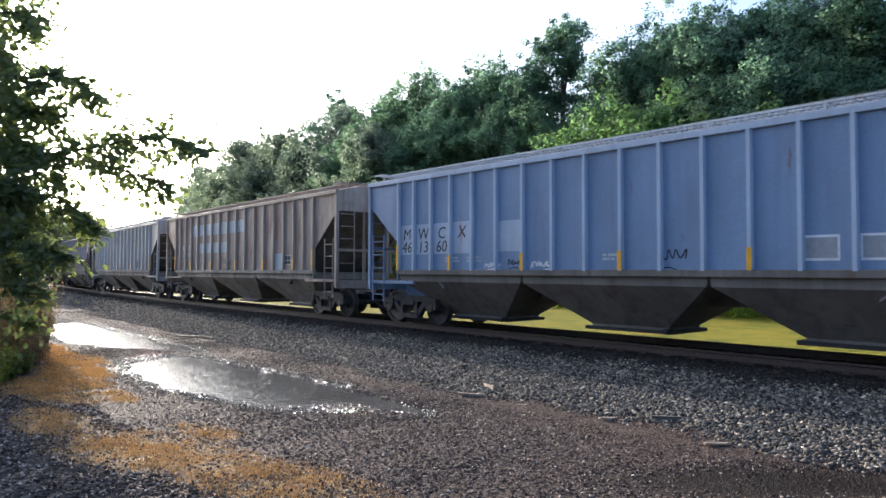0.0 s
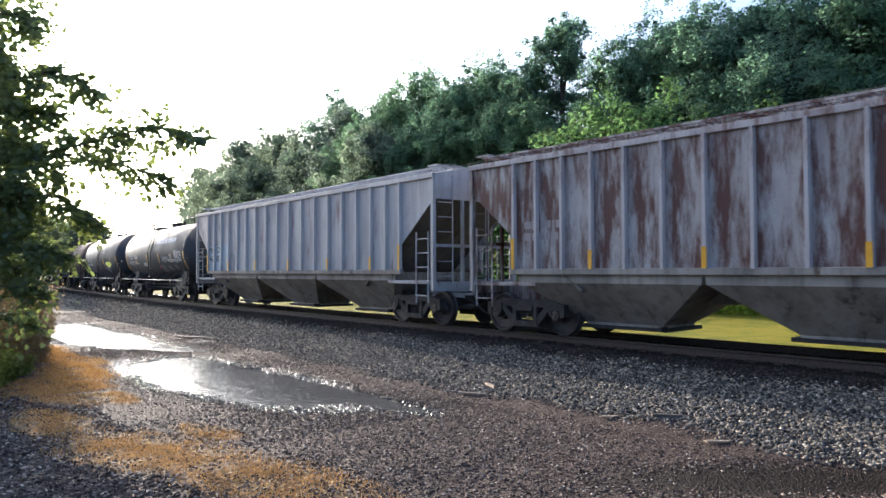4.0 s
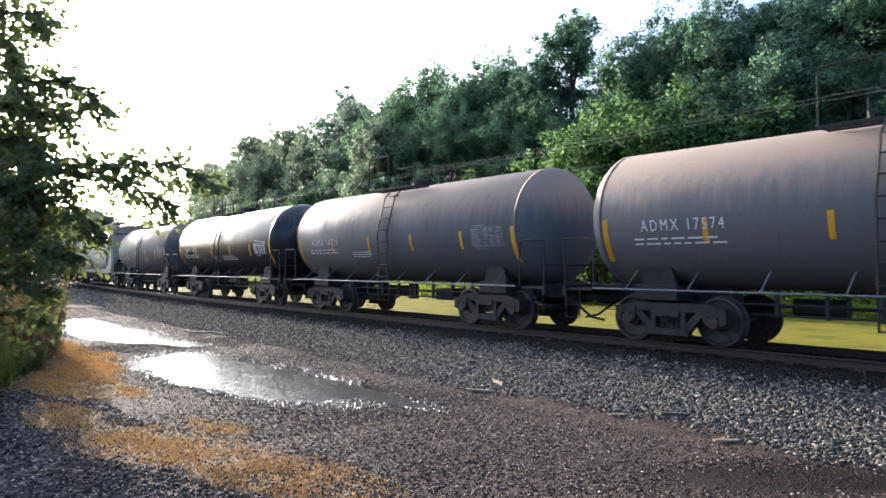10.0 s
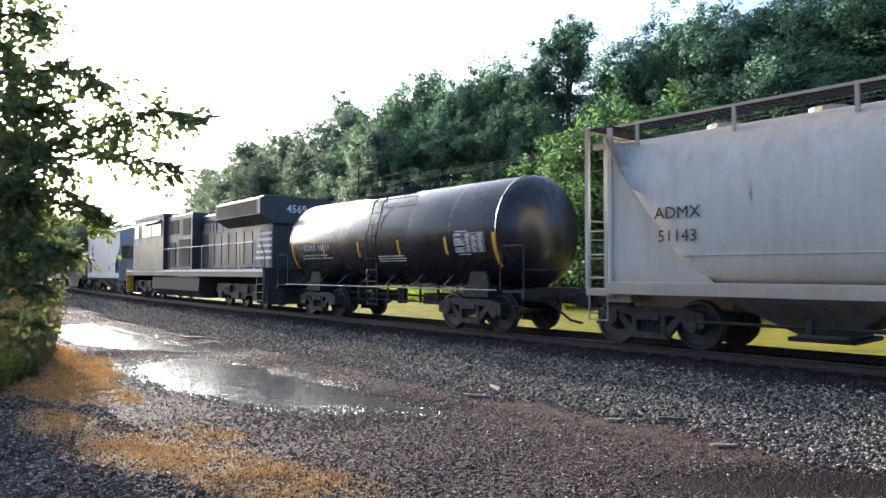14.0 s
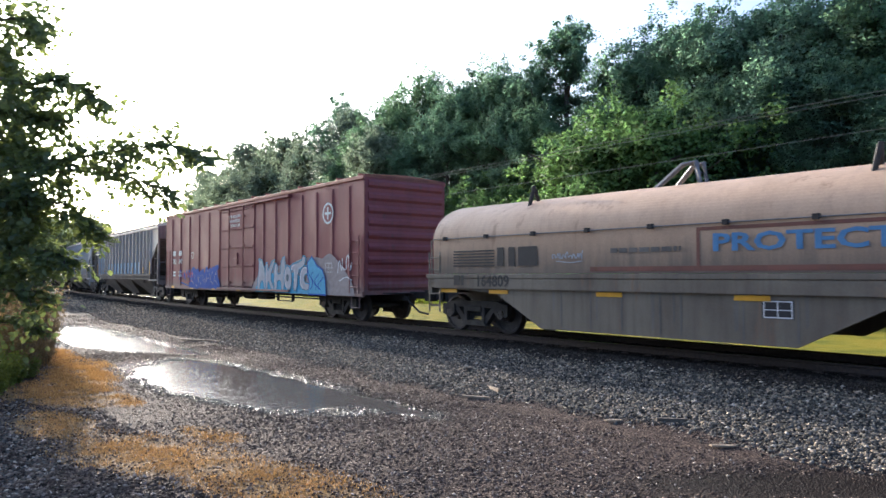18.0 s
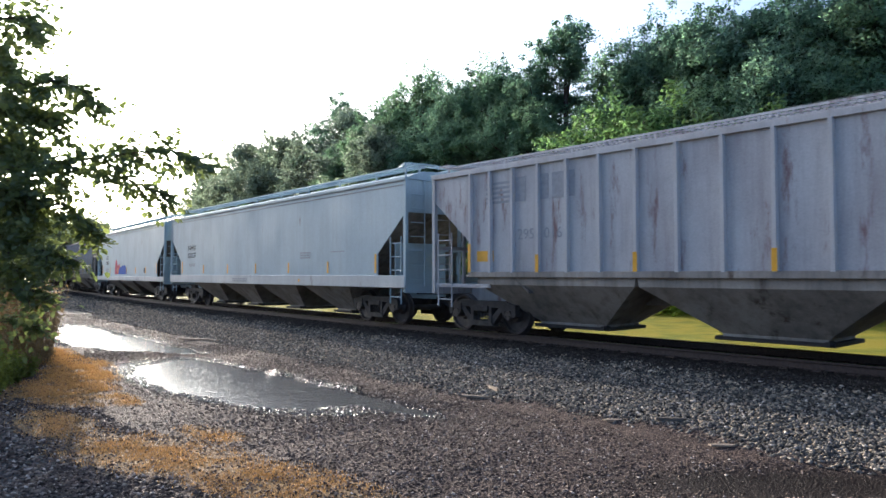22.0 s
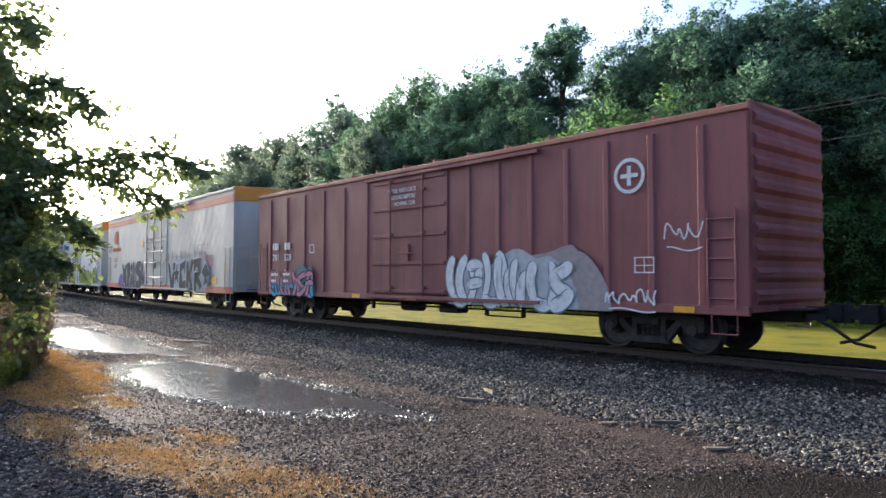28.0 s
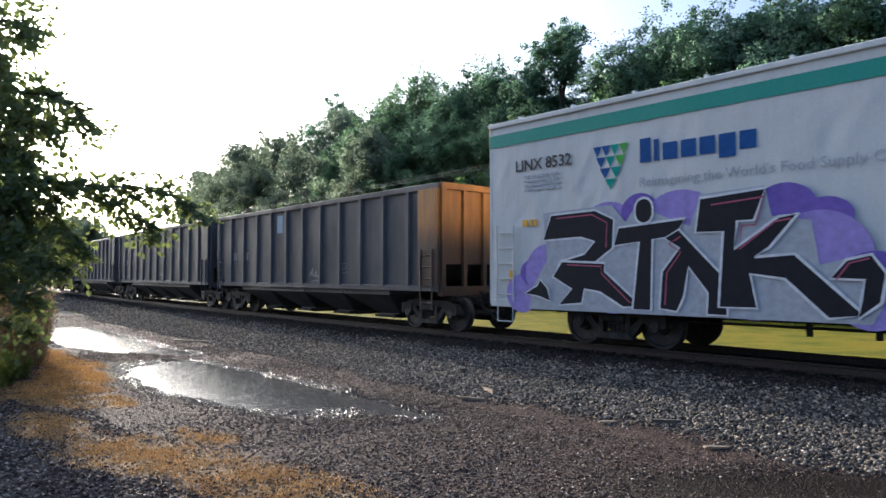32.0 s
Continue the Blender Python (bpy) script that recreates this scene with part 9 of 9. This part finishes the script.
def add_dry_grass():
    rng = np.random.default_rng(71)
    s, lat, x, y = scatter(rng, 330000, 3.5, 20, 8.2, 12.2)
    clump = 0.5 + 0.5 * np.sin(x * 5.3 + np.sin(y * 3.1)) * np.sin(y * 6.1 + np.sin(x * 2.7))
    keep = rng.uniform(size=len(s)) < patch_weight(s, lat) * np.clip(clump * 1.7 - 0.2, 0.12, 1)
    x, y, s, lat = x[keep], y[keep], s[keep], lat[keep]
    z = ground_height(x, y)
    n = len(x)
    a = rng.uniform(0, 6.28, n)
    L = rng.uniform(0.01, 0.036, n) * (1 + 0.8 * (s > 12))
    lean = rng.uniform(0.2, 1.2, n)
    w = 0.006
    p = np.stack([x, y, z - 0.004], 1)
    d = np.stack([np.cos(a), np.sin(a), np.zeros(n)], 1)
    e = np.stack([-np.sin(a), np.cos(a), np.zeros(n)], 1)
    tip = p + d * (L * lean)[:, None] + np.array([0, 0, 1]) * L[:, None]
    v = np.stack([p - e * w, p + e * w, tip], 1).reshape(-1, 3)
    f = np.arange(n * 3).reshape(-1, 3)
    m = leaf_material("dry_orange_grass", (0.33, 0.165, 0.05), (0.60, 0.36, 0.14), 0.33, (0.6, 0.33, 0.1))
    tagged(new("dry_grass", mesh_np("dry_grass", v, f, m)), "patches of dry orange grass on the gravel", "grass", kind="stuff")


add_dry_grass()


def add_field_weeds():
    rng = np.random.default_rng(73)
    s, lat, x, y = scatter(rng, 2600, -30, 75, -18.5, -14.2)
    keep = rng.uniform(size=len(s)) < np.clip((-lat - 14) / 2.5, 0.1, 1)
    x, y = x[keep], y[keep]
    hh = rng.uniform(0.25, 0.75, len(x))
    c = np.stack([x, y, ground_height(x, y) + hh * 0.7], 1)
    m = leaf_material("sunny_field_weeds", (0.13, 0.19, 0.03), (0.27, 0.33, 0.06), 0.5, (0.5, 0.6, 0.06))
    tagged(new("field_weeds", leaves(rng, c, hh * 0.75, 42, 0.15, m, "field_weeds", soft=0.6)), "sunlit yellow-green weeds along the edge of the field", "weeds", kind="stuff")


add_field_weeds()


def stones(rng, x, y, z, r):
    """Angular stones: squashed octahedra with uneven corners."""
    n = len(x)
    base = np.array([(1, 0, 0), (-1, 0, 0), (0, 1, 0), (0, -1, 0), (0, 0, 1), (0, 0, -1)], float)
    v = base[None] * rng.uniform(0.6, 1.25, (n, 6, 1)) + rng.normal(size=(n, 6, 3)) * 0.22
    v *= np.stack([r * rng.uniform(0.8, 1.3, n), r * rng.uniform(0.7, 1.1, n), r * rng.uniform(0.45, 0.8, n)], 1)[:, None, :]
    a = rng.uniform(0, 6.28, n)
    c, s = np.cos(a)[:, None], np.sin(a)[:, None]
    v = np.stack([v[..., 0] * c - v[..., 1] * s, v[..., 0] * s + v[..., 1] * c, v[..., 2]], -1)
    v += np.stack([x, y, z + r * 0.2], 1)[:, None, :]
    face = np.array([(0, 2, 4), (2, 1, 4), (1, 3, 4), (3, 0, 4), (2, 0, 5), (1, 2, 5), (3, 1, 5), (0, 3, 5)])
    f = (np.arange(n)[:, None, None] * 6 + face[None]).reshape(-1, 3)
    return v.reshape(-1, 3), f


def stone_material(name, stops, rough=0.5):
    m, n, l, b = material(name)
    geo = n.new("ShaderNodeNewGeometry")
    r = ramp(n, l, geo.outputs["Random Per Island"], stops)
    t = tex(n, l, "noise", 45, detail=4)
    l.new(mix(n, l, 0.5, r.outputs[0], t.outputs[0], "OVERLAY"), b.inputs["Base Color"])
    b.inputs["Roughness"].default_value = rough
    b.inputs["Specular IOR Level"].default_value = 0.5 if rough < 0.3 else 0.12
    return m


MAT_BALLAST = stone_material("ballast_stone", [(0.0, (0.02, 0.018, 0.015)), (0.35, (0.075, 0.069, 0.058)), (0.7, (0.175, 0.16, 0.133)), (0.85, (0.26, 0.205, 0.145)), (0.95, (0.31, 0.255, 0.19)), (1.0, (0.45, 0.41, 0.35))], 0.85)
# fouled stone, coloured darker still for the shade beside the train
MAT_FOULED_SHADE = stone_material("fouled_shaded_ballast", [(0.0, (0.012, 0.01, 0.009)), (0.6, (0.03, 0.026, 0.022)), (1.0, (0.07, 0.06, 0.05))], 0.85)
MAT_GRAVEL = stone_material("lane_gravel", [(0.0, (0.016, 0.012, 0.009)), (0.4, (0.07, 0.05, 0.039)), (0.75, (0.15, 0.113, 0.09)), (0.93, (0.26, 0.21, 0.17)), (1.0, (0.48, 0.42, 0.36))], 0.8)


def add_stones():
    rng = np.random.default_rng(81)
    vs, fs, k = [], [], 0
    ovs, ofs, ok = [], [], 0
    for n, s0, s1, l0, l1, r0, r1 in ((60000, -3, 14, 1.35, 5.4, 0.016, 0.037), (34000, 14, 34, 1.35, 5.0, 0.022, 0.042), (12000, 34, 70, 1.35, 4.5, 0.035, 0.06), (5000, -3, 30, -4.2, -1.35, 0.02, 0.04), (7000, -5, 25, -1.3, 1.3, 0.02, 0.04)):
        s, lat, x, y = scatter(rng, n, s0, s1, l0, l1)
        edge = 4.95 + 0.16 * np.sin(s * 0.9) + 0.14 * np.sin(s * 2.6)
        keep = (lat < edge + rng.normal(size=n) * 0.22) & (hollow(s, lat) < 0.02)
        x, y, lat, s = x[keep], y[keep], lat[keep], s[keep]
        z, r = ground_height(x, y) + np.where(np.abs(lat) < 1.3, 0.01, 0), rng.uniform(r0, r1, len(x))
        # stones near the rails take the fouled, shaded colour
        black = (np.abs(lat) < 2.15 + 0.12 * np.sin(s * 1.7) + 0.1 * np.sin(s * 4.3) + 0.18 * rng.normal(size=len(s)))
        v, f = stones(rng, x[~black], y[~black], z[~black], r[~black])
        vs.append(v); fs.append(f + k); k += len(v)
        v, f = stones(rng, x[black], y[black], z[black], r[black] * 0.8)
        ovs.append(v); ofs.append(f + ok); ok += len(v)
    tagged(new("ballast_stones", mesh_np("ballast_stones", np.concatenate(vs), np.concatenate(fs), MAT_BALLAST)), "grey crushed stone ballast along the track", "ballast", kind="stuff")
    tagged(new("fouled_shaded_ballast", mesh_np("fouled_shaded_ballast", np.concatenate(ovs), np.concatenate(ofs), MAT_FOULED_SHADE)), "fouled fine ballast beside the ties, darkened for the train's shade", "ballast", kind="stuff")
    vs, fs, k = [], [], 0
    for n, s0, s1, l0, l1, r0, r1 in ((62000, 0, 9, 4.6, 12.6, 0.007, 0.02), (40000, 7, 18, 4.6, 11, 0.009, 0.022), (14000, 16, 36, 4, 9.4, 0.014, 0.03)):
        s, lat, x, y = scatter(rng, n, s0, s1, l0, l1)
        dip = hollow(s, lat)
        keep = (dip < 0.02 + rng.normal(size=n) * 0.006) & (rng.uniform(size=n) > 0.75 * (0.5 + 0.5 * np.sin(x * 0.9 + 2 * np.sin(y * 0.6))) * (dip < 0.001))
        # a band of smooth mud lies between the ballast and the gravel
        keep &= rng.uniform(size=n) > 0.88 * np.clip(1.15 - np.abs(lat - 5.38 - 0.1 * np.sin(s * 1.9)) / 0.3, 0, 1) * np.clip((9.5 - s) / 3, 0, 1)
        x, y = x[keep], y[keep]
        v, f = stones(rng, x, y, ground_height(x, y), rng.uniform(r0, r1, len(x)))
        vs.append(v); fs.append(f + k); k += len(v)
    # wet pebbles round the rims of the puddles
    s, lat, x, y = scatter(rng, 60000, 5.5, 30, 5.4, 9.6)
    dip = hollow(s, lat)
    keep = (dip > 0.012) & (dip < 0.036) & (rng.uniform(size=len(s)) < np.where(s < 16, 1, 0.6))
    x, y, dip = x[keep], y[keep], dip[keep]
    wv, wf = stones(rng, x, y, ground_height(x, y) + 0.003, rng.uniform(0.012, 0.028, len(x)))
    wet = stone_material("wet_pebble", [(0.0, (0.02, 0.017, 0.015)), (0.6, (0.06, 0.05, 0.043)), (1.0, (0.14, 0.12, 0.10))], 0.16)
    tagged(new("wet_pebbles", mesh_np("wet_pebbles", wv, wf, wet)), "wet shining pebbles round the rims of the puddles", "gravel", kind="stuff")
    # coarser stone on the verge beside the lane
    s, lat, x, y = scatter(rng, 12000, 4, 12, 10.0, 13)
    keep = patch_weight(s, lat) < 0.3
    x, y = x[keep], y[keep]
    v, f = stones(rng, x, y, ground_height(x, y), rng.uniform(0.012, 0.032, len(x)))
    vs.append(v); fs.append(f + k)
    tagged(new("lane_gravel", mesh_np("lane_gravel", np.concatenate(vs), np.concatenate(fs), MAT_GRAVEL)), "fine grey-brown gravel of the lane", "gravel", kind="stuff")


add_stones()

# ---- litter on the bank: sticks, bark and flat bits of board ----
MAT_BOARD = plain("bleached_board", (0.22, 0.165, 0.11), 0.85, 0, 0.35, 14)
for nm, x, y, L, w, t, rz, lab in (("plank", 3.14, 7.69, 0.3, 0.09, 0.018, 10, "short bleached plank lying on the gravel"), ("stick", 0.88, 11.34, 0.45, 0.05, 0.05, 105, "pale broken stick on the ballast"),
                                   ("plank", 2.26, 9.04, 0.26, 0.08, 0.016, 20, "short bleached plank lying on the gravel"), ("bark_strip", 3.0, 8.95, 0.42, 0.07, 0.04, 5, "dark strip of bark on the gravel"),
                                   ("plank", -7.2, 20.2, 0.9, 0.16, 0.04, 15, "weathered board lying beside the lane"), ("plank", 0.55, 10.75, 0.42, 0.08, 0.03, -5, "weathered board lying beside the lane"),
                                   ("plank", -6.6, 19.9, 0.5, 0.1, 0.03, -20, "weathered board lying beside the lane"), ("bark_strip", 0.55, 13.3, 0.2, 0.08, 0.05, 60, "tan chip of wood on the ballast")):
    z = ground_height(np.array([x]), np.array([y]))[0]
    b = Build().loft([[(xx, -w / 2 * k, 0.0), (xx, w / 2 * k, 0.0), (xx, w / 2 * k * 0.9, t), (xx, -w / 2 * k * 0.9, t)] for xx, k in ((-L / 2, 0.7), (-L / 4, 1.0), (L / 4, 0.95), (L / 2, 0.6))])
    ob = tagged(new(nm, mesh_of(nm, b, MAT_BARK if nm == "bark_strip" else MAT_BOARD)), lab, "litter", "litter on the bank")
    ob.matrix_basis = pose(x, y, z + 0.012, 0, 3, rz)

# ---- overhead wires on poles beyond the track ----
for s in (-26, 88):
    p = on_track(s, -10)
    z = ground_height(np.array([p.x]), np.array([p.y]))[0]
    pole = tagged(new("utility_pole"), "weathered wooden utility pole with a crossarm", "pole", "utility poles")
    pole.matrix_basis = Matrix.Translation((p.x, p.y, z)) @ Matrix.Rotation(heading(s), 4, "Z")
    part("post", Build().tube([(0, 0, -0.3), (0, 0, 8.6)], [0.15, 0.10], 10), MAT_BARK, pole)
    part("crossarm", Build().box(-0.06, 0.06, -1.1, 1.1, 7.5, 7.62), MAT_BARK, pole)
    for y in (-1.0, 0.0, 1.0):
        part("insulator", Build().cyl((0, y, 7.62), (0, y, 7.78), 0.04, 8), MAT_WHITE, pole)
MAT_WIRE = plain("wire", (0.25, 0.25, 0.25), 0.5, 0.5)
for lat, z0, sag in ((-9.0, 7.2, 0.8), (-10.0, 7.3, 0.8), (-10.0, 6.4, 0.9)):
    pts = []
    for k in range(41):
        q = k / 40
        pts.append(on_track(-26 + 114 * q, lat, z0 - 4 * sag * q * (1 - q)))
    tagged(new("overhead_wire", mesh_of("overhead_wire", Build().tube(pts, 0.007, 4), MAT_WIRE)), "thin overhead wire strung between the poles", "wire", "overhead wires")


# ---- running: the train runs along the arc, the wheels roll, the near branches sway ----
def car_pose(mid, trucks, t):
    s = mid - SPEED * t
    a, b = on_track(s - trucks / 2), on_track(s + trucks / 2)
    d = a - b
    return Matrix.Translation((a + b) / 2) @ Matrix.Rotation(math.atan2(d.y, d.x), 4, "Z")


def motions():
    for car, mid, trucks in TRAIN:
        walk(car, [(t, car_pose(mid, trucks, t)) for t in range(0, 33)])
    spin = SPEED / 0.457
    for w, u, ax in WHEELS:
        f0 = max(0, math.ceil((u - 40) / SPEED * FPS))
        f1 = min(32 * FPS, math.floor((u + 9) / SPEED * FPS))
        if f1 <= f0:
            continue
        ks = sorted({0, 32 * FPS, *range(f0, f1 + 1)})
        walk(w, [(k / FPS, pose(ax, 0, 0.457) @ Matrix.Rotation(spin * (min(max(k, f0), f1) - f0) / FPS % (2 * math.pi), 4, "Y")) for k in ks])
    for ob, rows in SWAYS:
        walk(ob, rows)


motions()
